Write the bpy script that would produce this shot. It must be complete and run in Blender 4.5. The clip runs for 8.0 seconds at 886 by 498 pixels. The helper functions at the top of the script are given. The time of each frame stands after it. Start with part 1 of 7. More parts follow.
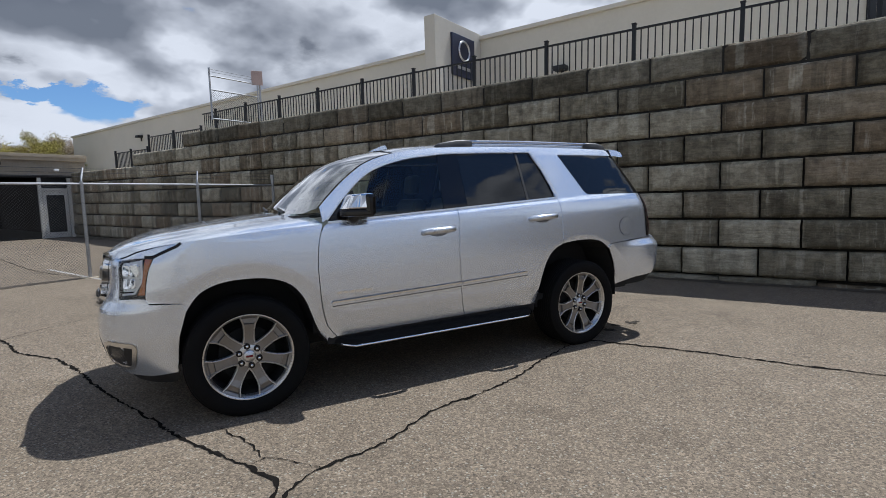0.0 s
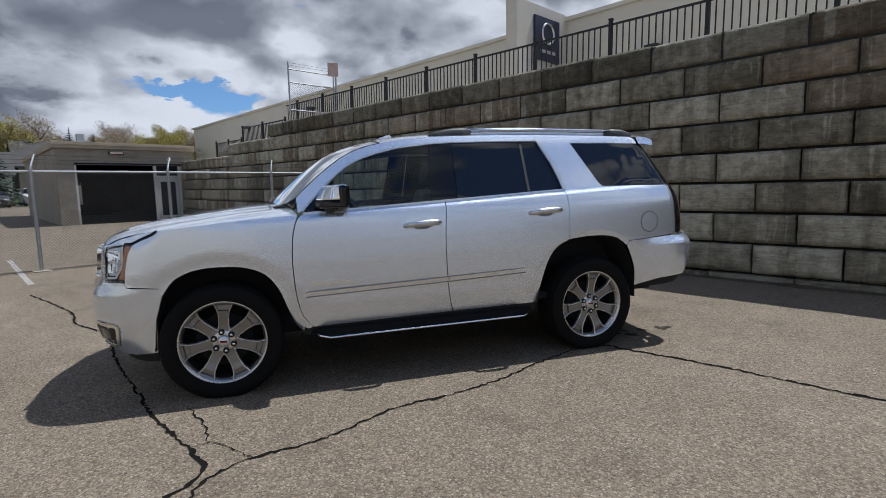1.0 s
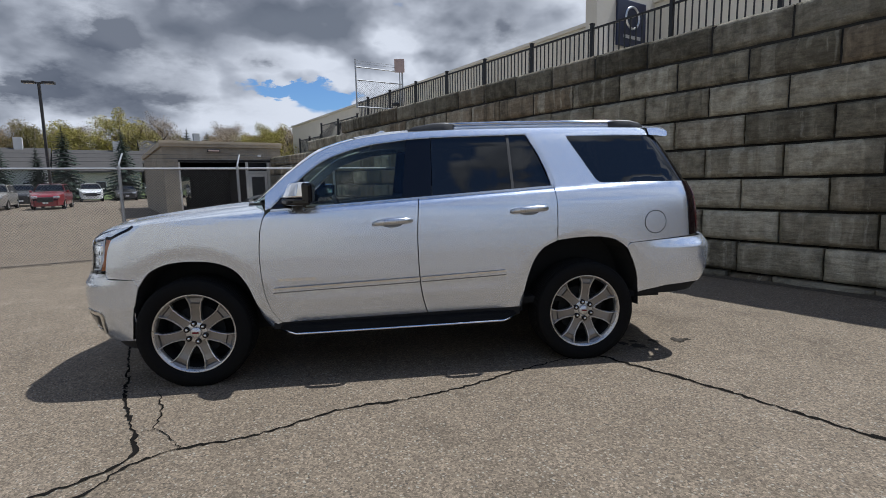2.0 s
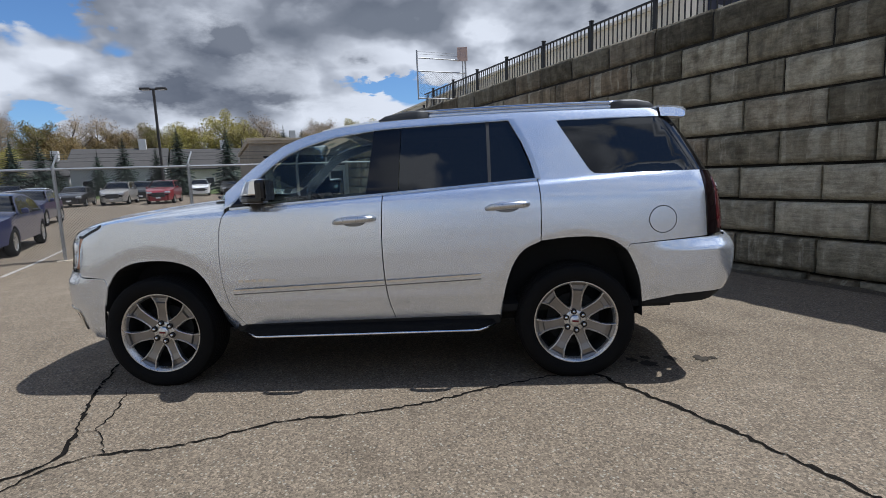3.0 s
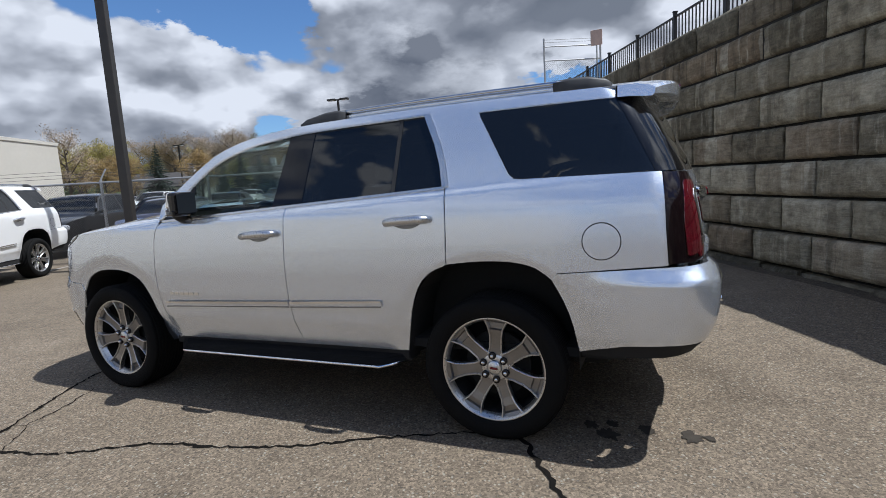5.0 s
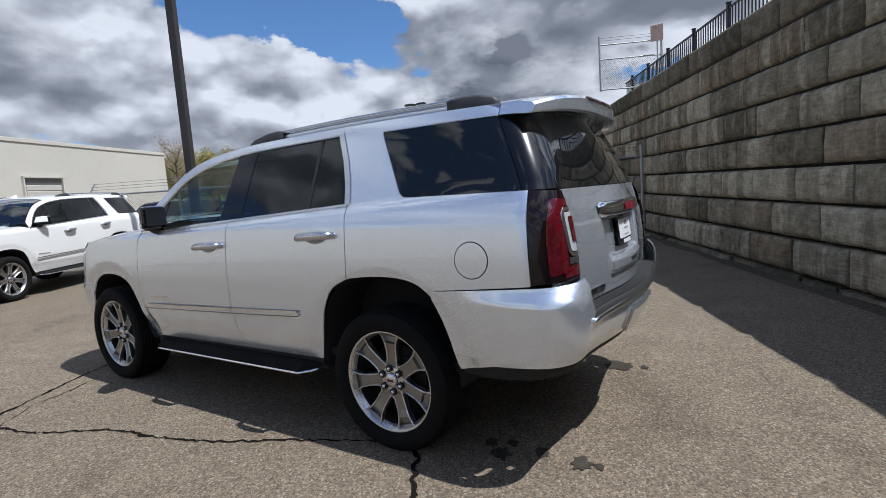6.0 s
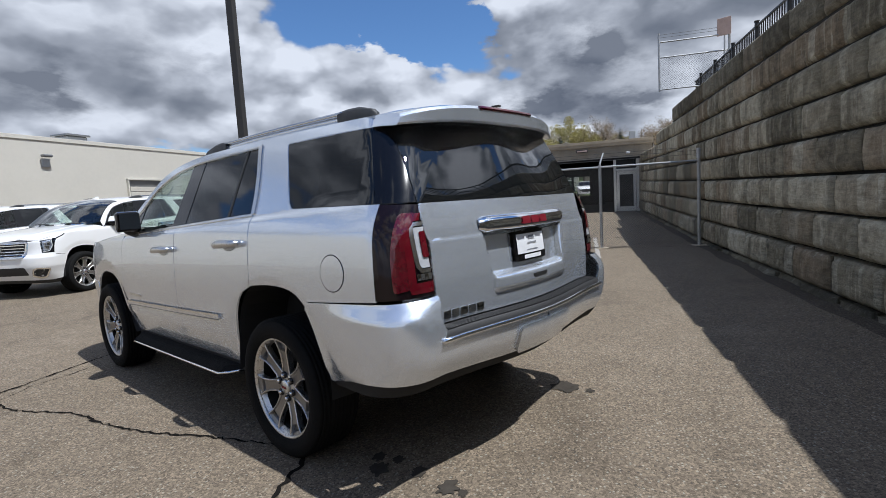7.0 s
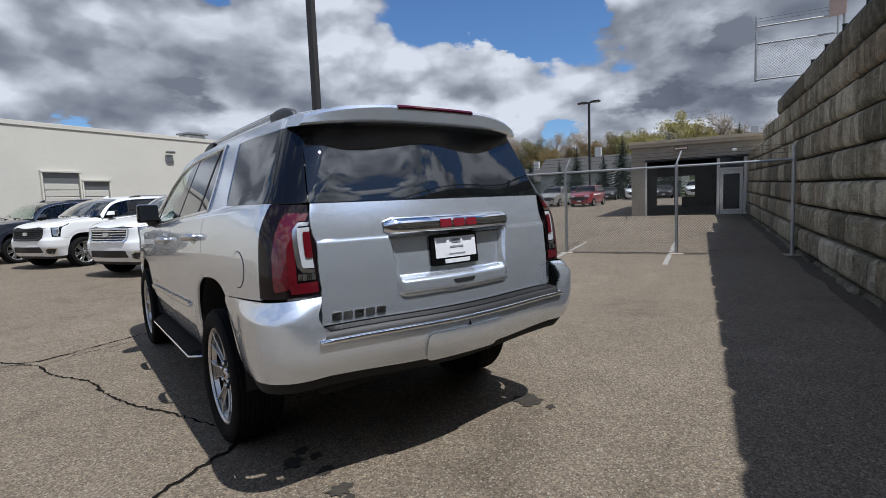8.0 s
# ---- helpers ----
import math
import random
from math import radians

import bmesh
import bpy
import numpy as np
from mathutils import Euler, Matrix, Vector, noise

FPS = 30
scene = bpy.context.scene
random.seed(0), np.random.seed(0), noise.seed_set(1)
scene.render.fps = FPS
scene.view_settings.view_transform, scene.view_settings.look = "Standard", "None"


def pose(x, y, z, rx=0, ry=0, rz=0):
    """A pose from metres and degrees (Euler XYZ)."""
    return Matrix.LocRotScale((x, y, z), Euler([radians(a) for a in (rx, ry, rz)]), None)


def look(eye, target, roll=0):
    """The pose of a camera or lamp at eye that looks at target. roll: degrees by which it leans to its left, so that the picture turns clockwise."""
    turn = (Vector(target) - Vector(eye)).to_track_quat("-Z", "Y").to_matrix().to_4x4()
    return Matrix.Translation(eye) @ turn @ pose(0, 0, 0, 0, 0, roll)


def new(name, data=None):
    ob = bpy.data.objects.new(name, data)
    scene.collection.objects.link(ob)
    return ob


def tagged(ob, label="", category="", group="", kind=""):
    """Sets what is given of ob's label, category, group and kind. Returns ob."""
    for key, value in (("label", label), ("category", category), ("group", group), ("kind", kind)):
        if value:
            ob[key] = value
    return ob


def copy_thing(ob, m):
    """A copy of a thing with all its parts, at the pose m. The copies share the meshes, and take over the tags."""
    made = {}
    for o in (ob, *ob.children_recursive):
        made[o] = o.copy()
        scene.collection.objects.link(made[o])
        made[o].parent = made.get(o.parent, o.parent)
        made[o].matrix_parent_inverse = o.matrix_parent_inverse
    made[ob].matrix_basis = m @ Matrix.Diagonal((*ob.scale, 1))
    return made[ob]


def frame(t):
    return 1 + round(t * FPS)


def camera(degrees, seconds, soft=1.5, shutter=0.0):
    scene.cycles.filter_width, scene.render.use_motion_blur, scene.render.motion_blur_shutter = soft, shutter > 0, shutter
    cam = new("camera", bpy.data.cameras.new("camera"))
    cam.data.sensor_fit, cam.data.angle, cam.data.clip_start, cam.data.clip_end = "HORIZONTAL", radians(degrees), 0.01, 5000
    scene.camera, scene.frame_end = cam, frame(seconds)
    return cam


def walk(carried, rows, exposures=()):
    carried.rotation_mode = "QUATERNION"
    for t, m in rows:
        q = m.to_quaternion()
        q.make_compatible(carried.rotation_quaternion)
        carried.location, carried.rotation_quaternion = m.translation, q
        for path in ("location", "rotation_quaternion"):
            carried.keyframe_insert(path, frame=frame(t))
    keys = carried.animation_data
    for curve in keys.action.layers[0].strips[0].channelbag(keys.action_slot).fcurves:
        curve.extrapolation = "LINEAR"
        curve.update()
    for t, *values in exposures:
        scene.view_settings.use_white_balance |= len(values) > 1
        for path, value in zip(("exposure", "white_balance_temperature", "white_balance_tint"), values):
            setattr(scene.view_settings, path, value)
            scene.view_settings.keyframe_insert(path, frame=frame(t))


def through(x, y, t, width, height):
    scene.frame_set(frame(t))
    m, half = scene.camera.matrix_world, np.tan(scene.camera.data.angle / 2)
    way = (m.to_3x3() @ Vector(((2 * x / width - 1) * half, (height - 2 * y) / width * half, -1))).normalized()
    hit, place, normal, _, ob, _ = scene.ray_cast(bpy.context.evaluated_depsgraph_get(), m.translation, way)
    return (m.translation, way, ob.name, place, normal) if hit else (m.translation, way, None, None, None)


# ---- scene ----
cam = camera(82.0, 8.0, soft=0.65)
PATH = [
    (0, (0.49, 0.232, 1.399), (-0.671, 1.849, 1.204), -1.7),
    (0.5, (0.796, 0.54, 1.401), (-0.511, 2.04, 1.195), -1.3),
    (1, (1.027, 0.897, 1.407), (-0.408, 2.271, 1.174), -1.3),
    (1.5, (1.293, 1.264, 1.412), (-0.257, 2.505, 1.171), -1.2),
    (3, (1.569, 2.626, 1.409), (-0.249, 3.412, 1.136), -2.3),
    (3.5, (1.466, 3.085, 1.418), (-0.412, 3.714, 1.136), -2.7),
    (4, (1.444, 3.532, 1.421), (-0.481, 4.001, 1.145), -2.9),
    (4.5, (1.403, 3.963, 1.397), (-0.558, 4.254, 1.134), -3.1),
    (6, (1.469, 5.465, 1.428), (-0.505, 5.244, 1.2), -3.9),
    (6.5, (1.408, 6.003, 1.425), (-0.546, 5.625, 1.221), -3.6),
    (7, (1.236, 6.504, 1.413), (-0.68, 5.963, 1.215), -3.4),
    (7.5, (1.071, 6.991, 1.406), (-0.784, 6.269, 1.207), -2.8),
    (8, (0.824, 7.384, 1.389), (-0.948, 6.477, 1.198), -2.3),
]
walk(cam, [(t, look(eye, target, roll)) for t, eye, target, roll in PATH],
     exposures=[(0.0, -0.20, 5950, 10), (1.0, -0.28, 5950, 10), (1.5, -0.28, 5950, 10), (3.0, -0.17, 5950, 10), (6.0, -0.13, 5950, 10), (7.5, -0.13, 5950, 10), (8.0, -0.25, 5950, 10)])

# ---- daylight: one sun, a sky with broken cumulus ----
SUN = Vector((0.095, 0.47, 1.0)).normalized()
sun = new("sun", bpy.data.lights.new("sun", "SUN"))
sun.data.energy, sun.data.angle, sun.data.color = 6.1, radians(0.6), (1.0, 0.965, 0.905)
sun.matrix_world = look(SUN * 60, (0, 0, 0))


class Graph:
    """A short way to write node trees."""

    def __init__(self, tree):
        self.tree = tree
        tree.nodes.clear()

    def node(self, kind, ins=(), **props):
        n = self.tree.nodes.new(kind)
        for key, value in props.items():
            setattr(n, key, value)
        for key, value in (ins.items() if isinstance(ins, dict) else enumerate(ins)):
            if value is None:
                continue
            if isinstance(value, bpy.types.NodeSocket):
                self.tree.links.new(value, n.inputs[key])
            else:
                n.inputs[key].default_value = value
        return n

    def math(self, op, a, b=None, c=None, clamp=False):
        return self.node("ShaderNodeMath", [a, b, c], operation=op, use_clamp=clamp).outputs[0]

    def vec(self, op, a, b=None):
        return self.node("ShaderNodeVectorMath", [a, b], operation=op).outputs[0]

    def noise(self, vec, scale, detail=4.0, rough=0.55, warp=0.0):
        return self.node("ShaderNodeTexNoise", {"Vector": vec, "Scale": scale, "Detail": detail, "Roughness": rough, "Distortion": warp})

    def ramp(self, fac, stops, mode="EASE"):
        r = self.node("ShaderNodeValToRGB", [fac])
        r.color_ramp.interpolation = mode
        e = r.color_ramp.elements
        while len(e) < len(stops):
            e.new(0.5)
        for item, (pos, col) in zip(e, stops):
            item.position = pos
            item.color = (*col, 1.0) if isinstance(col, (tuple, list)) else (col, col, col, 1.0)
        return r.outputs[0]

    def mix(self, fac, a, b, blend="MIX"):
        m = self.node("ShaderNodeMix", data_type="RGBA", blend_type=blend)
        for key, value in ((0, fac), (6, a), (7, b)):
            if isinstance(value, bpy.types.NodeSocket):
                self.tree.links.new(value, m.inputs[key])
            elif key == 0:
                m.inputs[0].default_value = value
            else:
                m.inputs[key].default_value = (*value, 1.0) if len(value) == 3 else value
        return m.outputs[2]

    def step(self, value, lo, hi):
        return self.node("ShaderNodeMapRange", {0: value, 1: lo, 2: hi, 3: 0.0, 4: 1.0}, interpolation_type="SMOOTHSTEP").outputs[0]


world = bpy.data.worlds.new("sky")
scene.world = world
world.use_nodes = True
g = Graph(world.node_tree)
way = g.vec("NORMALIZE", g.node("ShaderNodeTexCoord").outputs["Generated"])
sep = g.node("ShaderNodeSeparateXYZ", [way])
height = g.math("ADD", g.math("MAXIMUM", sep.outputs[2], 0.0), 0.25)
plane = g.node("ShaderNodeCombineXYZ", [g.math("DIVIDE", sep.outputs[0], height), g.math("DIVIDE", sep.outputs[1], height), 0.0]).outputs[0]
tall = g.vec("MULTIPLY", way, (1.0, 1.0, 1.7))
sky = g.node("ShaderNodeTexSky", sky_type="NISHITA", sun_disc=False, sun_elevation=math.asin(SUN.z),
             sun_rotation=math.atan2(SUN.x, SUN.y), altitude=200.0, air_density=1.0, dust_density=0.3, ozone_density=3.0)
blue = g.mix(1.0, sky.outputs[0], (0.090, 0.110, 0.130), "MULTIPLY")


ragged = g.vec("ADD", plane, g.vec("MULTIPLY", g.vec("SUBTRACT", g.noise(plane, 3.6, 7.0, 0.64).outputs[1], (0.5, 0.5, 0.5)), (0.62, 0.62, 0.0)))


def bump_at(x, y, rx, ry, amount):
    """A swelling (or gap) of the cloud cover about a place in the sky, with a torn edge."""
    d = g.vec("MULTIPLY", g.vec("SUBTRACT", ragged, (x, y, 0.0)), (1 / rx, 1 / ry, 1.0))
    r = g.node("ShaderNodeVectorMath", [d, d], operation="DOT_PRODUCT").outputs["Value"]
    return g.math("MULTIPLY", g.math("EXPONENT", g.math("MULTIPLY", r, -1.0)), amount)


def total(items):
    out = items[0]
    for item in items[1:]:
        out = g.math("ADD", out, item)
    return out


gaps = total([bump_at(-2.42, -0.18, 0.17, 0.24, 0.16), bump_at(-1.70, 0.74, 0.24, 0.22, 0.24), bump_at(-0.90, -1.75, 0.45, 0.40, 0.20), bump_at(-1.66, -0.47, 0.17, 0.24, -0.32), bump_at(-2.22, 0.78, 0.07, 0.24, -0.21), bump_at(-1.92, 0.62, 0.22, 0.24, 0.16), bump_at(-1.3, -2.1, 0.4, 0.4, 0.2), bump_at(-2.65, -0.62, 0.15, 0.12, -0.17), bump_at(-2.42, -0.65, 0.08, 0.08, -0.12),
              bump_at(-2.45, 1.5, 0.2, 0.5, -0.2), bump_at(-0.50, 0.62, 0.14, 0.2, -0.26), bump_at(-0.30, 0.95, 0.12, 0.14, -0.22), bump_at(-0.62, 0.95, 0.10, 0.14, -0.2),
              bump_at(-1.9, -0.8, 0.25, 0.2, 0.10), bump_at(-1.86, 0.35, 0.22, 0.32, 0.20), bump_at(-1.2, -1.6, 0.5, 0.5, 0.22), bump_at(-1.2, 1.2, 0.4, 0.5, 0.22), bump_at(-0.95, 0.42, 0.3, 0.3, 0.12),
              bump_at(0.28, 0.02, 0.58, 0.50, -0.26)])
shade = total([bump_at(-2.42, -0.18, 0.17, 0.24, 1.9), bump_at(-1.92, 0.30, 0.20, 0.26, 0.45), bump_at(-1.22, -1.58, 0.20, 0.22, 0.35), bump_at(-1.92, 0.62, 0.22, 0.25, 0.45), bump_at(-2.12, 0.22, 0.22, 0.22, 0.55), bump_at(-1.32, 1.15, 0.28, 0.30, 0.80), bump_at(-1.76, 0.42, 0.22, 0.36, 0.95), bump_at(-1.95, 0.10, 0.17, 0.24, 1.05), bump_at(-2.43, 0.15, 0.14, 0.3, 0.9), bump_at(-1.28, -1.50, 0.30, 0.36, 1.1),
               bump_at(-2.00, -0.45, 0.25, 0.30, -0.4), bump_at(-1.62, -1.08, 0.25, 0.16, -0.4), bump_at(-1.94, -0.17, 0.10, 0.12, -0.4), bump_at(-1.74, 0.88, 0.12, 0.15, -0.3),
               bump_at(1.25, -0.55, 0.5, 0.6, 0.45), bump_at(0.2, -1.9, 0.7, 0.4, 0.5), bump_at(0.6, 1.6, 0.8, 0.5, 0.5), bump_at(-0.95, 0.42, 0.3, 0.3, -0.5)])


def density(p):
    q = g.vec("ADD", p, g.vec("MULTIPLY", g.vec("SUBTRACT", g.noise(p, 7.0, 4.0, 0.6).outputs[1], (0.5, 0.5, 0.5)), (0.09, 0.09, 0.09)))
    big = g.noise(p, 2.1, 2.0, 0.5).outputs[0]
    mid = g.noise(p, 4.2, 3.0, 0.45).outputs[0]
    d = g.math("ADD", g.math("MULTIPLY", big, 0.50), g.math("MULTIPLY", mid, 0.42))
    for scale, part_of in ((4.2, 0.30), (9.0, 0.21), (20.0, 0.085), (44.0, 0.028)):
        puff = g.node("ShaderNodeTexVoronoi", {"Vector": q, "Scale": scale, "Smoothness": 0.35}, feature="SMOOTH_F1").outputs[0]
        d = g.math("SUBTRACT", d, g.math("MULTIPLY", puff, part_of))
    return d


tall = g.vec("ADD", tall, (3.3, 1.2, 0.4))
raw = density(tall)
here = g.math("ADD", raw, gaps)
above = density(g.vec("ADD", tall, (0.008, 0.026, 0.072)))
cover = g.step(here, 0.045, 0.100)
edge = g.math("MULTIPLY_ADD", g.math("SUBTRACT", raw, above), 3.4, 0.58, True)
cloud = g.ramp(edge, [(0.0, (0.42, 0.45, 0.50)), (0.36, (0.68, 0.70, 0.74)), (0.66, (1.20, 1.21, 1.23)), (0.94, (1.78, 1.77, 1.75))], "LINEAR")
deep = g.math("ADD", g.math("MULTIPLY", g.step(here, 0.36, 0.62), 0.62), g.math("MULTIPLY", shade, g.math("MULTIPLY_ADD", raw, 2.6, 0.05)))
cloud = g.mix(g.math("MINIMUM", g.math("MULTIPLY", deep, 0.9), 0.84, None, True), cloud, (0.19, 0.22, 0.28))
low = g.math("SUBTRACT", 1.0, g.step(sep.outputs[2], 0.0, 0.12))
cloud = g.mix(g.math("MULTIPLY", low, 0.6), cloud, (0.70, 0.75, 0.82))
cover = g.math("MAXIMUM", cover, g.math("MULTIPLY", low, 0.7))
# cloud towards the sun scatters far more of its light forward
near = g.node("ShaderNodeVectorMath", [way, tuple(SUN)], operation="DOT_PRODUCT").outputs["Value"]
glare = g.math("MULTIPLY_ADD", g.math("POWER", g.math("MAXIMUM", near, 0.0), 9.0), 1.0, 0.50)
cloud = g.mix(1.0, cloud, g.node("ShaderNodeCombineXYZ", [glare, glare, glare]).outputs[0], "MULTIPLY")
cloud = g.mix(1.0, cloud, (0.96, 0.985, 1.045), "MULTIPLY")
seen = g.mix(cover, blue, cloud)
g.node("ShaderNodeOutputWorld", [g.node("ShaderNodeBackground", [seen, 1.0]).outputs[0]])

# ---- materials ----
MATS = {}


def finish(name, g, **ins):
    b = g.node("ShaderNodeBsdfPrincipled", ins)
    g.node("ShaderNodeOutputMaterial", [b.outputs[0]])
    return b


def blank(name):
    m = bpy.data.materials.new(name)
    m.use_nodes = True
    MATS[name] = m
    return m, Graph(m.node_tree)


def bumped(g, height, strength, distance=0.02):
    return g.node("ShaderNodeBump", {"Strength": strength, "Distance": distance, "Height": height}).outputs[0]


def rgb(c):
    return (*c, 1.0)


def plain(name, color, rough=0.5, metal=0.0, var=0.12, scale=3.0, bump=0.0, bscale=60.0, coat=0.0, each=0.0, spec=0.5):
    """A surface with broad and fine variation of its colour, and fine relief. each: how far pieces differ."""
    m, g = blank(name)
    at = g.node("ShaderNodeTexCoord").outputs["Object"]
    broad = g.noise(at, scale, 5.0, 0.6).outputs[0]
    fine = g.noise(at, scale * 14, 3.0, 0.6).outputs[0]
    mixed = g.math("ADD", g.math("MULTIPLY", broad, 0.65), g.math("MULTIPLY", fine, 0.35))
    if each:
        mixed = g.math("MULTIPLY_ADD", g.node("ShaderNodeObjectInfo").outputs["Random"], each, g.math("SUBTRACT", mixed, each / 2))
    dark = [c * (1 - var * 2.2) for c in color]
    light = [min(1.0, c * (1 + var * 1.6)) for c in color]
    col = g.ramp(mixed, [(0.2, dark), (0.5, color), (0.8, light)], "LINEAR")
    r = g.math("MULTIPLY_ADD", fine, 0.2 * rough, rough * 0.9)
    ins = {"Base Color": col, "Roughness": r, "Metallic": metal, "Coat Weight": coat, "Coat Roughness": 0.04, "Specular IOR Level": spec}
    if bump:
        ins["Normal"] = bumped(g, g.noise(at, bscale, 4.0, 0.6).outputs[0], bump)
    finish(name, g, **ins)
    return m


def paint(name, color, metal=0.0, rough=0.35, flake=0.0):
    m, g = blank(name)
    at = g.node("ShaderNodeTexCoord").outputs["Object"]
    dust = g.noise(at, 1.7, 3.0, 0.55).outputs[0]
    col = g.mix(g.math("MULTIPLY", dust, 0.06), rgb(color), (0.30, 0.28, 0.25))
    ins = {"Base Color": col, "Metallic": metal, "Roughness": rough,
           "Coat Weight": 1.0, "Coat Roughness": 0.015, "Coat IOR": 1.5}
    finish(name, g, **ins)
    return m


def glass(name, tint, through, rough=0.0, gain=1.0):
    """Tinted car glass: partly see-through, with a clear reflection."""
    m, g = blank(name)
    clear = g.node("ShaderNodeBsdfTransparent", [rgb(tint)]).outputs[0]
    body = g.node("ShaderNodeBsdfPrincipled", {"Base Color": (0.006, 0.007, 0.008, 1), "Roughness": rough, "Specular IOR Level": 0.0}).outputs[0]
    base = g.node("ShaderNodeMixShader", [through, body, clear]).outputs[0]
    gloss = g.node("ShaderNodeBsdfGlossy", {"Color": (1, 1, 1, 1), "Roughness": rough}).outputs[0]
    facing = g.node("ShaderNodeLayerWeight", {"Blend": 0.5}).outputs["Facing"]
    f = g.math("MULTIPLY_ADD", g.math("POWER", facing, 5.0), 0.93, 0.045)
    g.node("ShaderNodeOutputMaterial", [g.node("ShaderNodeMixShader", [g.math("MULTIPLY", f, gain, None, True), base, gloss]).outputs[0]])
    return m


def asphalt(name="asphalt", gain=1.0):
    m, g = blank(name)
    at = g.node("ShaderNodeTexCoord").outputs["Object"]
    stones = g.node("ShaderNodeTexVoronoi", {"Vector": at, "Scale": 95.0})
    coarse = g.node("ShaderNodeTexVoronoi", {"Vector": at, "Scale": 52.0})
    grit = g.noise(at, 230.0, 3.0, 0.75).outputs[0]
    patch = g.noise(at, 0.32, 6.0, 0.62).outputs[0]
    mid = g.noise(at, 2.6, 7.0, 0.68).outputs[0]
    drag = g.noise(g.vec("MULTIPLY", at, (0.3, 1.5, 1.0)), 0.9, 6.0, 0.6).outputs[0]
    tone = g.math("ADD", g.math("MULTIPLY", patch, 0.45), g.math("ADD", g.math("MULTIPLY", mid, 0.35), g.math("MULTIPLY", drag, 0.25)))
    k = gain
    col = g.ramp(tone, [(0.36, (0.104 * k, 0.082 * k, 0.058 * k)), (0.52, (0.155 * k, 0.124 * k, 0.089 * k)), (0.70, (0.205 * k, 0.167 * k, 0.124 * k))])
    pick = g.node("ShaderNodeSeparateColor", [stones.outputs["Color"]])
    pick2 = g.node("ShaderNodeSeparateColor", [coarse.outputs["Color"]])
    col = g.mix(0.72, col, g.ramp(pick.outputs[0], [(0.0, 0.18), (0.45, 0.45), (0.8, 0.62), (1.0, 0.95)], "LINEAR"), "OVERLAY")
    chip = g.math("MULTIPLY", g.step(pick2.outputs[1], 0.74, 0.80), g.step(coarse.outputs["Distance"], 0.42, 0.25))
    col = g.mix(g.math("MULTIPLY", chip, 0.5), col, (0.36 * k, 0.355 * k, 0.30 * k))
    pit = g.math("MULTIPLY", g.step(pick2.outputs[0], 0.84, 0.90), g.step(coarse.outputs["Distance"], 0.5, 0.2))
    col = g.mix(g.math("MULTIPLY", pit, 0.75), col, (0.04 * k, 0.036 * k, 0.032 * k))
    col = g.mix(0.5, col, g.ramp(grit, [(0.3, 0.2), (0.7, 0.8)]), "OVERLAY")
    h = g.math("ADD", g.math("MULTIPLY", stones.outputs["Distance"], -0.8), g.math("MULTIPLY", grit, 0.6))
    finish(name, g, **{"Base Color": col, "Roughness": 0.88, "Specular IOR Level": 0.3, "Normal": bumped(g, h, 0.45, 0.006)})
    return m


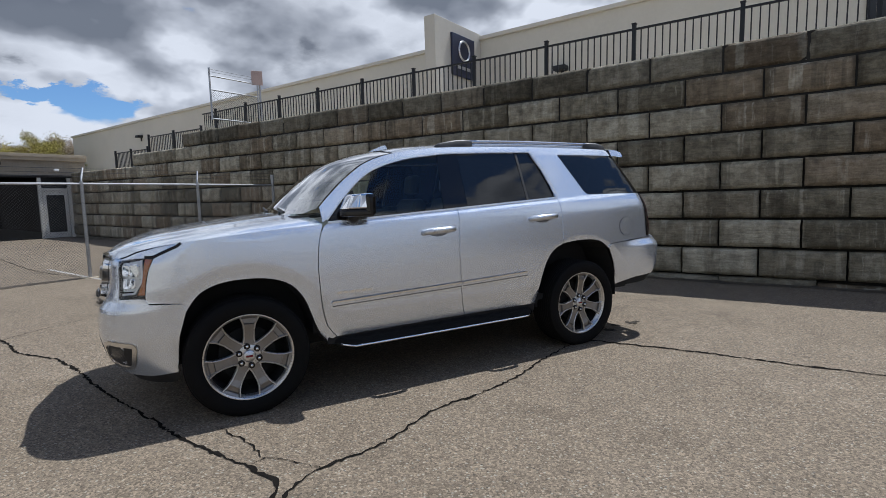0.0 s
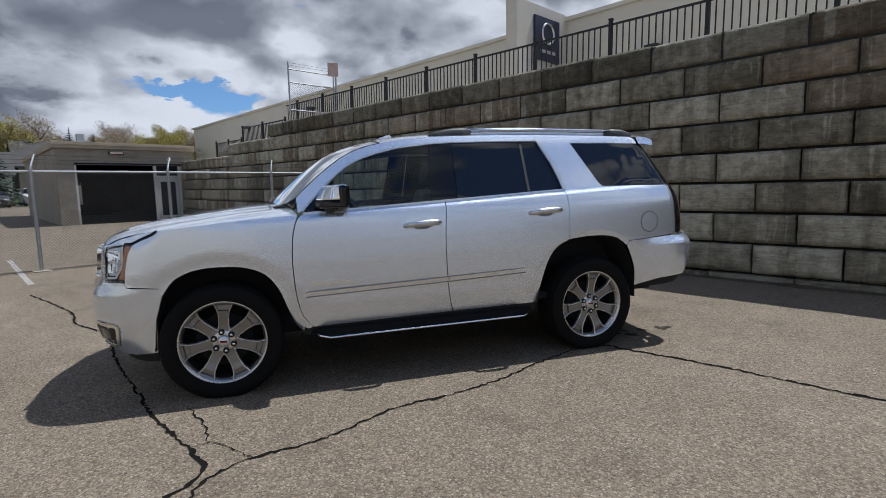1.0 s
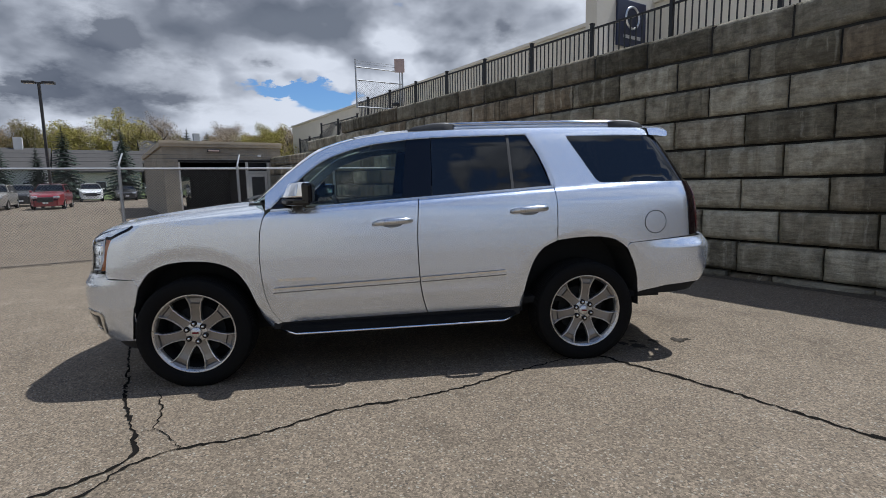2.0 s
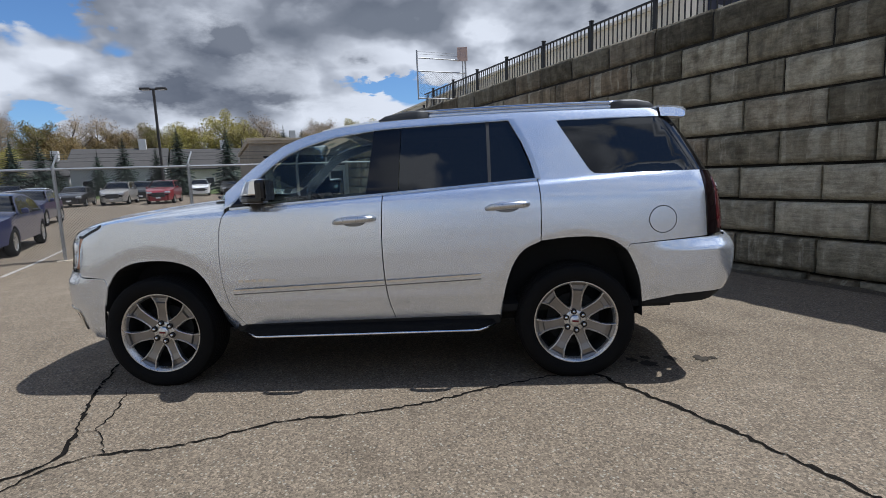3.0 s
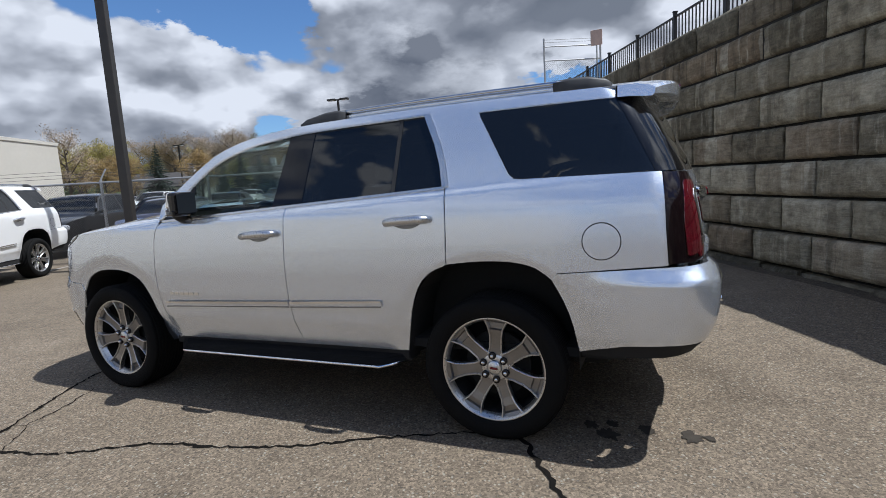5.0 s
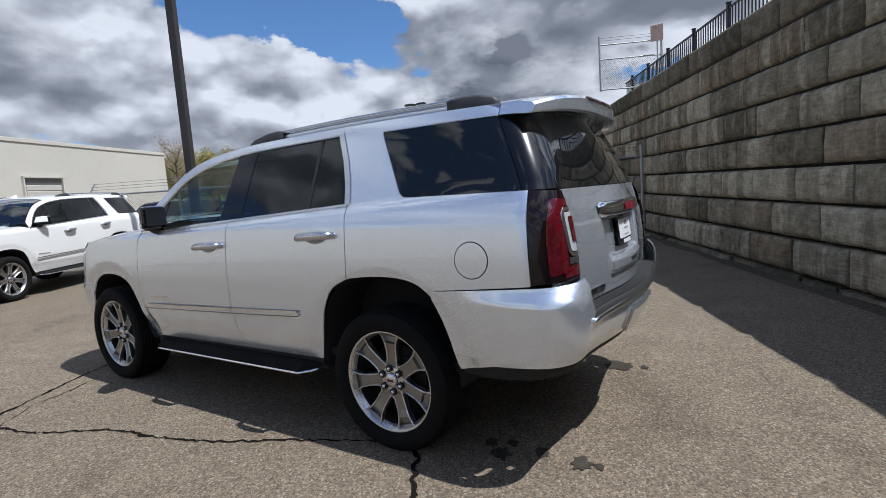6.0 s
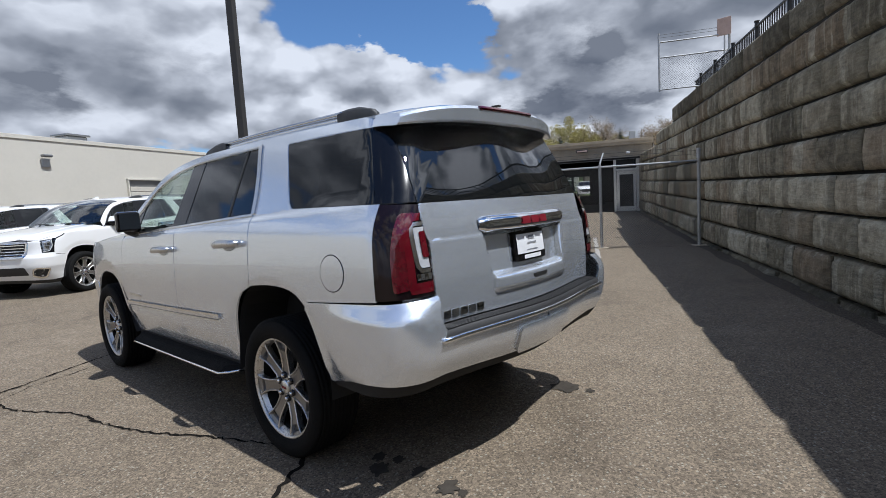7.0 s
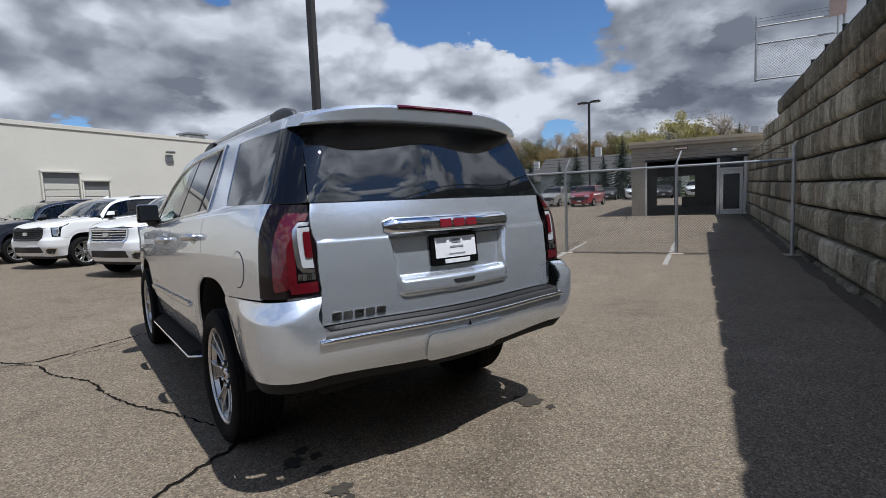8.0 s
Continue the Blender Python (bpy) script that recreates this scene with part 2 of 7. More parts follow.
def block_stone(name="wall_block", k=1.0):
    """Cast concrete blocks: coarse split face, run-down streaks, lime and dirt; each piece differs."""
    m, g = blank(name)
    tc = g.node("ShaderNodeTexCoord")
    info = g.node("ShaderNodeObjectInfo")
    at = g.vec("ADD", tc.outputs["Object"], g.vec("MULTIPLY", info.outputs["Location"], (1.0, 1.0, 1.0)))
    broad = g.noise(at, 1.3, 4.0, 0.6).outputs[0]
    blot = g.noise(at, 6.5, 6.0, 0.68).outputs[0]
    fine = g.noise(at, 60.0, 4.0, 0.7).outputs[0]
    rnd = info.outputs["Random"]
    # run-down bands with fairly sharp sides, wavering a little
    sway = g.vec("ADD", at, g.vec("MULTIPLY", g.noise(at, 5.0, 3.0).outputs[1], (0.06, 0.06, 0.0)))
    band = g.noise(g.vec("MULTIPLY", sway, (3.6, 3.6, 0.22)), 1.0, 3.0, 0.6).outputs[0]
    drip = g.noise(g.vec("MULTIPLY", sway, (16.0, 16.0, 0.9)), 1.0, 4.0, 0.6).outputs[0]
    rib = g.noise(g.vec("MULTIPLY", at, (1.6, 1.6, 11.0)), 3.0, 5.0, 0.62).outputs[0]
    tone = g.math("ADD", g.math("MULTIPLY", blot, 0.34), g.math("ADD", g.math("MULTIPLY", broad, 0.28), g.math("MULTIPLY", rnd, 0.46)))
    col = g.ramp(tone, [(0.30, (0.105 * k, 0.098 * k, 0.078 * k)), (0.52, (0.205 * k, 0.193 * k, 0.158 * k)), (0.78, (0.350 * k, 0.336 * k, 0.288 * k))])
    warm = g.math("MULTIPLY", g.step(g.math("FRACT", g.math("MULTIPLY", rnd, 7.31)), 0.60, 0.95), g.math("MULTIPLY_ADD", broad, 0.9, 0.1))
    col = g.mix(warm, col, (0.190 * k, 0.145 * k, 0.105 * k))
    pale = g.math("MULTIPLY", g.step(band, 0.545, 0.60), g.math("MULTIPLY_ADD", g.math("FRACT", g.math("MULTIPLY", rnd, 3.7)), 0.55, 0.10))
    col = g.mix(g.math("MULTIPLY", pale, g.math("MULTIPLY_ADD", blot, 1.2, 0.2), None, True), col, (0.44 * k, 0.435 * k, 0.39 * k))
    wet = g.math("MULTIPLY", g.step(band, 0.45, 0.39), g.math("MULTIPLY_ADD", g.math("FRACT", g.math("MULTIPLY", rnd, 5.3)), 0.45, 0.10))
    col = g.mix(wet, col, (0.062, 0.057, 0.046))
    lime = g.math("MULTIPLY", g.step(drip, 0.58, 0.72), 0.34)
    col = g.mix(lime, col, (0.46 * k, 0.455 * k, 0.42 * k))
    col = g.mix(0.42, col, g.ramp(blot, [(0.30, 0.26), (0.68, 0.74)]), "OVERLAY")
    col = g.mix(0.26, col, g.ramp(fine, [(0.3, 0.3), (0.7, 0.7)]), "OVERLAY")
    col = g.mix(0.30, col, g.ramp(rib, [(0.36, 0.24), (0.56, 0.62)]), "OVERLAY")
    col = g.mix(1.0, col, (1.05, 1.0, 0.885), "MULTIPLY")
    h = g.math("ADD", g.math("MULTIPLY", rib, 0.8), g.math("ADD", blot, g.math("MULTIPLY", fine, 0.4)))
    finish(name, g, **{"Base Color": col, "Roughness": 0.92, "Specular IOR Level": 0.25, "Normal": bumped(g, h, 0.8, 0.028)})
    return m


# the sealed asphalt's low gain also holds the wall's shade
M_ASPHALT, M_SEALSHADE, M_BLOCK, M_CAP = asphalt(), asphalt("sealed_shaded_asphalt", 0.50), block_stone("wall_block", 1.09), block_stone("wall_cap", 0.60)
M_SILVER = paint("silver_paint", (0.755, 0.812, 0.895), 0.78, 0.25)
M_WHITE = paint("white_paint", (0.78, 0.785, 0.78), 0.0, 0.3)
M_NAVY = paint("navy_paint", (0.012, 0.017, 0.034), 0.2, 0.3)
M_BLUE = paint("blue_paint", (0.010, 0.018, 0.085), 0.3, 0.3)
M_RED = paint("red_paint", (0.24, 0.012, 0.022), 0.2, 0.3)
M_BLACKP = paint("black_paint", (0.012, 0.012, 0.013), 0.0, 0.3)
M_GREYP = paint("grey_paint", (0.16, 0.165, 0.17), 0.4, 0.3)
M_BEIGEP = paint("champagne_paint", (0.42, 0.40, 0.36), 0.45, 0.35)
M_TYRE = plain("tyre_rubber", (0.007, 0.007, 0.007), 0.85, 0, 0.15, 6, 0.25, 160, spec=0.15)
M_RIM = plain("machined_alloy", (0.60, 0.59, 0.575), 0.28, 0.95, 0.10, 8)
M_RIMDARK = plain("dark_alloy", (0.085, 0.082, 0.08), 0.42, 0.7, 0.1, 8)
M_CHROME = plain("chrome", (0.82, 0.83, 0.85), 0.06, 1.0, 0.03, 5)
M_BRUSHED = plain("brushed_aluminium", (0.62, 0.63, 0.65), 0.28, 1.0, 0.05, 9)
M_BLACK = plain("black_plastic", (0.018, 0.018, 0.019), 0.55, 0, 0.1, 9, 0.1, 220)
M_GLOSSBLACK = plain("gloss_black", (0.004, 0.004, 0.005), 0.12, 0, 0.05, 4, coat=0.3, spec=0.3)
M_DARK = plain("dark_underbody", (0.012, 0.012, 0.012), 0.9, 0, 0.2, 4)
M_SEAT = plain("dark_leather", (0.035, 0.034, 0.034), 0.55, 0, 0.15, 6, 0.2, 180)
M_TAN = plain("grey_trim", (0.16, 0.155, 0.15), 0.7, 0, 0.1, 6)
M_GLASS = glass("window_glass", (0.74, 0.82, 0.78), 0.97)
M_SHIELD = glass("windshield_glass", (0.70, 0.80, 0.74), 0.86, gain=2.4)
M_PRIVACY = glass("privacy_glass", (0.16, 0.17, 0.19), 0.10, gain=1.15)
M_REARGLASS = glass("rear_glass", (0.16, 0.17, 0.19), 0.10, gain=1.8)
M_LENS = glass("clear_lens", (0.93, 0.95, 0.97), 0.96)
M_REDLENS = plain("red_lens", (0.09, 0.003, 0.008), 0.07, 0, 0.15, 20, coat=1.0)
M_SMOKE = plain("smoked_lens", (0.008, 0.004, 0.005), 0.10, 0, 0.2, 12, spec=0.4)
M_AMBER = plain("amber_lens", (0.42, 0.12, 0.03), 0.12, 0, 0.1, 20, coat=1.0)
M_REDMARK = plain("red_enamel", (0.16, 0.012, 0.02), 0.25, 0, 0.05, 9)
M_PLATE = plain("white_card", (0.70, 0.71, 0.73), 0.4, 0, 0.05, 9)
M_GREYMARK = plain("grey_print", (0.22, 0.23, 0.25), 0.5, 0, 0.05, 9)
M_RAIL = plain("black_railing", (0.016, 0.017, 0.019), 0.45, 0.3, 0.15, 6)
M_GALV = plain("galvanised_steel", (0.40, 0.41, 0.42), 0.48, 0.75, 0.12, 5)
M_WIRE = plain("fence_wire", (0.075, 0.076, 0.078), 0.6, 0.5, 0.15, 9)
M_STUCCO = plain("beige_stucco", (0.54, 0.515, 0.455), 0.9, 0, 0.05, 0.4, 0.2, 40)
M_STUCCO2 = plain("cream_wall", (0.60, 0.57, 0.495), 0.9, 0, 0.05, 0.4, 0.2, 40)
M_BRICK = plain("buff_brick", (0.40, 0.355, 0.285), 0.9, 0, 0.16, 2, 0.4, 60, each=0.5)
M_MORTAR = plain("mortar", (0.026, 0.025, 0.022), 0.95, 0, 0.15, 3, 0.3, 80)
M_CONCRETE = plain("concrete", (0.38, 0.325, 0.245), 0.9, 0, 0.14, 2, 0.3, 60)
M_SILL = plain("old_concrete", (0.15, 0.145, 0.13), 0.92, 0, 0.2, 3, 0.5, 40, each=0.5)
M_CRACK = plain("crack_dirt", (0.011, 0.010, 0.009), 0.98, 0, 0.2, 8, spec=0.02)
M_OIL = plain("oil_stain", (0.050, 0.044, 0.037), 0.95, 0, 0.3, 14, spec=0.05)
M_LINE = plain("worn_line_paint", (0.29, 0.275, 0.25), 0.85, 0, 0.4, 9)
M_POLE = plain("bronze_pole", (0.045, 0.042, 0.040), 0.45, 0.4, 0.12, 3)
M_SIGN = plain("navy_panel", (0.012, 0.017, 0.045), 0.3, 0, 0.08, 2)
M_WHITEPL = plain("white_enamel", (0.75, 0.75, 0.75), 0.4, 0, 0.05, 3)
M_DOOR = plain("painted_door", (0.58, 0.57, 0.53), 0.6, 0, 0.08, 3)
M_BARK = plain("bark", (0.085, 0.070, 0.055), 0.95, 0, 0.3, 5, 0.6, 30)
M_TWIG = plain("bare_twigs", (0.30, 0.24, 0.175), 0.95, 0, 0.25, 3, each=0.4)
M_LEAF = plain("spring_leaf", (0.29, 0.255, 0.055), 0.8, 0, 0.25, 0.6, each=0.5)
M_LEAF2 = plain("olive_leaf", (0.27, 0.235, 0.075), 0.85, 0, 0.25, 0.6, each=0.5)
M_LEAF3 = plain("budding_leaf", (0.29, 0.205, 0.085), 0.85, 0, 0.25, 0.6, each=0.5)
M_FIR = plain("fir_needle", (0.016, 0.032, 0.020), 0.85, 0, 0.3, 1.2, each=0.3)
M_GRASS = plain("grass", (0.075, 0.105, 0.030), 0.95, 0, 0.25, 0.6, 0.5, 20)
M_ROOF = plain("grey_shingle", (0.052, 0.049, 0.047), 0.9, 0, 0.15, 1.5, 0.4, 30)
M_SIDING = plain("pale_siding", (0.46, 0.465, 0.46), 0.8, 0, 0.06, 0.8)
M_PANE = plain("dark_pane", (0.015, 0.018, 0.022), 0.06, 0, 0.1, 3)
M_BOARD = plain("running_board_tread", (0.010, 0.010, 0.010), 0.8, 0, 0.1, 9, 0.4, 200, spec=0.12)
M_SHUTTER = plain("roller_door", (0.50, 0.475, 0.42), 0.6, 0, 0.06, 1)
M_PINK = plain("faded_sign", (0.48, 0.36, 0.32), 0.6, 0, 0.15, 6)
M_MORTAR2 = plain("pale_mortar", (0.33, 0.30, 0.26), 0.95, 0, 0.15, 3, 0.3, 80)
# near-black colour that stands for the shade inside the garage bay
M_BAYSHADE = plain("garage_bay_shade", (0.016, 0.015, 0.014), 0.9, 0, 0.2, 2)

# ---- building tools ----
from mathutils.geometry import delaunay_2d_cdt


def mesh_of(name, bm, material, smooth=False):
    me = bpy.data.meshes.new(name)
    bm.to_mesh(me)
    bm.free()
    me.materials.append(material)
    if smooth:
        me.polygons.foreach_set("use_smooth", [True] * len(me.polygons))
    return me


def thing(name, label, category, m=None, group="", kind=""):
    ob = new(name)
    ob.matrix_world = m or Matrix()
    return tagged(ob, label, category, group, kind)


def part(name, bm, material, parent, label="", smooth=False):
    me = bm if isinstance(bm, bpy.types.Mesh) else mesh_of(name, bm, material, smooth)
    ob = new(name, me)
    ob.parent = parent
    if label:
        ob["label"] = label
    return ob


def solid(name, bm, material, label, category="", kind="", group="", smooth=False):
    return tagged(new(name, mesh_of(name, bm, material, smooth)), label, category, group, kind)


def add_box(bm, lo, hi, bevel=0.0, m=None):
    """A box from corner to corner, its edges rounded by bevel."""
    size = [h - l for l, h in zip(lo, hi)]
    mid = [(h + l) / 2 for l, h in zip(lo, hi)]
    made = bmesh.ops.create_cube(bm, size=1.0, matrix=(m or Matrix()) @ Matrix.Translation(mid) @ Matrix.Diagonal((*size, 1)))
    if bevel:
        vs = set(made["verts"])
        es = [e for e in bm.edges if e.verts[0] in vs and e.verts[1] in vs]
        bmesh.ops.bevel(bm, geom=es, offset=min(bevel, min(size) * 0.45), segments=2, affect="EDGES", profile=0.5)
    return bm


def box(lo, hi, bevel=0.0, m=None):
    return add_box(bmesh.new(), lo, hi, bevel, m)


def add_tube(bm, pts, radius, sides=8, closed=False, caps=True):
    """A round bar along points; radius may be one number or one a point."""
    pts = [Vector(p) for p in pts]
    n = len(pts)
    rad = radius if isinstance(radius, (list, tuple)) else [radius] * n
    rings = []
    up = None
    for i, p in enumerate(pts):
        a = pts[i - 1] if i > 0 else (pts[-1] if closed else p)
        b = pts[i + 1] if i < n - 1 else (pts[0] if closed else p)
        d = (b - a).normalized()
        if up is None or abs(up.dot(d)) > 0.98:
            up = Vector((0, 0, 1)) if abs(d.z) < 0.9 else Vector((1, 0, 0))
        s = d.cross(up).normalized()
        up = s.cross(d).normalized()
        rings.append([bm.verts.new(p + (s * math.cos(k * math.tau / sides) + up * math.sin(k * math.tau / sides)) * rad[i]) for k in range(sides)])
    for i in range(n if closed else n - 1):
        r0, r1 = rings[i], rings[(i + 1) % n]
        for k in range(sides):
            bm.faces.new((r0[k], r0[(k + 1) % sides], r1[(k + 1) % sides], r1[k]))
    if caps and not closed:
        bm.faces.new(rings[0][::-1])
        bm.faces.new(rings[-1])
    return bm


def tube(pts, radius, sides=8, closed=False):
    return add_tube(bmesh.new(), pts, radius, sides, closed)


def lathe(profile, axis="y", steps=48, bm=None):
    """Turns a profile of (radius, offset) pairs about the y axis."""
    bm = bm or bmesh.new()
    rings = []
    for k in range(steps):
        c, s = math.cos(k * math.tau / steps), math.sin(k * math.tau / steps)
        rings.append([bm.verts.new((r * c, o, r * s)) for r, o in profile])
    for k in range(steps):
        a, b = rings[k], rings[(k + 1) % steps]
        for i in range(len(profile) - 1):
            bm.faces.new((a[i], a[i + 1], b[i + 1], b[i]))
    return bm


def prism(outline, y0, y1, bm=None, m=None):
    """An outline of (x, z) points made thick from y0 to y1."""
    bm = bm or bmesh.new()
    m = m or Matrix()
    a = [bm.verts.new(m @ Vector((x, y0, z))) for x, z in outline]
    b = [bm.verts.new(m @ Vector((x, y1, z))) for x, z in outline]
    n = len(outline)
    bm.faces.new(a)
    bm.faces.new(b[::-1])
    for i in range(n):
        bm.faces.new((a[i], b[i], b[(i + 1) % n], a[(i + 1) % n]))
    bmesh.ops.recalc_face_normals(bm, faces=bm.faces)
    return bm


def slab(outline, z0, z1, bm=None):
    """A plan outline of (x, y) points made thick from z0 to z1."""
    bm = bm or bmesh.new()
    a = [bm.verts.new((x, y, z0)) for x, y in outline]
    b = [bm.verts.new((x, y, z1)) for x, y in outline]
    n = len(outline)
    bm.faces.new(a)
    bm.faces.new(b)
    for i in range(n):
        bm.faces.new((a[i], b[i], b[(i + 1) % n], a[(i + 1) % n]))
    bmesh.ops.recalc_face_normals(bm, faces=bm.faces)
    return bm


def curve(*table):
    """A smooth function through (x, y) pairs in rising x."""
    xs, ys = [p[0] for p in table], [p[1] for p in table]
    n = len(xs)
    slope = [0.0] * n
    for i in range(n):
        if 0 < i < n - 1:
            a = (ys[i] - ys[i - 1]) / (xs[i] - xs[i - 1])
            b = (ys[i + 1] - ys[i]) / (xs[i + 1] - xs[i])
            slope[i] = 0.0 if a * b <= 0 else 2 * a * b / (a + b)
        elif n > 1:
            j = min(i, n - 2)
            slope[i] = (ys[j + 1] - ys[j]) / (xs[j + 1] - xs[j])

    def f(x):
        if x <= xs[0]:
            return ys[0]
        if x >= xs[-1]:
            return ys[-1]
        i = 0
        while x > xs[i + 1]:
            i += 1
        h = xs[i + 1] - xs[i]
        t = (x - xs[i]) / h
        return (ys[i] * (1 + 2 * t) * (1 - t) ** 2 + slope[i] * h * t * (1 - t) ** 2
                + ys[i + 1] * t * t * (3 - 2 * t) + slope[i + 1] * h * t * t * (t - 1))
    return f


def ease(x, lo, hi):
    t = min(1.0, max(0.0, (x - lo) / (hi - lo)))
    return t * t * (3 - 2 * t)


def rounded(points, radius, steps=4):
    """The polygon with its corners rounded. A point may carry its own radius as a third number."""
    out, n = [], len(points)
    for i in range(n):
        p = Vector(points[i][:2])
        r = points[i][2] if len(points[i]) > 2 else radius
        a, b = Vector(points[i - 1][:2]) - p, Vector(points[(i + 1) % n][:2]) - p
        r = min(r, a.length * 0.45, b.length * 0.45)
        if r < 1e-4 or abs(a.normalized().dot(b.normalized())) > 0.999:
            out.append(tuple(p))
            continue
        q0, q1 = p + a.normalized() * r, p + b.normalized() * r
        for k in range(steps + 1):
            t = k / steps
            out.append(tuple(q0 * (1 - t) ** 2 + p * 2 * t * (1 - t) + q1 * t * t))
    return out


def sheet(name, outline, fmap, material, step=0.06, thick=0.012, lift=0.0, centre=None, stepv=None):
    """A curved panel: the outline of (u, v) laid over the surface fmap, with its edges turned in, and normals of the surface itself."""
    n = len(outline)
    vs2, _, tris, *_ = delaunay_2d_cdt([Vector(p) for p in outline], [(i, (i + 1) % n) for i in range(n)], [], 1, 1e-6)
    bm = bmesh.new()
    pts = [bm.verts.new((v.x, v.y, 0)) for v in vs2]
    for t in tris:
        bm.faces.new([pts[i] for i in t])
    us, vs = [p[0] for p in outline], [p[1] for p in outline]
    for lo, hi, st, ax in ((min(us), max(us), step, 0), (min(vs), max(vs), stepv or step, 1)):
        k = max(1, int(round((hi - lo) / st)))
        for i in range(1, k):
            co = [0, 0, 0]
            no = [0, 0, 0]
            co[ax], no[ax] = lo + (hi - lo) * i / k, 1
            bmesh.ops.bisect_plane(bm, geom=bm.verts[:] + bm.edges[:] + bm.faces[:], dist=1e-6, plane_co=co, plane_no=no)
    bm.verts.index_update()
    e = 0.002
    co, no = [], []
    for v in bm.verts:
        u, w = v.co.x, v.co.y
        p = Vector(fmap(u, w))
        n = (Vector(fmap(u + e, w)) - Vector(fmap(u - e, w))).cross(Vector(fmap(u, w + e)) - Vector(fmap(u, w - e)))
        n = n.normalized() if n.length > 1e-12 else Vector((0, 0, 1))
        c = Vector(centre) if centre else Vector((max(-1.5, min(1.5, p.x)), 0.0, 0.9))
        if n.dot(p - c) < 0:
            n = -n
        co.append(p + n * lift)
        no.append(n)
    faces = []
    for f in bm.faces:
        ids = [v.index for v in f.verts]
        fn = (co[ids[1]] - co[ids[0]]).cross(co[ids[2]] - co[ids[0]])
        faces.append(ids if fn.dot(no[ids[0]]) >= 0 else ids[::-1])
    if thick:
        turned = {}
        for ed in bm.edges:
            if len(ed.link_faces) == 1:
                ring = []
                for v in ed.verts:
                    if v.index not in turned:
                        turned[v.index] = (len(co), len(co) + 1)
                        co.extend([co[v.index].copy(), co[v.index] - no[v.index] * thick])
                        no.extend([no[v.index], no[v.index]])
                    ring.append(turned[v.index])
                faces.append([ring[0][0], ring[1][0], ring[1][1], ring[0][1]])
    bm.free()
    me = bpy.data.meshes.new(name)
    me.from_pydata([tuple(p) for p in co], [], faces)
    me.materials.append(material)
    me.polygons.foreach_set("use_smooth", [True] * len(me.polygons))
    me.validate()
    if len(me.vertices) == len(no):
        me.normals_split_custom_set_from_vertices([tuple(n) for n in no])
    return me


def ribbon_outline(path, width):
    """A band of that width along a path of (u, v) points."""
    left, right = [], []
    for i, p in enumerate(path):
        a, b = Vector(path[max(0, i - 1)]), Vector(path[min(len(path) - 1, i + 1)])
        d = (b - a).normalized()
        s = Vector((-d.y, d.x)) * width / 2
        left.append(tuple(Vector(p) + s))
        right.append(tuple(Vector(p) - s))
    return left + right[::-1]


def dense(path, step=0.05):
    """The path through its points, smoothed and cut fine."""
    out = []
    pts = [Vector(p) for p in path]
    for i in range(len(pts) - 1):
        p0, p1, p2, p3 = pts[max(0, i - 1)], pts[i], pts[i + 1], pts[min(len(pts) - 1, i + 2)]
        k = max(1, int((p2 - p1).length / step))
        for j in range(k):
            t = j / k
            out.append(tuple(0.5 * ((2 * p1) + (p2 - p0) * t + (2 * p0 - 5 * p1 + 4 * p2 - p3) * t * t + (3 * p1 - p0 - 3 * p2 + p3) * t ** 3)))
    return out + [tuple(pts[-1])]


def mirror_y(f):
    return lambda u, v: (lambda p: (p[0], -p[1], p[2]))(f(u, v))

# ---- ground ----
def slope(x):
    """Height of the asphalt, which climbs gently beyond the fence."""
    return 0.0145 * max(0.0, min(-11.5 - x, 50.0))


bm = bmesh.new()
last = None
for x in [-900, -400, -200, -100, -61.5, -36, -11.5, 0, 100, 300, 900]:
    row = [bm.verts.new((x, -900 + 90 * k, slope(x))) for k in range(21)]
    if last:
        for k in range(20):
            bm.faces.new((last[k], row[k], row[k + 1], last[k + 1]))
    last = row
bmesh.ops.recalc_face_normals(bm, faces=bm.faces)
solid("ground", bm, M_ASPHALT, "worn grey asphalt of the car park", "ground", "structure")


def crack(points, width, seed, name="ground_crack"):
    """A ragged dark gap in the asphalt along points."""
    rnd = random.Random(seed)
    path = dense(points, 0.035)
    path = [(x + rnd.uniform(-0.014, 0.014), y + rnd.uniform(-0.014, 0.014)) for x, y in path]
    bm = bmesh.new()
    last = None
    for i, (x, y) in enumerate(path):
        a, b = Vector(path[max(0, i - 1)]), Vector(path[min(len(path) - 1, i + 1)])
        d = (b - a).normalized()
        w = width * rnd.uniform(0.25, 0.8) * (1.0 + 0.9 * noise.noise(Vector((i * 0.23, seed * 5.0, 0.0)))) * min(1.0, 0.25 + i / 6, 0.25 + (len(path) - 1 - i) / 6) / 2
        pair = (bm.verts.new((x - d.y * w, y + d.x * w, slope(x) + 0.005)), bm.verts.new((x + d.y * w, y - d.x * w, slope(x) + 0.005)))
        if last:
            bm.faces.new((last[0], last[1], pair[1], pair[0]))
        last = pair
    bmesh.ops.recalc_face_normals(bm, faces=bm.faces)
    return solid(name, bm, M_CRACK, "dark ragged crack running through the asphalt", "crack", "structure")


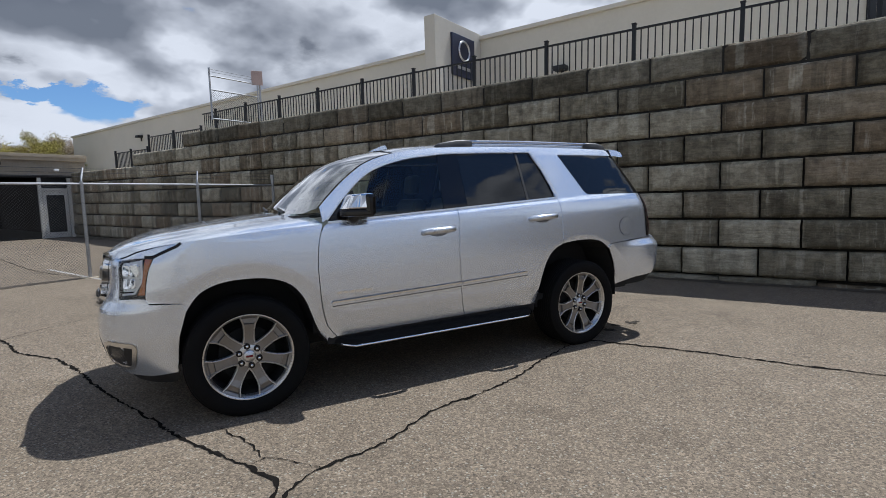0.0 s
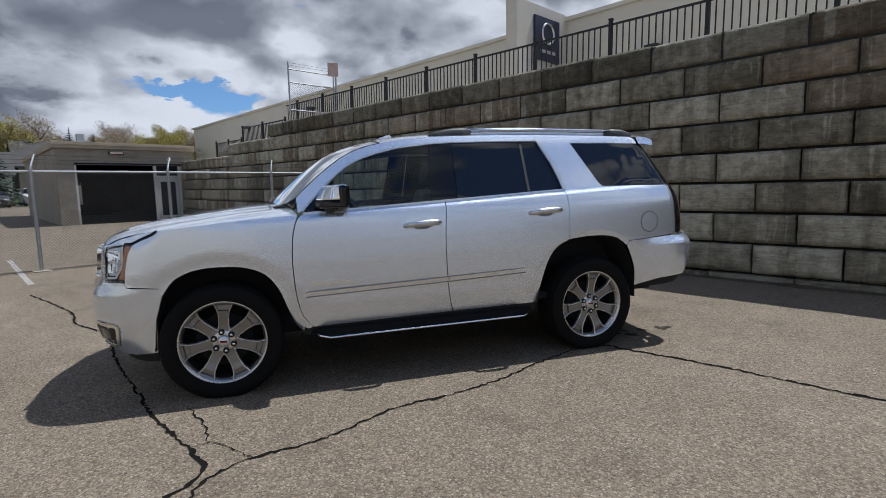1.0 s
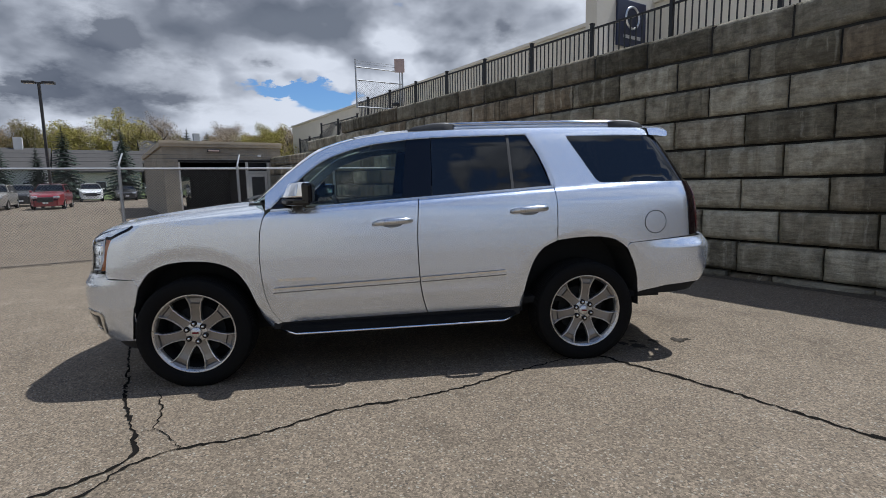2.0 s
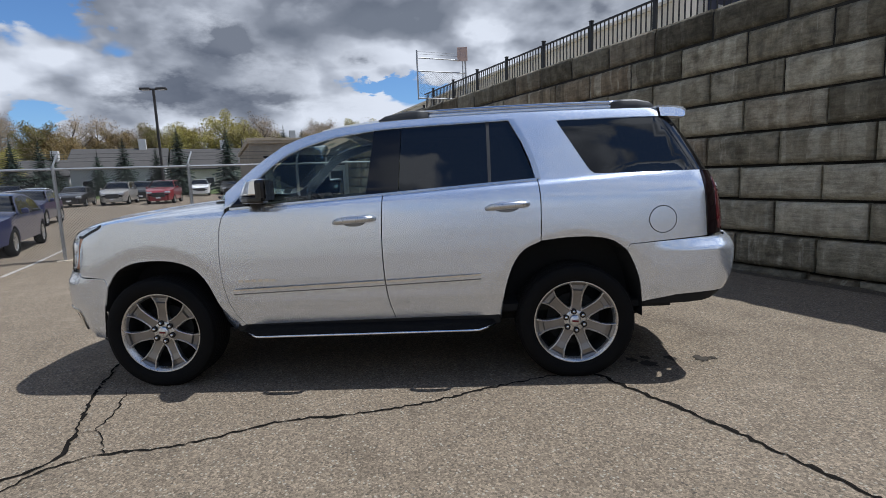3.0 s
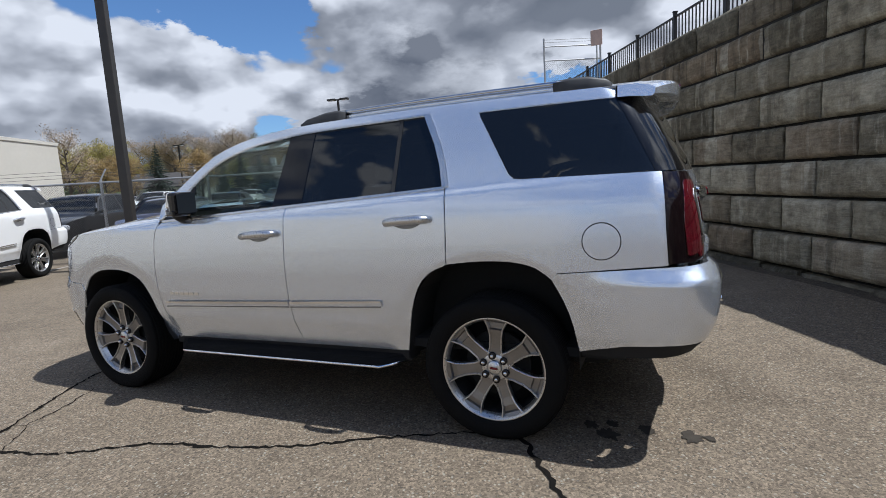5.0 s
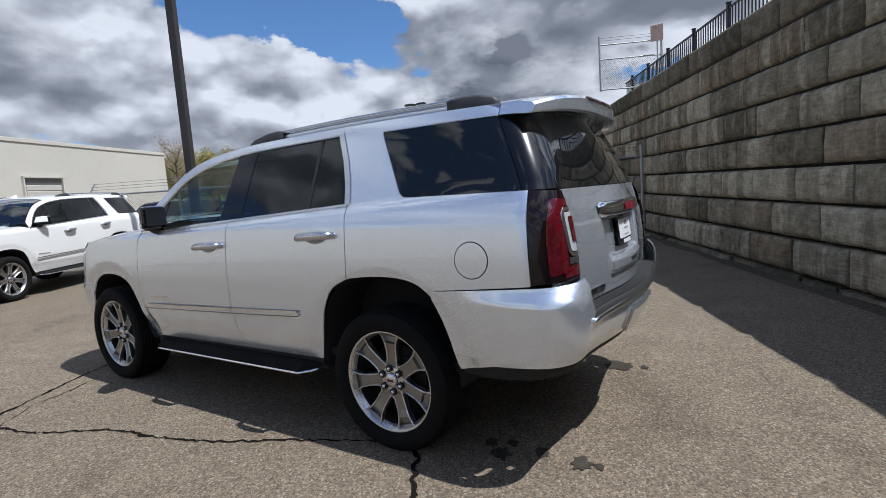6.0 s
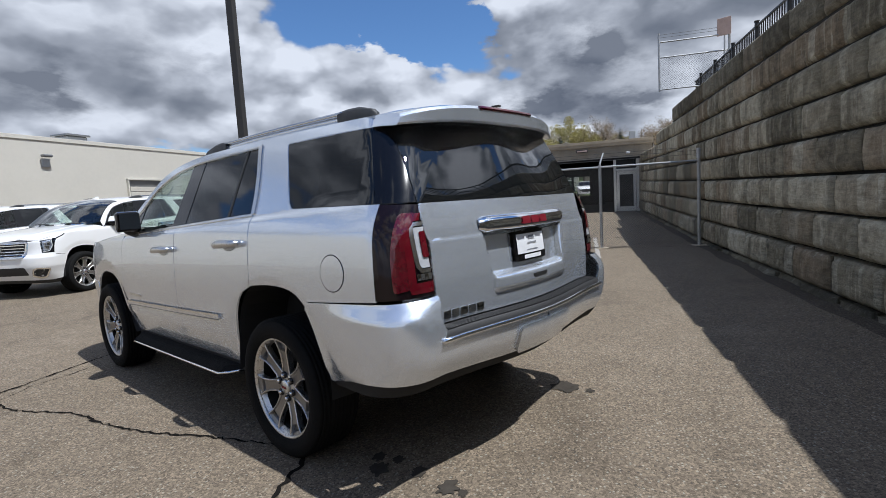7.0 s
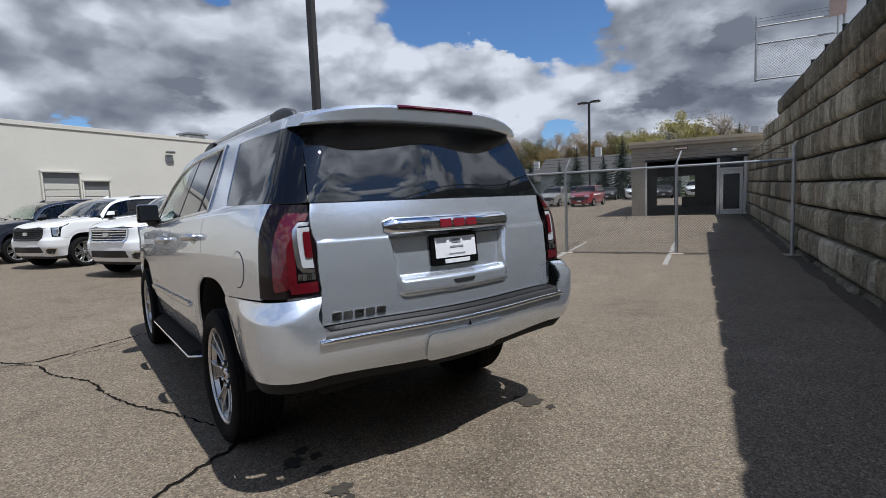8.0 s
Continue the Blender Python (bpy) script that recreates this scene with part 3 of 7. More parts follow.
crack([(-1.30, 4.62), (-1.32, 4.23), (-1.32, 3.85), (-1.33, 3.55), (-1.40, 3.19), (-1.49, 2.90), (-1.48, 2.55), (-1.47, 2.26), (-1.55, 1.95), (-1.54, 1.72), (-1.46, 1.60), (-1.33, 1.45), (-1.2, 1.1)], 0.030, 1)
crack([(-1.30, 4.62), (-1.26, 4.84), (-1.15, 4.95), (-0.90, 4.97), (-0.50, 5.02), (-0.15, 5.05), (0.27, 5.05), (0.66, 5.07), (1.2, 5.1), (2.2, 5.05), (4.5, 5.2), (7, 5.1)], 0.046, 2)
crack([(-8.5, 1.6), (-6.67, 1.83), (-5.87, 1.78), (-5.1, 1.90), (-3.73, 1.77), (-2.98, 1.73), (-2.64, 1.70), (-2.13, 1.71), (-1.75, 1.72), (-1.60, 1.67), (-1.5, 1.48), (-1.42, 1.1), (-1.1, 0.5)], 0.040, 3)
crack([(-2.52, 1.91), (-2.15, 1.88), (-1.92, 1.82), (-1.94, 1.72)], 0.018, 4)
crack([(-1.92, 1.82), (-1.73, 1.90), (-1.55, 1.92)], 0.018, 5)
crack([(-6.5, 1.6), (-6.9, 2.4), (-7.1, 3.6), (-6.6, 4.6)], 0.018, 6)


def blotch(x, y, r, seed, stretch=1.0):
    rnd = random.Random(seed)
    bm = bmesh.new()
    ring = []
    for k in range(48):
        a = k * math.tau / 48
        q = r * (0.85 + 0.55 * noise.noise(Vector((2.2 * math.cos(a), 2.2 * math.sin(a), seed * 3.1))) + rnd.uniform(-0.07, 0.07))
        ring.append((x + q * math.cos(a) * stretch, y + q * math.sin(a)))
    bm.faces.new([bm.verts.new((px, py, 0.005)) for px, py in ring])
    return solid("oil_spot", bm, M_OIL, "dark oil drip stain on the asphalt", "stain", "structure", "oil drips")


for i, (x, y, r) in enumerate([(-1.26, 5.36, 0.042), (-1.25, 5.48, 0.036), (-1.14, 5.41, 0.060), (-1.14, 5.63, 0.045), (-1.03, 5.82, 0.055), (-1.0, 5.90, 0.03), (-2.43, 6.32, 0.105), (-2.37, 6.50, 0.035)]):
    blotch(x, y, r, 30 + i, 1.25)


def stripe(x0, y0, x1, y1, w=0.10):
    d = Vector((x1 - x0, y1 - y0)).normalized()
    s = Vector((-d.y, d.x)) * w / 2
    rnd = random.Random(int(100 * (x0 + y1)))
    n = 26
    left = [(x0 + (x1 - x0) * i / n + s.x * rnd.uniform(0.75, 1.1), y0 + (y1 - y0) * i / n + s.y * rnd.uniform(0.7, 1.1)) for i in range(n + 1)]
    right = [(x0 + (x1 - x0) * i / n - s.x * rnd.uniform(0.75, 1.1), y0 + (y1 - y0) * i / n - s.y * rnd.uniform(0.7, 1.1)) for i in range(n + 1)]
    bm = bmesh.new()
    for i in range(n):
        bm.faces.new([bm.verts.new((x, y, slope(x) + 0.005)) for x, y in (left[i], left[i + 1], right[i + 1], right[i])])
    bmesh.ops.recalc_face_normals(bm, faces=bm.faces)
    return solid("parking_line", bm, M_LINE, "worn white parking line painted on asphalt", "line", "structure", "parking lines")


for y in (-3.7, -1.0, 1.72, 4.45, 6.75):
    stripe(-9.6, y, -13.9, y)
crack([(-11.35, -4.5), (-11.4, -1.5), (-11.3, 1.6), (-11.45, 4.2), (-11.35, 6.8), (-11.4, 9.0)], 0.05, 8)
crack([(-26, 4), (-20, 4.6), (-14, 4.2), (-11.5, 4.4)], 0.03, 9)

# a sealed strip of asphalt along the foot of the wall, darkened further for its shade
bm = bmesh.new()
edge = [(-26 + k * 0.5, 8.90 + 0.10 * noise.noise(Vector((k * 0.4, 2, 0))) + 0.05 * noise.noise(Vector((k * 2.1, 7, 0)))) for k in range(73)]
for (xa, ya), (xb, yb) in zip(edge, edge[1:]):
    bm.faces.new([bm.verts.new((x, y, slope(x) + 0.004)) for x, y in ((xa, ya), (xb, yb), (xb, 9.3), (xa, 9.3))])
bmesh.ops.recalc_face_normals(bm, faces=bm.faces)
solid("sealed_strip", bm, M_SEALSHADE, "sealed asphalt along the foot of the wall, darkened further for the wall's shade", "pavement", "structure")

# ---- retaining wall ----
WALL_Y, COURSE, BASE, LONG = 9.18, 0.443, 0.08, 1.06
WALL_END, WALL_START = -26.0, 9.0
RISE = 0.0042  # the courses grow a little taller towards the far end
bm = bmesh.new()
add_box(bm, (-16.1, WALL_Y + 0.10, -0.3), (WALL_START, WALL_Y + 0.60, BASE + 8 * COURSE - 0.03))
add_box(bm, (-20.1, WALL_Y + 0.101, -0.3), (-16.1, WALL_Y + 0.60, BASE + 7 * COURSE - 0.03))
add_box(bm, (WALL_END, WALL_Y + 0.102, -0.3), (-20.1, WALL_Y + 0.60, BASE + 6 * COURSE - 0.03))
wall = solid("wall_retaining", bm, M_MORTAR, "tall retaining wall of weathered grey concrete blocks", "wall", "structure")


def block_mesh(seed, length, height, depth, rough=0.012, segs=(13, 8)):
    """A cast block with a coarse, softly rounded face on its -y side."""
    rnd = random.Random(seed)
    nx, nz = segs
    bm = bmesh.new()
    grid = []
    off = Vector((rnd.uniform(0, 90), rnd.uniform(0, 90), rnd.uniform(0, 90)))
    for j in range(nz + 1):
        row = []
        for i in range(nx + 1):
            u, v = i / nx, j / nz
            x, z = (u - 0.5) * length, (v - 0.5) * height
            edge = min(u * length, (1 - u) * length, v * height, (1 - v) * height)
            y = -depth / 2 + 0.050 * (1 - ease(edge, 0, 0.060)) + rough * noise.noise(Vector((x * 5, z * 7, 0)) + off)
            if 0 < i < nx and 0 < j < nz:
                x += rnd.uniform(-0.01, 0.01)
            else:
                x += 0.006 * noise.noise(Vector((x * 3, z * 9, 5)) + off)
                z += 0.006 * noise.noise(Vector((x * 4, z * 9, 9)) + off)
            row.append(bm.verts.new((x, y, z)))
        grid.append(row)
    for j in range(nz):
        for i in range(nx):
            f = bm.faces.new((grid[j][i], grid[j][i + 1], grid[j + 1][i + 1], grid[j + 1][i]))
            f.smooth = True
    rim = grid[0] + [r[-1] for r in grid[1:]] + grid[-1][-2::-1] + [grid[j][0] for j in range(nz - 1, 0, -1)]
    back = [bm.verts.new((v.co.x, depth / 2, v.co.z)) for v in rim]
    n = len(rim)
    for i in range(n):
        bm.faces.new((rim[i], back[i], back[(i + 1) % n], rim[(i + 1) % n]))
    bm.faces.new(back)
    return bm


BLOCKS = [mesh_of("wall_block", block_mesh(50 + k, LONG - 0.028, COURSE - 0.038, 0.30), M_BLOCK) for k in range(7)]
CAPS = [mesh_of("wall_block", block_mesh(70 + k, LONG - 0.030, COURSE - 0.042, 0.30), M_CAP) for k in range(5)]
rnd = random.Random(11)


def lay_blocks():
    for c in range(8):
        end = (WALL_END, WALL_END, WALL_END, WALL_END, WALL_END, WALL_END, -20.1, -16.1)[c]
        phase = -0.10 if c % 2 == 0 else 0.42
        k = math.floor((end - phase) / LONG)
        x = phase + k * LONG
        while x < WALL_START:
            mid = x + LONG / 2
            if mid > end - 0.2:
                ob = part("wall_block", rnd.choice(CAPS if c == 7 else BLOCKS), None, wall)
                foot = slope(mid)
                tall = 1 + RISE * max(0.0, -2.0 - mid) - foot / (8 * COURSE)
                ob.matrix_basis = pose(mid, WALL_Y + 0.15 + (c - 4) * 0.016 + rnd.uniform(-0.010, 0.010), foot + BASE + (c + 0.5) * COURSE * tall, 0, rnd.uniform(-0.15, 0.15) + (0.06 * c if mid < -2 else 0.0), rnd.uniform(-0.3, 0.3)) @ Matrix.Diagonal((1, 1, tall, 1))
            x += LONG
    # a low footing course that peeps out of the asphalt
    x = WALL_END
    while x < WALL_START:
        w = rnd.uniform(0.55, 1.25)
        ob = part("footing_stone", rnd.choice(FOOT), None, wall)
        ob.matrix_basis = pose(x + w / 2, WALL_Y + 0.06 + rnd.uniform(-0.05, 0.03), slope(x) + rnd.uniform(-0.06, -0.015), rnd.uniform(-2, 4), rnd.uniform(-1, 1), rnd.uniform(-1, 1)) @ Matrix.Diagonal((w, 1, 1, 1))
        x += w + 0.015


FOOT = [mesh_of("footing_stone", block_mesh(90 + k, 1.0, 0.20, 0.24, 0.03, (9, 4)), M_CAP) for k in range(4)]

# ---- the upper level behind the wall ----
solid("upper_terrace", box((-16.0, WALL_Y + 0.61, -0.2), (120, 150, 3.45)), M_CONCRETE, "raised ground behind the retaining wall", "ground", "structure")
solid("lower_terrace", box((-70, WALL_Y + 0.61, -0.2), (-16.01, 150, 2.55)), M_CONCRETE, "lower raised ground behind the stepped wall", "ground", "structure")


def railing(x0, x1, y, z0, z1, first, step):
    """Black picket railing with square posts."""
    rail = thing("railing", "black metal picket railing along the top of the wall", "railing", group="wall railing")
    for z in (z1 - 0.03, z0 + 0.12):
        part("rail", box((x0, y - 0.018, z - 0.018), (x1, y + 0.018, z + 0.018), 0.004), M_RAIL, rail)
    xs, k = [], math.ceil((x0 - first) / step)
    while first + k * step <= x1 + 0.01:
        xs.append(first + k * step)
        k += 1
    for x in xs:
        bm = box((x - 0.032, y - 0.032, z0 - 0.3), (x + 0.032, y + 0.032, z1 + 0.05), 0.004)
        add_box(bm, (x - 0.042, y - 0.042, z1 + 0.05), (x + 0.042, y + 0.042, z1 + 0.075), 0.008)
        part("post", bm, M_RAIL, rail)
    bm = box((-0.0095, -0.0095, z0 + 0.02), (0.0095, 0.0095, z1 - 0.04))
    me = mesh_of("picket", bm, M_RAIL)
    n = int((x1 - x0) / 0.119)
    for i in range(1, n):
        x = x0 + i * 0.119
        if min(abs(x - p) for p in xs or [99]) > 0.05:
            ob = part("picket", me, None, rail)
            ob.location = (x, y, 0)
    rail.matrix_world = pose(-2, 0, 0, 0, 0.80, 0) @ pose(2, 0, 0)
    return rail


railing(-16.3, -3.84, 9.85, 3.42, 4.31, -3.84, 1.665)
railing(-3.84, 8.0, 9.851, 3.42, 4.31, -3.84, 1.665)
railing(-20.2, -16.4, 9.85, 2.95, 3.85, -20.15, 1.86)
railing(-23.2, -20.3, 9.85, 2.50, 3.42, -23.1, 1.4)

# ---- fence panel and sign that reach over the wall ----
def wire_mesh(x0, z0, x1, z1, pitch=0.056, w=0.0019):
    """Woven diagonals of a chain-link net in the plane y = 0."""
    bm = bmesh.new()
    h, l = z1 - z0, x1 - x0
    n = int((l + h) / pitch)
    for sgn in (1, -1):
        for i in range(1, n):
            a = x0 - h + i * pitch
            p, q = (a, z0), (a + h, z1)
            if p[0] < x0:
                p = (x0, z0 + (x0 - a))
            if q[0] > x1:
                q = (x1, z0 + (x1 - a))
            if q[0] - p[0] < 0.01:
                continue
            if sgn < 0:
                p, q = (x0 + x1 - p[0], p[1]), (x0 + x1 - q[0], q[1])
            y = 0.002 * sgn
            d = w / 1.414
            s = sgn
            ring = [(-d * s, 0, d), (0, -d, 0), (d * s, 0, -d), (0, d, 0)]
            va = [bm.verts.new((p[0] + o[0], y + o[1], p[1] + o[2])) for o in ring]
            vb = [bm.verts.new((q[0] + o[0], y + o[1], q[1] + o[2])) for o in ring]
            for k in range(4):
                bm.faces.new((va[k], va[(k + 1) % 4], vb[(k + 1) % 4], vb[k]))
    return bm


TURN90 = pose(0, 0, 0, 0, 0, 90)
over = thing("fence_gate", "galvanised chain-link panel with barbed top standing out over the wall", "fence", pose(-13.3, 8.45, 0.20, 0, 0, 90))
part("post", tube([(0, 0, 3.62), (0, 0, 5.06)], 0.026), M_GALV, over)
part("post", tube([(1.62, 0, 3.4), (1.62, 0, 5.10)], 0.030), M_GALV, over)
for z in (3.66, 4.46, 4.84):
    part("rail", tube([(0, 0, z), (1.62, 0, z)], 0.02), M_GALV, over)
m = part("net", wire_mesh(0.02, 3.68, 1.6, 4.44, 0.06, 0.0018), M_WIRE, over)
tagged(m, kind="stuff")
for z in (4.95, 5.02):
    part("barbed_wire", tube([(0, 0, z), (1.62, 0, z)], 0.005, 5), M_WIRE, over)
board = thing("warning_sign", "small faded pinkish sign on a post above the wall", "sign", pose(-13.25, 9.95, 0.20, 0, 0, 60))
part("post", tube([(0, 0, 3.3), (0, 0, 5.0)], 0.02), M_GALV, board)
part("panel", box((-0.16, -0.035, 4.80), (0.16, -0.022, 5.22), 0.01), M_PINK, board, "faded pinkish sign panel")

# ---- chain-link fence of the lot ----
FX = -11.5
POSTS = [9.0, 6.87, 4.45, 2.05, -0.48, -3.0, -5.6]
fence = thing("chain_link_fence", "galvanised chain-link fence with barbed wire arms across the car park", "fence")
for i, y in enumerate(POSTS):
    p = part("fence_post", tube([(FX, y, -0.02), (FX, y, 1.98)], 0.034 if i else 0.038, 10), M_GALV, fence)
    if i:
        part("arm", tube([(FX, y, 1.96), (FX - 0.02, y + 0.01, 2.02), (FX - 0.12, y + 0.09, 2.25)], 0.02, 6), M_GALV, p)
    part("foot", slab(rounded([(FX - 0.16, y - 0.15), (FX + 0.18, y - 0.13), (FX + 0.16, y + 0.16), (FX - 0.15, y + 0.14)], 0.06), -0.01, 0.012), M_CONCRETE, p, "concrete footing")
part("arm", tube([(FX, 9.0, 1.98), (FX, 9.0, 2.2)], 0.045, 10), M_GALV, fence)
for a, b in zip(POSTS, POSTS[1:]):
    part("top_rail", tube([(FX, a, 1.92), (FX, b, 1.92)], 0.024, 8), M_GALV, fence)
    net = part("net", wire_mesh(0.0, 0.05, a - b, 1.91), M_WIRE, fence)
    net.matrix_basis = pose(FX + 0.03, b, 0, 0, 0, 90)
    tagged(net, kind="stuff")
for dx, z in ((-0.045, 2.07), (-0.08, 2.15), (-0.115, 2.235)):
    part("barbed_wire", tube([(FX + dx, POSTS[0], z), (FX + dx, POSTS[-1], z)], 0.004, 5), M_WIRE, fence)

# ---- brick garage at the end of the wall ----
GX, GY0, GY1, GH = -26.0, 4.25, 9.75, 3.45
shed = thing("garage", "low buff brick garage with an open bay and a side door", "garage", pose(0, 0, slope(GX)) @ Matrix.Diagonal((1, 1, 1.03, 1)))
part("wall", box((GX - 12, GY0, 0), (GX, GY0 + 0.25, GH - 0.25)), M_MORTAR2, shed)
part("wall", box((GX - 12, GY1 - 0.25, 0), (GX, GY1, GH - 0.25)), M_MORTAR2, shed)
part("wall", box((GX - 0.25, GY0 + 0.25, 2.62), (GX - 0.002, GY1 - 0.25, GH - 0.25)), M_MORTAR2, shed)
part("wall", box((GX - 0.25, GY0 + 0.25, 0), (GX - 0.003, GY0 + 0.62, 2.62)), M_MORTAR2, shed)
part("roof", box((GX - 12.1, GY0 - 0.12, GH - 0.25), (GX + 0.12, GY1 + 0.05, GH), 0.02), M_CONCRETE, shed, "flat roof with a concrete edge")
part("fascia", box((GX + 0.122, GY0 - 0.13, GH - 0.10), (GX + 0.15, GY1 + 0.05, GH + 0.03), 0.005), M_CONCRETE, shed)
part("lintel", box((GX - 0.2, GY0 + 0.62, 2.52), (GX + 0.02, GY1 - 0.25, 2.62)), M_DARK, shed)
part("frame", box((GX - 0.14, 7.95, 0), (GX - 0.01, 8.07, 2.62), 0.005), M_DOOR, shed)
part("frame", box((GX - 0.14, 9.02, 0), (GX - 0.01, 9.14, 2.62), 0.005), M_DOOR, shed)
part("frame", box((GX - 0.14, 8.07, 1.98), (GX - 0.01, 9.02, 2.08), 0.005), M_DOOR, shed)
part("frame", box((GX - 0.14, GY0 + 0.62, 0), (GX - 0.01, GY0 + 0.70, 2.52), 0.005), M_DOOR, shed)
part("wall", box((GX - 0.12, 9.14, 0), (GX - 0.004, GY1 - 0.25, 2.62)), M_MORTAR2, shed)
d = part("door", box((GX - 0.10, 8.09, 0.02), (GX - 0.05, 9.00, 1.97), 0.01), M_DOOR, shed, "pale metal door with a wired pane")
part("pane", box((GX - 0.048, 8.22, 0.25), (GX - 0.044, 8.87, 1.80)), M_PANE, d)
part("handle", tube([(GX - 0.02, 8.16, 0.95), (GX - 0.02, 8.16, 1.15)], 0.012, 6), M_BRUSHED, d)
part("pane", box((GX - 0.08, 8.09, 2.10), (GX - 0.06, 9.00, 2.60)), M_PANE, shed)
part("lamp", box((GX + 0.155, 6.15, 2.98), (GX + 0.27, 6.75, 3.12), 0.02), M_BLACK, shed, "dark wall lamp over the bay")
part("lens", box((GX + 0.272, 6.2, 3.0), (GX + 0.285, 6.7, 3.07), 0.005), M_PINK, shed)
part("lamp", box((GX + 0.01, 8.55, 2.78), (GX + 0.12, 8.72, 2.88), 0.02), M_WHITEPL, shed)
# floor and back walls carry the bay's shade in their colour
part("floor", box((GX - 12, GY0 + 0.25, 0.002), (GX - 0.3, GY1 - 0.25, 0.03)), M_BAYSHADE, shed).matrix_basis = pose(GX, 0, 0, 0, 0.83, 0) @ pose(-GX, 0, 0)
part("back_wall", box((GX - 12, 6.9, 0.03), (GX - 11.8, GY1 - 0.25, GH - 0.25)), M_BAYSHADE, shed)
part("back_wall", box((GX - 12, GY0 + 0.25, 2.1), (GX - 11.8, 6.9, GH - 0.25)), M_BAYSHADE, shed)
# thin dark sheets added inside the walls only to paint that shade
part("lining", box((GX - 11.7, GY0 + 0.26, 0.04), (GX - 0.3, GY0 + 0.29, 3.15)), M_BAYSHADE, shed)
part("lining", box((GX - 11.7, GY1 - 0.29, 0.04), (GX - 0.3, GY1 - 0.26, 3.15)), M_BAYSHADE, shed)
part("lining", box((GX - 11.7, GY0 + 0.3, 3.12), (GX - 0.3, GY1 - 0.3, 3.15)), M_BAYSHADE, shed)
part("back_frame", box((GX - 11.8, 5.62, 0.03), (GX - 11.7, 5.78, 2.1)), M_DARK, shed)
part("barrier", box((GX - 9.0, 6.2, 0.03), (GX - 8.9, 7.8, 0.75), 0.01), M_DARK, shed)

# bricks on the visible faces of the garage
BRICK = mesh_of("brick", box((-0.1, -0.05, -0.033), (0.1, 0.05, 0.033), 0.006), M_BRICK)


def brick_face():
    bm = bmesh.new()
    for c in range(int((GH - 0.28) / 0.078)):
        z = 0.04 + c * 0.078
        # front: pier beside the bay, and the field above it
        y = GY0 + (0.0 if c % 2 else -0.1)
        while y < GY1 - 0.05:
            lo, hi = max(y, GY0), min(y + 0.2, GY1)
            if hi - lo > 0.03 and (z > 2.68 or hi < GY0 + 0.63):
                add_box(bm, (GX - 0.03, lo + 0.006, z), (GX + 0.012 + 0.006 * ((c * 7 + int(y * 10)) % 3), hi - 0.006, z + 0.066))
            y += 0.212
        x = GX - 12
        while x < GX - 0.1:
            add_box(bm, (x + 0.006, GY0 - 0.012 - 0.005 * ((c * 5 + int(x * 9)) % 3), z), (x + 0.4 - 0.006, GY0 + 0.03, z + 0.066))
            x += 0.412
    ob = part("brickwork", bm, M_BRICK, shed)
    tagged(ob, kind="stuff")


# ---- long building on the upper level ----
hall = thing("showroom_building", "long beige building with a sign tower on the upper level", "building", pose(0, 0, 0.35))
part("wall", box((-68, 23.9, 2.4), (34, 60, 9.2)), M_STUCCO2, hall)
part("roof", box((-68.15, 23.75, 9.2), (34.15, 60, 9.4), 0.03), M_STUCCO2, hall, "pale parapet edge")
part("roof_box", box((-56, 31, 9.4), (-49, 37, 11.0), 0.05), M_STUCCO2, hall)
part("tower", box((-14.3, 19.85, 2.4), (-13.7, 24.0, 9.5), 0.02), M_STUCCO, hall, "projecting sign wall")
sg = part("sign_panel", box((-13.698, 21.1, 7.0), (-13.58, 23.1, 8.98), 0.03), M_SIGN, hall, "dark blue panel with a silver ring")
ring = [(-13.56, 22.1 + 0.46 * math.cos(a * math.tau / 28), 8.25 + 0.46 * math.sin(a * math.tau / 28)) for a in range(28)]
part("ring", tube(ring, 0.05, 6, True), M_BRUSHED, sg)
part("bar", box((-13.575, 21.5, 7.35), (-13.565, 22.7, 7.5)), M_BRUSHED, sg)
for i, (x, z) in enumerate([(-51.5, 7.7), (-38.5, 8.0), (-9.2, 6.9)]):
    lamp = part("wall_lamp", box((x - 0.3, 23.4, z), (x + 0.3, 23.88, z + 0.22), 0.03), M_BLACK, hall)
    part("bracket", box((x - 0.06, 23.8, z - 0.3), (x + 0.06, 23.89, z)), M_BLACK, lamp)
for i in range(3):
    x = 1.9 + i * 2.4
    w = part("window", box((x, 23.83, 4.0), (x + 2.0, 23.895, 7.6), 0.01), M_GLOSSBLACK, hall, "dark glazed shop window")
    part("pane", box((x + 0.1, 23.80, 4.1), (x + 1.9, 23.825, 7.5)), M_PANE, w)

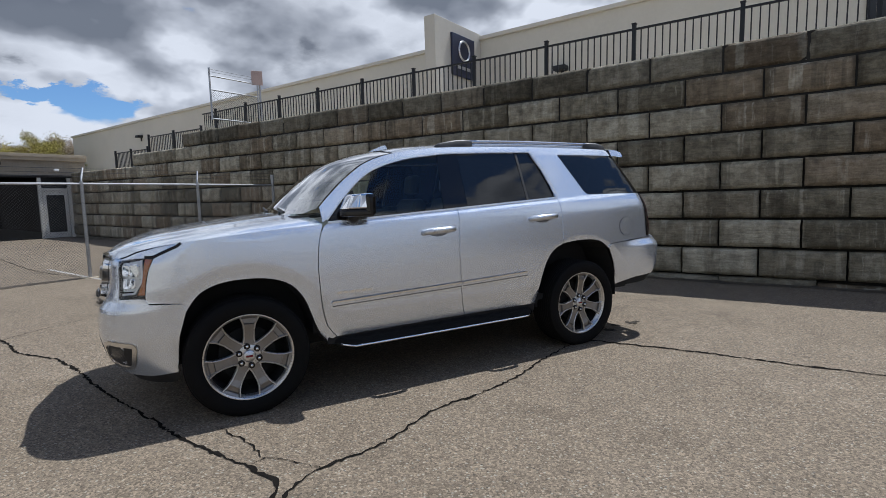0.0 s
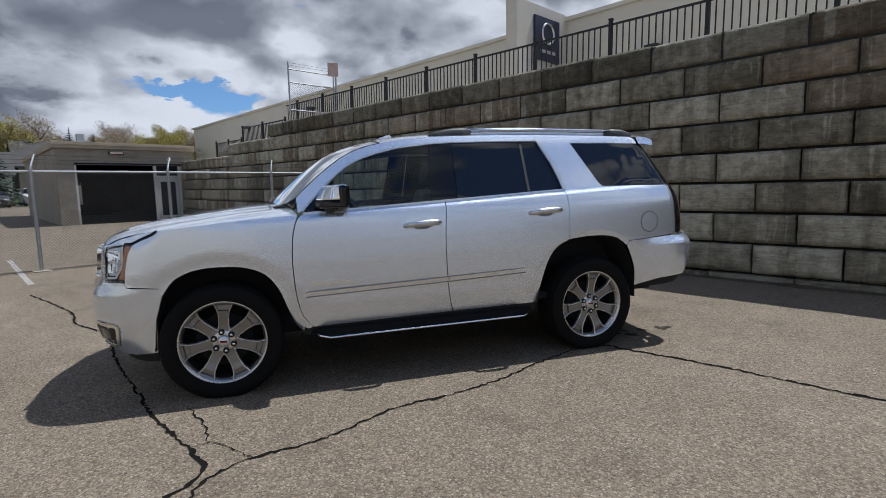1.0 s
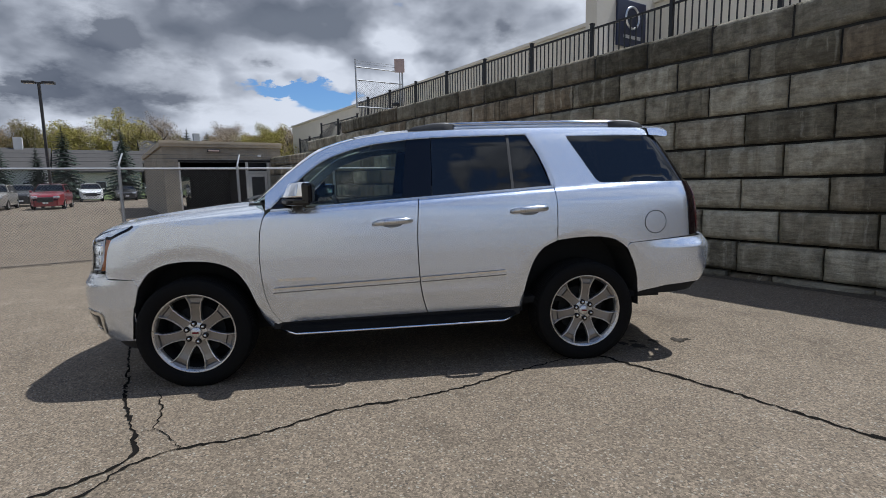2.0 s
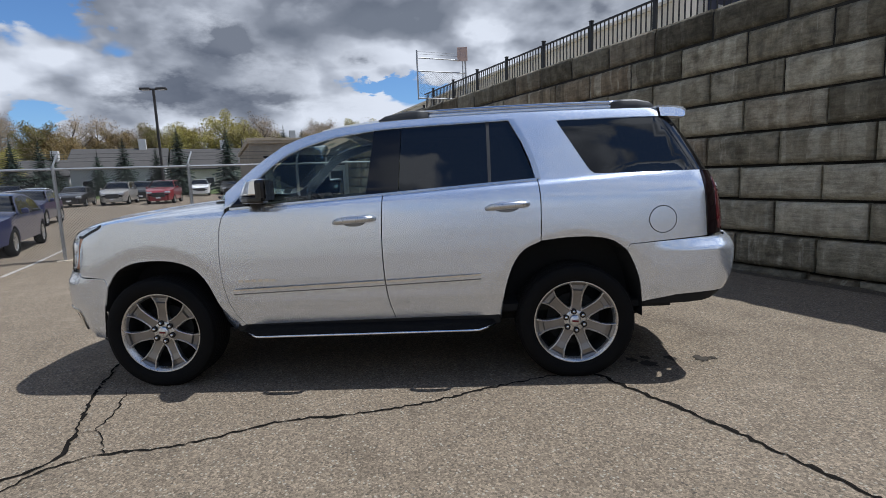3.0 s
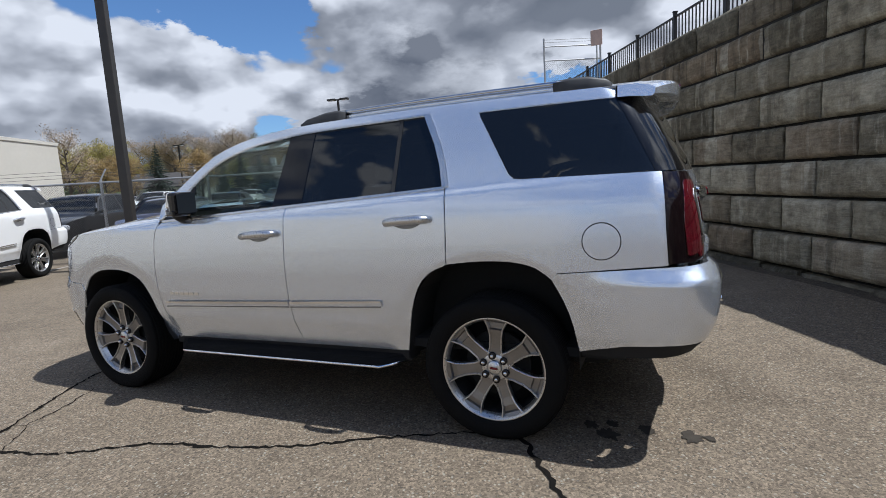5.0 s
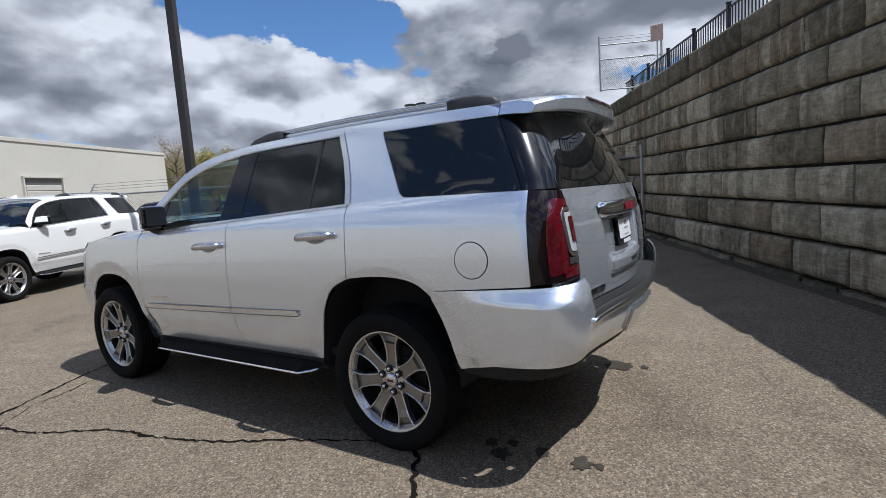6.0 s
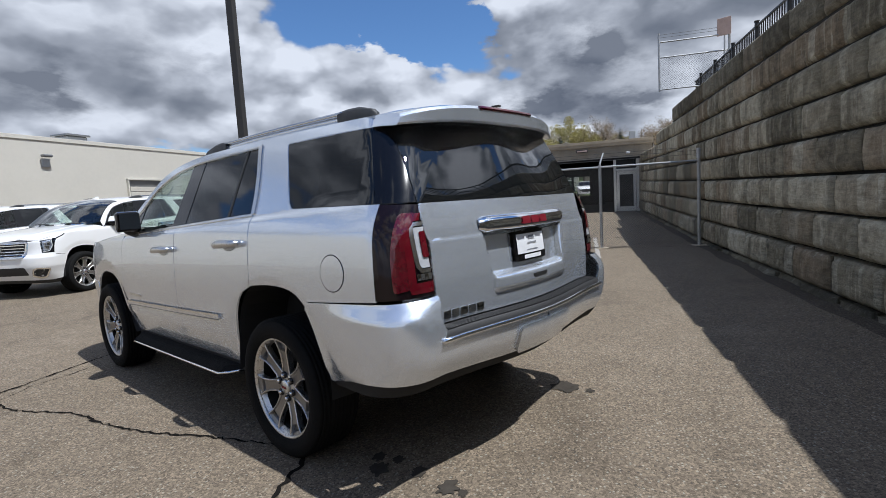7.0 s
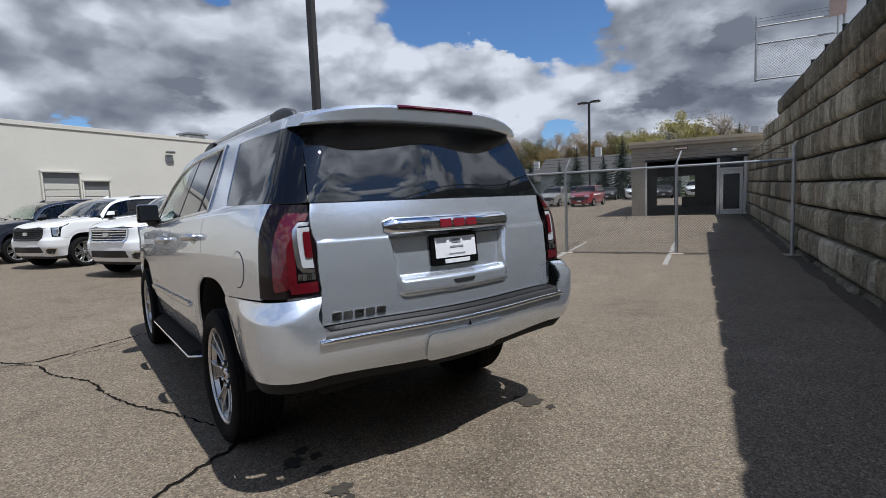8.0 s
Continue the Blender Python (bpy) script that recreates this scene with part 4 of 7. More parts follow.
# ---- beige workshop building beyond the parked cars ----
works = thing("workshop_building", "long cream workshop building with a roller door", "building")
part("wall", box((-28.8, -45, 0), (30, -15, 4.75)), M_STUCCO, works)
part("roof", box((-28.84, -45, 4.75), (30.1, -14.96, 4.92), 0.01), M_STUCCO, works, "pale metal roof edge")
SLAT = mesh_of("slat", box((-0.92, -0.02, -0.12), (0.92, 0.02, 0.12), 0.03), M_SHUTTER)
for x0, wide, high in ((-20.9, 1.98, 3.22), (-11.0, 1.29, 3.06), (-12.14, 1.0, 2.74)):
    dr = part("roller_door", box((x0 + 0.02, -14.992, 0), (x0 + wide, -14.96, high), 0.005), M_GREYP, works, "cream roller door in a dark reveal")
    for k in range(int((high - 0.2) / 0.262)):
        piece = part("slat", SLAT, None, dr)
        piece.matrix_basis = pose(x0 + wide / 2 + 0.01, -14.945, 0.14 + k * 0.262) @ Matrix.Diagonal((wide / 1.98, 1, 1, 1))
    part("head_beam", box((x0 - 0.06, -14.99, high - 0.02), (x0 + wide + 0.08, -14.86, high + 0.06), 0.01), M_SHUTTER, dr)
    for xs in (x0 - 0.05, x0 + wide + 0.01):
        part("jamb", box((xs, -14.99, 0), (xs + 0.06, -14.88, high - 0.02), 0.005), M_STUCCO2, dr)
lamp = part("wall_lamp", box((-15.2, -14.99, 3.66), (-14.85, -14.93, 4.02), 0.02), M_GALV, works, "grey flood lamp on the wall")
part("head", box((-15.22, -14.93, 4.06), (-14.80, -14.72, 4.18), 0.05), M_GREYP, lamp)
unit = thing("rooftop_unit", "small grey roof ventilator", "ventilator", pose(-17.6, -16.6, 4.92))
part("body", box((-0.5, -0.4, 0), (0.5, 0.4, 0.36), 0.04), M_GALV, unit)
part("cap", box((-0.6, -0.5, 0.36), (0.6, 0.5, 0.46), 0.03), M_GREYP, unit)

# ---- lamp posts ----
def lamp_post(x, y, h, w, turn=0.0, base=True):
    post = thing("lamp_post", "tall dark bronze lamp post" + (" on a round concrete base" if base else " with twin heads"), "lamp post", pose(x, y, 0, 0, 0, turn), "car park lamps")
    if base:
        part("base", lathe_z([(0.0, 0.66), (0.30, 0.66), (0.335, 0.62), (0.34, -0.02)]), M_CONCRETE, post, "round concrete base", True)
        part("flange", box((-0.2, -0.2, 0.66), (0.2, 0.2, 0.69), 0.01), M_POLE, post)
    part("pole", box((-w / 2, -w / 2, 0.68 if base else 0), (w / 2, w / 2, h), 0.012), M_POLE, post)
    for sgn in (-1, 1):
        hd = part("lamp_head", box((min(sgn * 0.2, sgn * 0.95), -0.2, h - 0.02), (max(sgn * 0.2, sgn * 0.95), 0.2, h + 0.14), 0.03), M_POLE, post)
        part("lens", box((min(sgn * 0.3, sgn * 0.85), -0.15, h - 0.035), (max(sgn * 0.3, sgn * 0.85), 0.15, h - 0.021)), M_PLATE, hd)
    part("arm", box((-0.25, -0.05, h - 0.02), (0.25, 0.05, h + 0.08), 0.01), M_POLE, post)
    return post


def lathe_z(profile, steps=28):
    bm = lathe(profile, steps=steps)
    for v in bm.verts:
        v.co = Vector((v.co.x, v.co.z, v.co.y))
    bmesh.ops.recalc_face_normals(bm, faces=bm.faces)
    return bm


lamp_post(-9.65, -1.44, 8.2, 0.17, 0.0)
lamp_post(-43.9, -1.2, 9.0, 0.16, 75, False)
lamp_post(-70, -26, 8.5, 0.17, 60, False)

M_DEEPRED = plain("deep_red_lens", (0.078, 0.003, 0.008), 0.10, 0, 0.35, 26, coat=1.0)
M_BRIGHT = plain("bright_trim", (0.80, 0.79, 0.77), 0.24, 1.0, 0.03, 5)
M_LAMPW = plain("lamp_glass", (0.55, 0.57, 0.60), 0.08, 0.3, 0.1, 9, coat=1.0)
M_WEB = plain("grey_alloy", (0.25, 0.24, 0.23), 0.34, 0.8, 0.1, 8)
M_RAILBAR = plain("polished_rail", (0.52, 0.55, 0.60), 0.12, 1.0, 0.05, 5)
M_RAILCAP = plain("rail_cap_plastic", (0.030, 0.031, 0.033), 0.5, 0, 0.1, 9, 0.1, 220)

# ---- large sport utility vehicle ----
# X forward, Y to its left, Z up; the origin lies on the ground between the axles.
AXLE, HUB_Z, TYRE_R = 1.473, 0.392, 0.402
WIDTH = curve((0.25, 0.895), (0.42, 0.940), (0.54, 0.972), (0.60, 0.990), (0.68, 1.000), (0.76, 1.005), (0.88, 1.005), (1.02, 1.001), (1.14, 0.995),
              (1.24, 0.986), (1.31, 0.966), (1.40, 0.927), (1.60, 0.842), (1.78, 0.762), (1.86, 0.715), (1.95, 0.64))
NOSE = curve((0.25, 2.22), (0.36, 2.30), (0.48, 2.36), (0.62, 2.385), (0.76, 2.375), (0.83, 2.335), (0.92, 2.31), (1.05, 2.295), (1.12, 2.25), (1.2, 2.16))
BACK = curve((0.40, 2.50), (0.55, 2.555), (0.80, 2.575), (1.00, 2.578), (1.20, 2.560), (1.38, 2.515), (1.60, 2.420), (1.80, 2.315), (1.95, 2.23))
BUMP_BACK = curve((0.40, 2.45), (0.50, 2.535), (0.58, 2.60), (0.70, 2.645), (0.84, 2.655), (0.92, 2.640), (0.965, 2.600), (1.0, 2.56))


def side_w(x, z):
    w = WIDTH(z)
    f = max(0.0, x - 1.2)
    b = max(0.0, -x - 1.8)
    w -= 0.040 * f * f + 0.045 * b * b
    if z > 1.28:
        up = (z - 1.28) / 0.5
        w -= up * (0.055 * max(0.0, x + 0.1) ** 2 + 0.020 * max(0.0, -x - 1.2) ** 2)
    for ax in (AXLE, -AXLE):
        r = math.hypot((x - ax) * 0.95, (z - 0.44) * 1.02)
        w -= 0.013 * (1 - ease(r, 0.49, 0.60)) * ease(z, 0.30, 0.5)
    # the shoulder below the windows turns its upper side to the sky
    w -= 0.013 * ease(z, belt(x) - 0.050, belt(x) - 0.008) * (1 - ease(x, 1.1, 1.7)) * (1 - ease(-x, 2.0, 2.35))
    # a light line sunk along the doors
    w -= 0.006 * math.exp(-((z - 0.66) / 0.05) ** 2) * ease(0.9 - abs(x), 0.0, 0.2)
    return w


def wrap(u, z, back=BACK, grow=0.0, rear_r=0.20, front_r=0.40):
    """The body's skin: u runs along the side as X, then round the corner and across the nose or the tail."""
    if u > 0:
        tip, r, bow, sg = NOSE(z), front_r, 0.055, 1.0
    else:
        tip, r, bow, sg = back(z), rear_r, 0.075, -1.0
    s = tip - bow - r
    a = abs(u)
    w = side_w(sg * s, z) + grow
    if a <= s:
        return (u, side_w(u, z) + grow, z)
    if a <= s + r * math.pi / 2:
        t = (a - s) / r
        return (sg * (s + r * math.sin(t)), w - r * (1 - math.cos(t)), z)
    y = w - r - (a - s - r * math.pi / 2)
    return (sg * (s + r + bow * 0.5 * (1 + math.cos(math.pi * min(1.0, abs(y) / (w - r))))), y, z)


def skin(u, z):
    return wrap(u, z)


def tail_grow(z):
    """How far the rear bumper stands out from the body: a ledge along its upper edge."""
    return 0.012 + 0.042 * (1 - ease(z, 0.865, 0.940))


def bumper_skin(u, z):
    if u > 0:
        return wrap(u, z, BUMP_BACK, 0.004, 0.20)
    flare = ease(-u, 1.93, 2.35)
    return wrap(u, z, BUMP_BACK, 0.012 * (1 - flare) + tail_grow(z) * flare, 0.20)


def rear_u(y, z, back=BACK, r=0.20, grow=0.0):
    s = back(z) - 0.075 - r
    return -(s + r * math.pi / 2 + side_w(-s, z) + grow - r - y)


def front_u(y, z, r=0.40):
    s = NOSE(z) - 0.055 - r
    return s + r * math.pi / 2 + side_w(s, z) - r - y


def bu(y, z):
    return (rear_u(y, z, BUMP_BACK, 0.20, tail_grow(z)), z)


def ru(y, z):
    return (rear_u(y, z), z)


def gate_skin(u, z):
    """The tailgate, with its plate recess and the grip ledge below it."""
    x, y, zz = wrap(u, z)
    half = 0.40 - 0.16 * (1.21 - z)
    inset = ease(half - abs(y), 0.0, 0.028) * ease(z, 0.985, 1.00) * (1 - ease(z, 1.195, 1.21))
    ledge = ease(0.37 - abs(y), 0.0, 0.03) * ease(z, 0.895, 0.915) * (1 - ease(z, 0.965, 0.985))
    crease = 0.5 + 0.5 * math.tanh((1.205 - z) / 0.004)
    return (x + 0.045 * inset - 0.016 * ledge - 0.006 * crease, y, zz)


SHOULDER = curve((0.85, 1.252), (1.3, 1.226), (1.82, 1.180), (1.92, 1.168), (2.06, 1.138), (2.15, 1.098), (2.22, 1.075))
HOOD = curve((0.85, 1.335), (1.0, 1.322), (1.34, 1.292), (1.56, 1.266), (1.79, 1.236), (1.95, 1.212), (2.10, 1.180), (2.20, 1.148), (2.25, 1.120), (2.28, 1.082))


def half_at(x, z, r=0.40):
    """Half the body's width at X near the nose."""
    s = NOSE(z) - 0.055 - r
    if x <= s:
        return side_w(x, z)
    return side_w(s, z) - r * (1 - math.cos(math.asin(min(1.0, (x - s) / r))))


def hood_skin(x, s):
    zc = SHOULDER(x)
    zt = HOOD(x)
    w = half_at(x, zc)
    a = abs(s)
    drop = 0.60 * a ** 9 + 0.40 * a ** 2.6
    ridge = 0.012 * ease(0.66 - a, -0.02, 0.03) * ease(2.2 - x, 0, 0.2)
    return (x, w * s, zt - (zt - zc) * drop + ridge)


ROOF_EDGE = curve((-2.4, 1.815), (-2.15, 1.828), (-1.1, 1.838), (-0.31, 1.826), (0.0, 1.806), (0.25, 1.772), (0.5, 1.700), (0.72, 1.555), (1.0, 1.305))


def roof_skin(x, s):
    ze = ROOF_EDGE(x)
    return (x, side_w(x, ze) * s, ze + 0.058 * (1 - abs(s) ** 3.4))


def shield_skin(s, t):
    """The windshield: s across from -1 to 1, t up from 0 to 1."""
    x = 1.0 - 0.74 * math.copysign(abs(t) ** 1.12, t)
    z = ROOF_EDGE(x)
    w = side_w(x, z)
    c = 1 - s * s
    return (x + (0.13 - 0.06 * t) * c, w * s, z + (0.02 + 0.035 * t) * c)


F_GAP = [(0.865, 0.425), (0.93, 0.51), (0.968, 0.65), (0.982, 0.81), (0.985, 0.96), (0.968, 1.13), (0.935, 1.235)]
M_GAP = [(-0.222, 0.435), (-0.192, 0.54), (-0.172, 0.67), (-0.162, 0.86), (-0.162, 1.04), (-0.178, 1.308)]
R_GAP = [(-1.246, 0.955), (-1.250, 1.10), (-1.250, 1.26), (-1.238, 1.372)]
F_ARCH = [(0.93, 0.40), (0.985, 0.47), (1.035, 0.60), (1.085, 0.735), (1.17, 0.845), (1.30, 0.902), (1.47, 0.918), (1.63, 0.902), (1.75, 0.845), (1.825, 0.745), (1.872, 0.59), (1.895, 0.37)]
R_ARCH = [(-0.965, 0.435), (-0.985, 0.57), (-1.012, 0.69), (-1.06, 0.815), (-1.135, 0.905), (-1.26, 0.958), (-1.43, 0.972), (-1.61, 0.968), (-1.735, 0.936), (-1.818, 0.872), (-1.872, 0.765), (-1.912, 0.64), (-1.932, 0.50)]
DLO_TOP = [(0.885, 1.285), (0.71, 1.462), (0.50, 1.622), (0.22, 1.715), (-0.01, 1.750), (-0.31, 1.776), (-1.085, 1.792)]


def belt(x):
    return 1.262 + (0.84 - x) * 0.0525


def nudged(path, dx, dz=0.0):
    return [(x + dx, z + dz) for x, z in path]


def wheel_meshes():
    """Tyre, alloy wheel with seven split spokes, hub pieces. The face looks along +y; offset 0 is the wheel's mid plane."""
    out = {}
    r, w = TYRE_R, 0.140
    prof = [(0.282, -w * 0.80), (0.300, -w * 0.98), (0.345, -w * 1.02), (0.385, -w * 0.93), (r - 0.004, -w * 0.78)]
    for k in range(9):
        y = -w * 0.74 + k * w * 1.48 / 8
        prof += [(r, y - 0.006), (r, y + 0.006), (r - 0.008, y + 0.009), (r - 0.008, y + 0.012)]
    prof += [(r - 0.004, w * 0.80), (0.385, w * 0.94), (0.362, w * 1.01), (0.350, w * 1.035), (0.330, w * 1.03), (0.305, w * 0.99), (0.290, w * 0.90), (0.282, w * 0.80)]
    bm = lathe(prof, steps=72)
    bmesh.ops.recalc_face_normals(bm, faces=bm.faces)
    out["tyre"] = mesh_of("tyre", bm, M_TYRE, True)
    bm = lathe([(0.262, 0.075), (0.272, 0.098), (0.280, 0.108), (0.290, 0.112), (0.293, 0.118), (0.290, 0.124), (0.280, 0.121), (0.274, 0.110)], steps=84)
    bmesh.ops.recalc_face_normals(bm, faces=bm.faces)
    out["rim"] = mesh_of("rim", bm, M_RIM, True)
    # one spoke: a broad fork with a sunk middle, opening towards the rim
    def spoke(bm, turn):
        m = pose(0, 0, 0, 0, turn, 0)
        def rail(sgn):
            inner, outer = [], []
            stations = [(0.072, 0.046, 0.008, 0.088), (0.110, 0.036, 0.0065, 0.086), (0.175, 0.036, 0.0065, 0.094), (0.222, 0.044, 0.007, 0.104), (0.274, 0.068, 0.008, 0.113)]
            rows = []
            for rad, half, th, y in stations:
                a = [m @ Vector((sgn * half, y - 0.035, rad)), m @ Vector((sgn * half, y - 0.003, rad)), m @ Vector((sgn * (half - 0.003), y, rad)),
                     m @ Vector((sgn * (half - th), y, rad)), m @ Vector((sgn * (half - th - 0.003), y - 0.004, rad)), m @ Vector((sgn * (half - th - 0.003), y - 0.035, rad))]
                rows.append([bm.verts.new(p) for p in a])
            for p, q in zip(rows, rows[1:]):
                for i in range(5):
                    bm.faces.new((p[i], p[i + 1], q[i + 1], q[i]))
        rail(1)
        rail(-1)
    bm = bmesh.new()
    for k in range(7):
        spoke(bm, 360 / 7 * k)
    bmesh.ops.recalc_face_normals(bm, faces=bm.faces)
    out["spoke"] = mesh_of("spoke", bm, M_RIM)
    bm = bmesh.new()
    for k in range(7):
        m = pose(0, 0, 0, 0, 360 / 7 * k, 0)
        rows = [(0.070, 0.040, 0.080), (0.110, 0.031, 0.079), (0.175, 0.031, 0.086), (0.216, 0.038, 0.096), (0.222, 0.040, 0.080), (0.252, 0.052, 0.078), (0.258, 0.055, 0.092), (0.276, 0.062, 0.104)]
        prev = None
        for rad, half, y in rows:
            pair = [bm.verts.new(m @ Vector((-half, y, rad))), bm.verts.new(m @ Vector((half, y, rad)))]
            if prev:
                bm.faces.new((prev[0], prev[1], pair[1], pair[0]))
            prev = pair
    bmesh.ops.recalc_face_normals(bm, faces=bm.faces)
    out["spoke_web"] = mesh_of("spoke_web", bm, M_WEB)
    bm = lathe([(0.0, 0.083), (0.050, 0.083), (0.088, 0.078), (0.094, 0.070), (0.094, 0.03)], steps=42)
    bmesh.ops.recalc_face_normals(bm, faces=bm.faces)
    out["hub"] = mesh_of("hub", bm, M_BRUSHED, True)
    bm = lathe([(0.0, 0.100), (0.034, 0.098), (0.041, 0.092), (0.043, 0.08)], steps=28)
    bmesh.ops.recalc_face_normals(bm, faces=bm.faces)
    out["centre_cap"] = mesh_of("centre_cap", bm, M_BRUSHED, True)
    bm = lathe([(0.0, 0.104), (0.007, 0.104), (0.0105, 0.099), (0.011, 0.08)], steps=12)
    bmesh.ops.recalc_face_normals(bm, faces=bm.faces)
    out["lug_nut"] = mesh_of("lug_nut", bm, M_CHROME, True)
    bm = lathe([(0.010, 0.094), (0.0165, 0.0955), (0.0205, 0.094), (0.021, 0.07)], steps=16)
    bmesh.ops.recalc_face_normals(bm, faces=bm.faces)
    out["lug_seat"] = mesh_of("lug_seat", bm, M_GLOSSBLACK, True)
    bm = lathe([(0.0, 0.010), (0.185, 0.010), (0.185, -0.015), (0.0, -0.015)], steps=40)
    bmesh.ops.recalc_face_normals(bm, faces=bm.faces)
    out["brake_disc"] = mesh_of("brake_disc", bm, M_DARK)
    bm = lathe([(0.284, -0.12), (0.268, -0.11), (0.262, 0.076), (0.268, 0.08), (0.262, -0.09), (0.19, -0.06), (0.0, -0.05)], steps=40)
    out["barrel"] = mesh_of("barrel", bm, M_DARK)
    return out


WHEEL = wheel_meshes()


def add_wheel(car, x, y, turn, steer=0.0):
    w = part("wheel", WHEEL["rim"], None, car, "machined alloy wheel with seven split spokes")
    w.matrix_basis = pose(x, y, HUB_Z, 0, 0, (0 if y > 0 else 180) + steer) @ pose(0, 0, 0, 0, turn, 0)
    for key in ("tyre", "spoke", "spoke_web", "hub", "centre_cap", "brake_disc", "barrel"):
        part(key, WHEEL[key], None, w)
    for k in range(6):
        n = part("lug_nut", WHEEL["lug_nut"], None, w)
        a = k * math.tau / 6 + 0.3
        n.location = (0.067 * math.cos(a), 0, 0.067 * math.sin(a))
        part("lug_seat", WHEEL["lug_seat"], None, w).location = n.location
    part("badge", box((-0.022, 0.100, -0.007), (0.022, 0.103, 0.007), 0.002), M_REDMARK, w)


def halves(loop):
    """A closed outline cut into two open paths."""
    k = len(loop) // 2
    return loop[:k + 1], loop[k:] + loop[:1]


def rail_bar(x0, x1, y, height, half, tall):
    """A flattened bar along the roof, its section a rounded lozenge."""
    bm = bmesh.new()
    rows = []
    for k in range(13):
        x = x0 + (x1 - x0) * k / 12
        rows.append([bm.verts.new((x, y + half * math.cos(a * math.tau / 12), height(x) + tall * math.copysign(abs(math.sin(a * math.tau / 12)) ** 0.7, math.sin(a * math.tau / 12)))) for a in range(12)])
    for p, q in zip(rows, rows[1:]):
        for i in range(12):
            bm.faces.new((p[i], p[(i + 1) % 12], q[(i + 1) % 12], q[i]))
    bm.faces.new(rows[0])
    bm.faces.new(rows[-1])
    bmesh.ops.recalc_face_normals(bm, faces=bm.faces)
    return bm


def end_cap(xa, xm, xb, y, zs):
    """The dark cap at a rail's end: steep at its outer end, swelling over the bar."""
    bm = bmesh.new()
    rows = []
    for x, half, top in ((xa, 0.012, 0.004), (xa * 0.75 + xm * 0.25, 0.020, 0.026), (xm, 0.028, 0.047), (xm * 0.5 + xb * 0.5, 0.028, 0.049), (xb, 0.026, 0.043)):
        z = zs(x)
        rows.append([bm.verts.new(p) for p in ((x, y - half, z - 0.02), (x, y - half, z + top * 0.7), (x, y - half * 0.5, z + top), (x, y + half * 0.5, z + top), (x, y + half, z + top * 0.7), (x, y + half, z - 0.02))])
    for p, q in zip(rows, rows[1:]):
        for i in range(5):
            bm.faces.new((p[i], p[i + 1], q[i + 1], q[i]))
    bm.faces.new(rows[0])
    bm.faces.new(rows[-1])
    bmesh.ops.recalc_face_normals(bm, faces=bm.faces)
    return bm


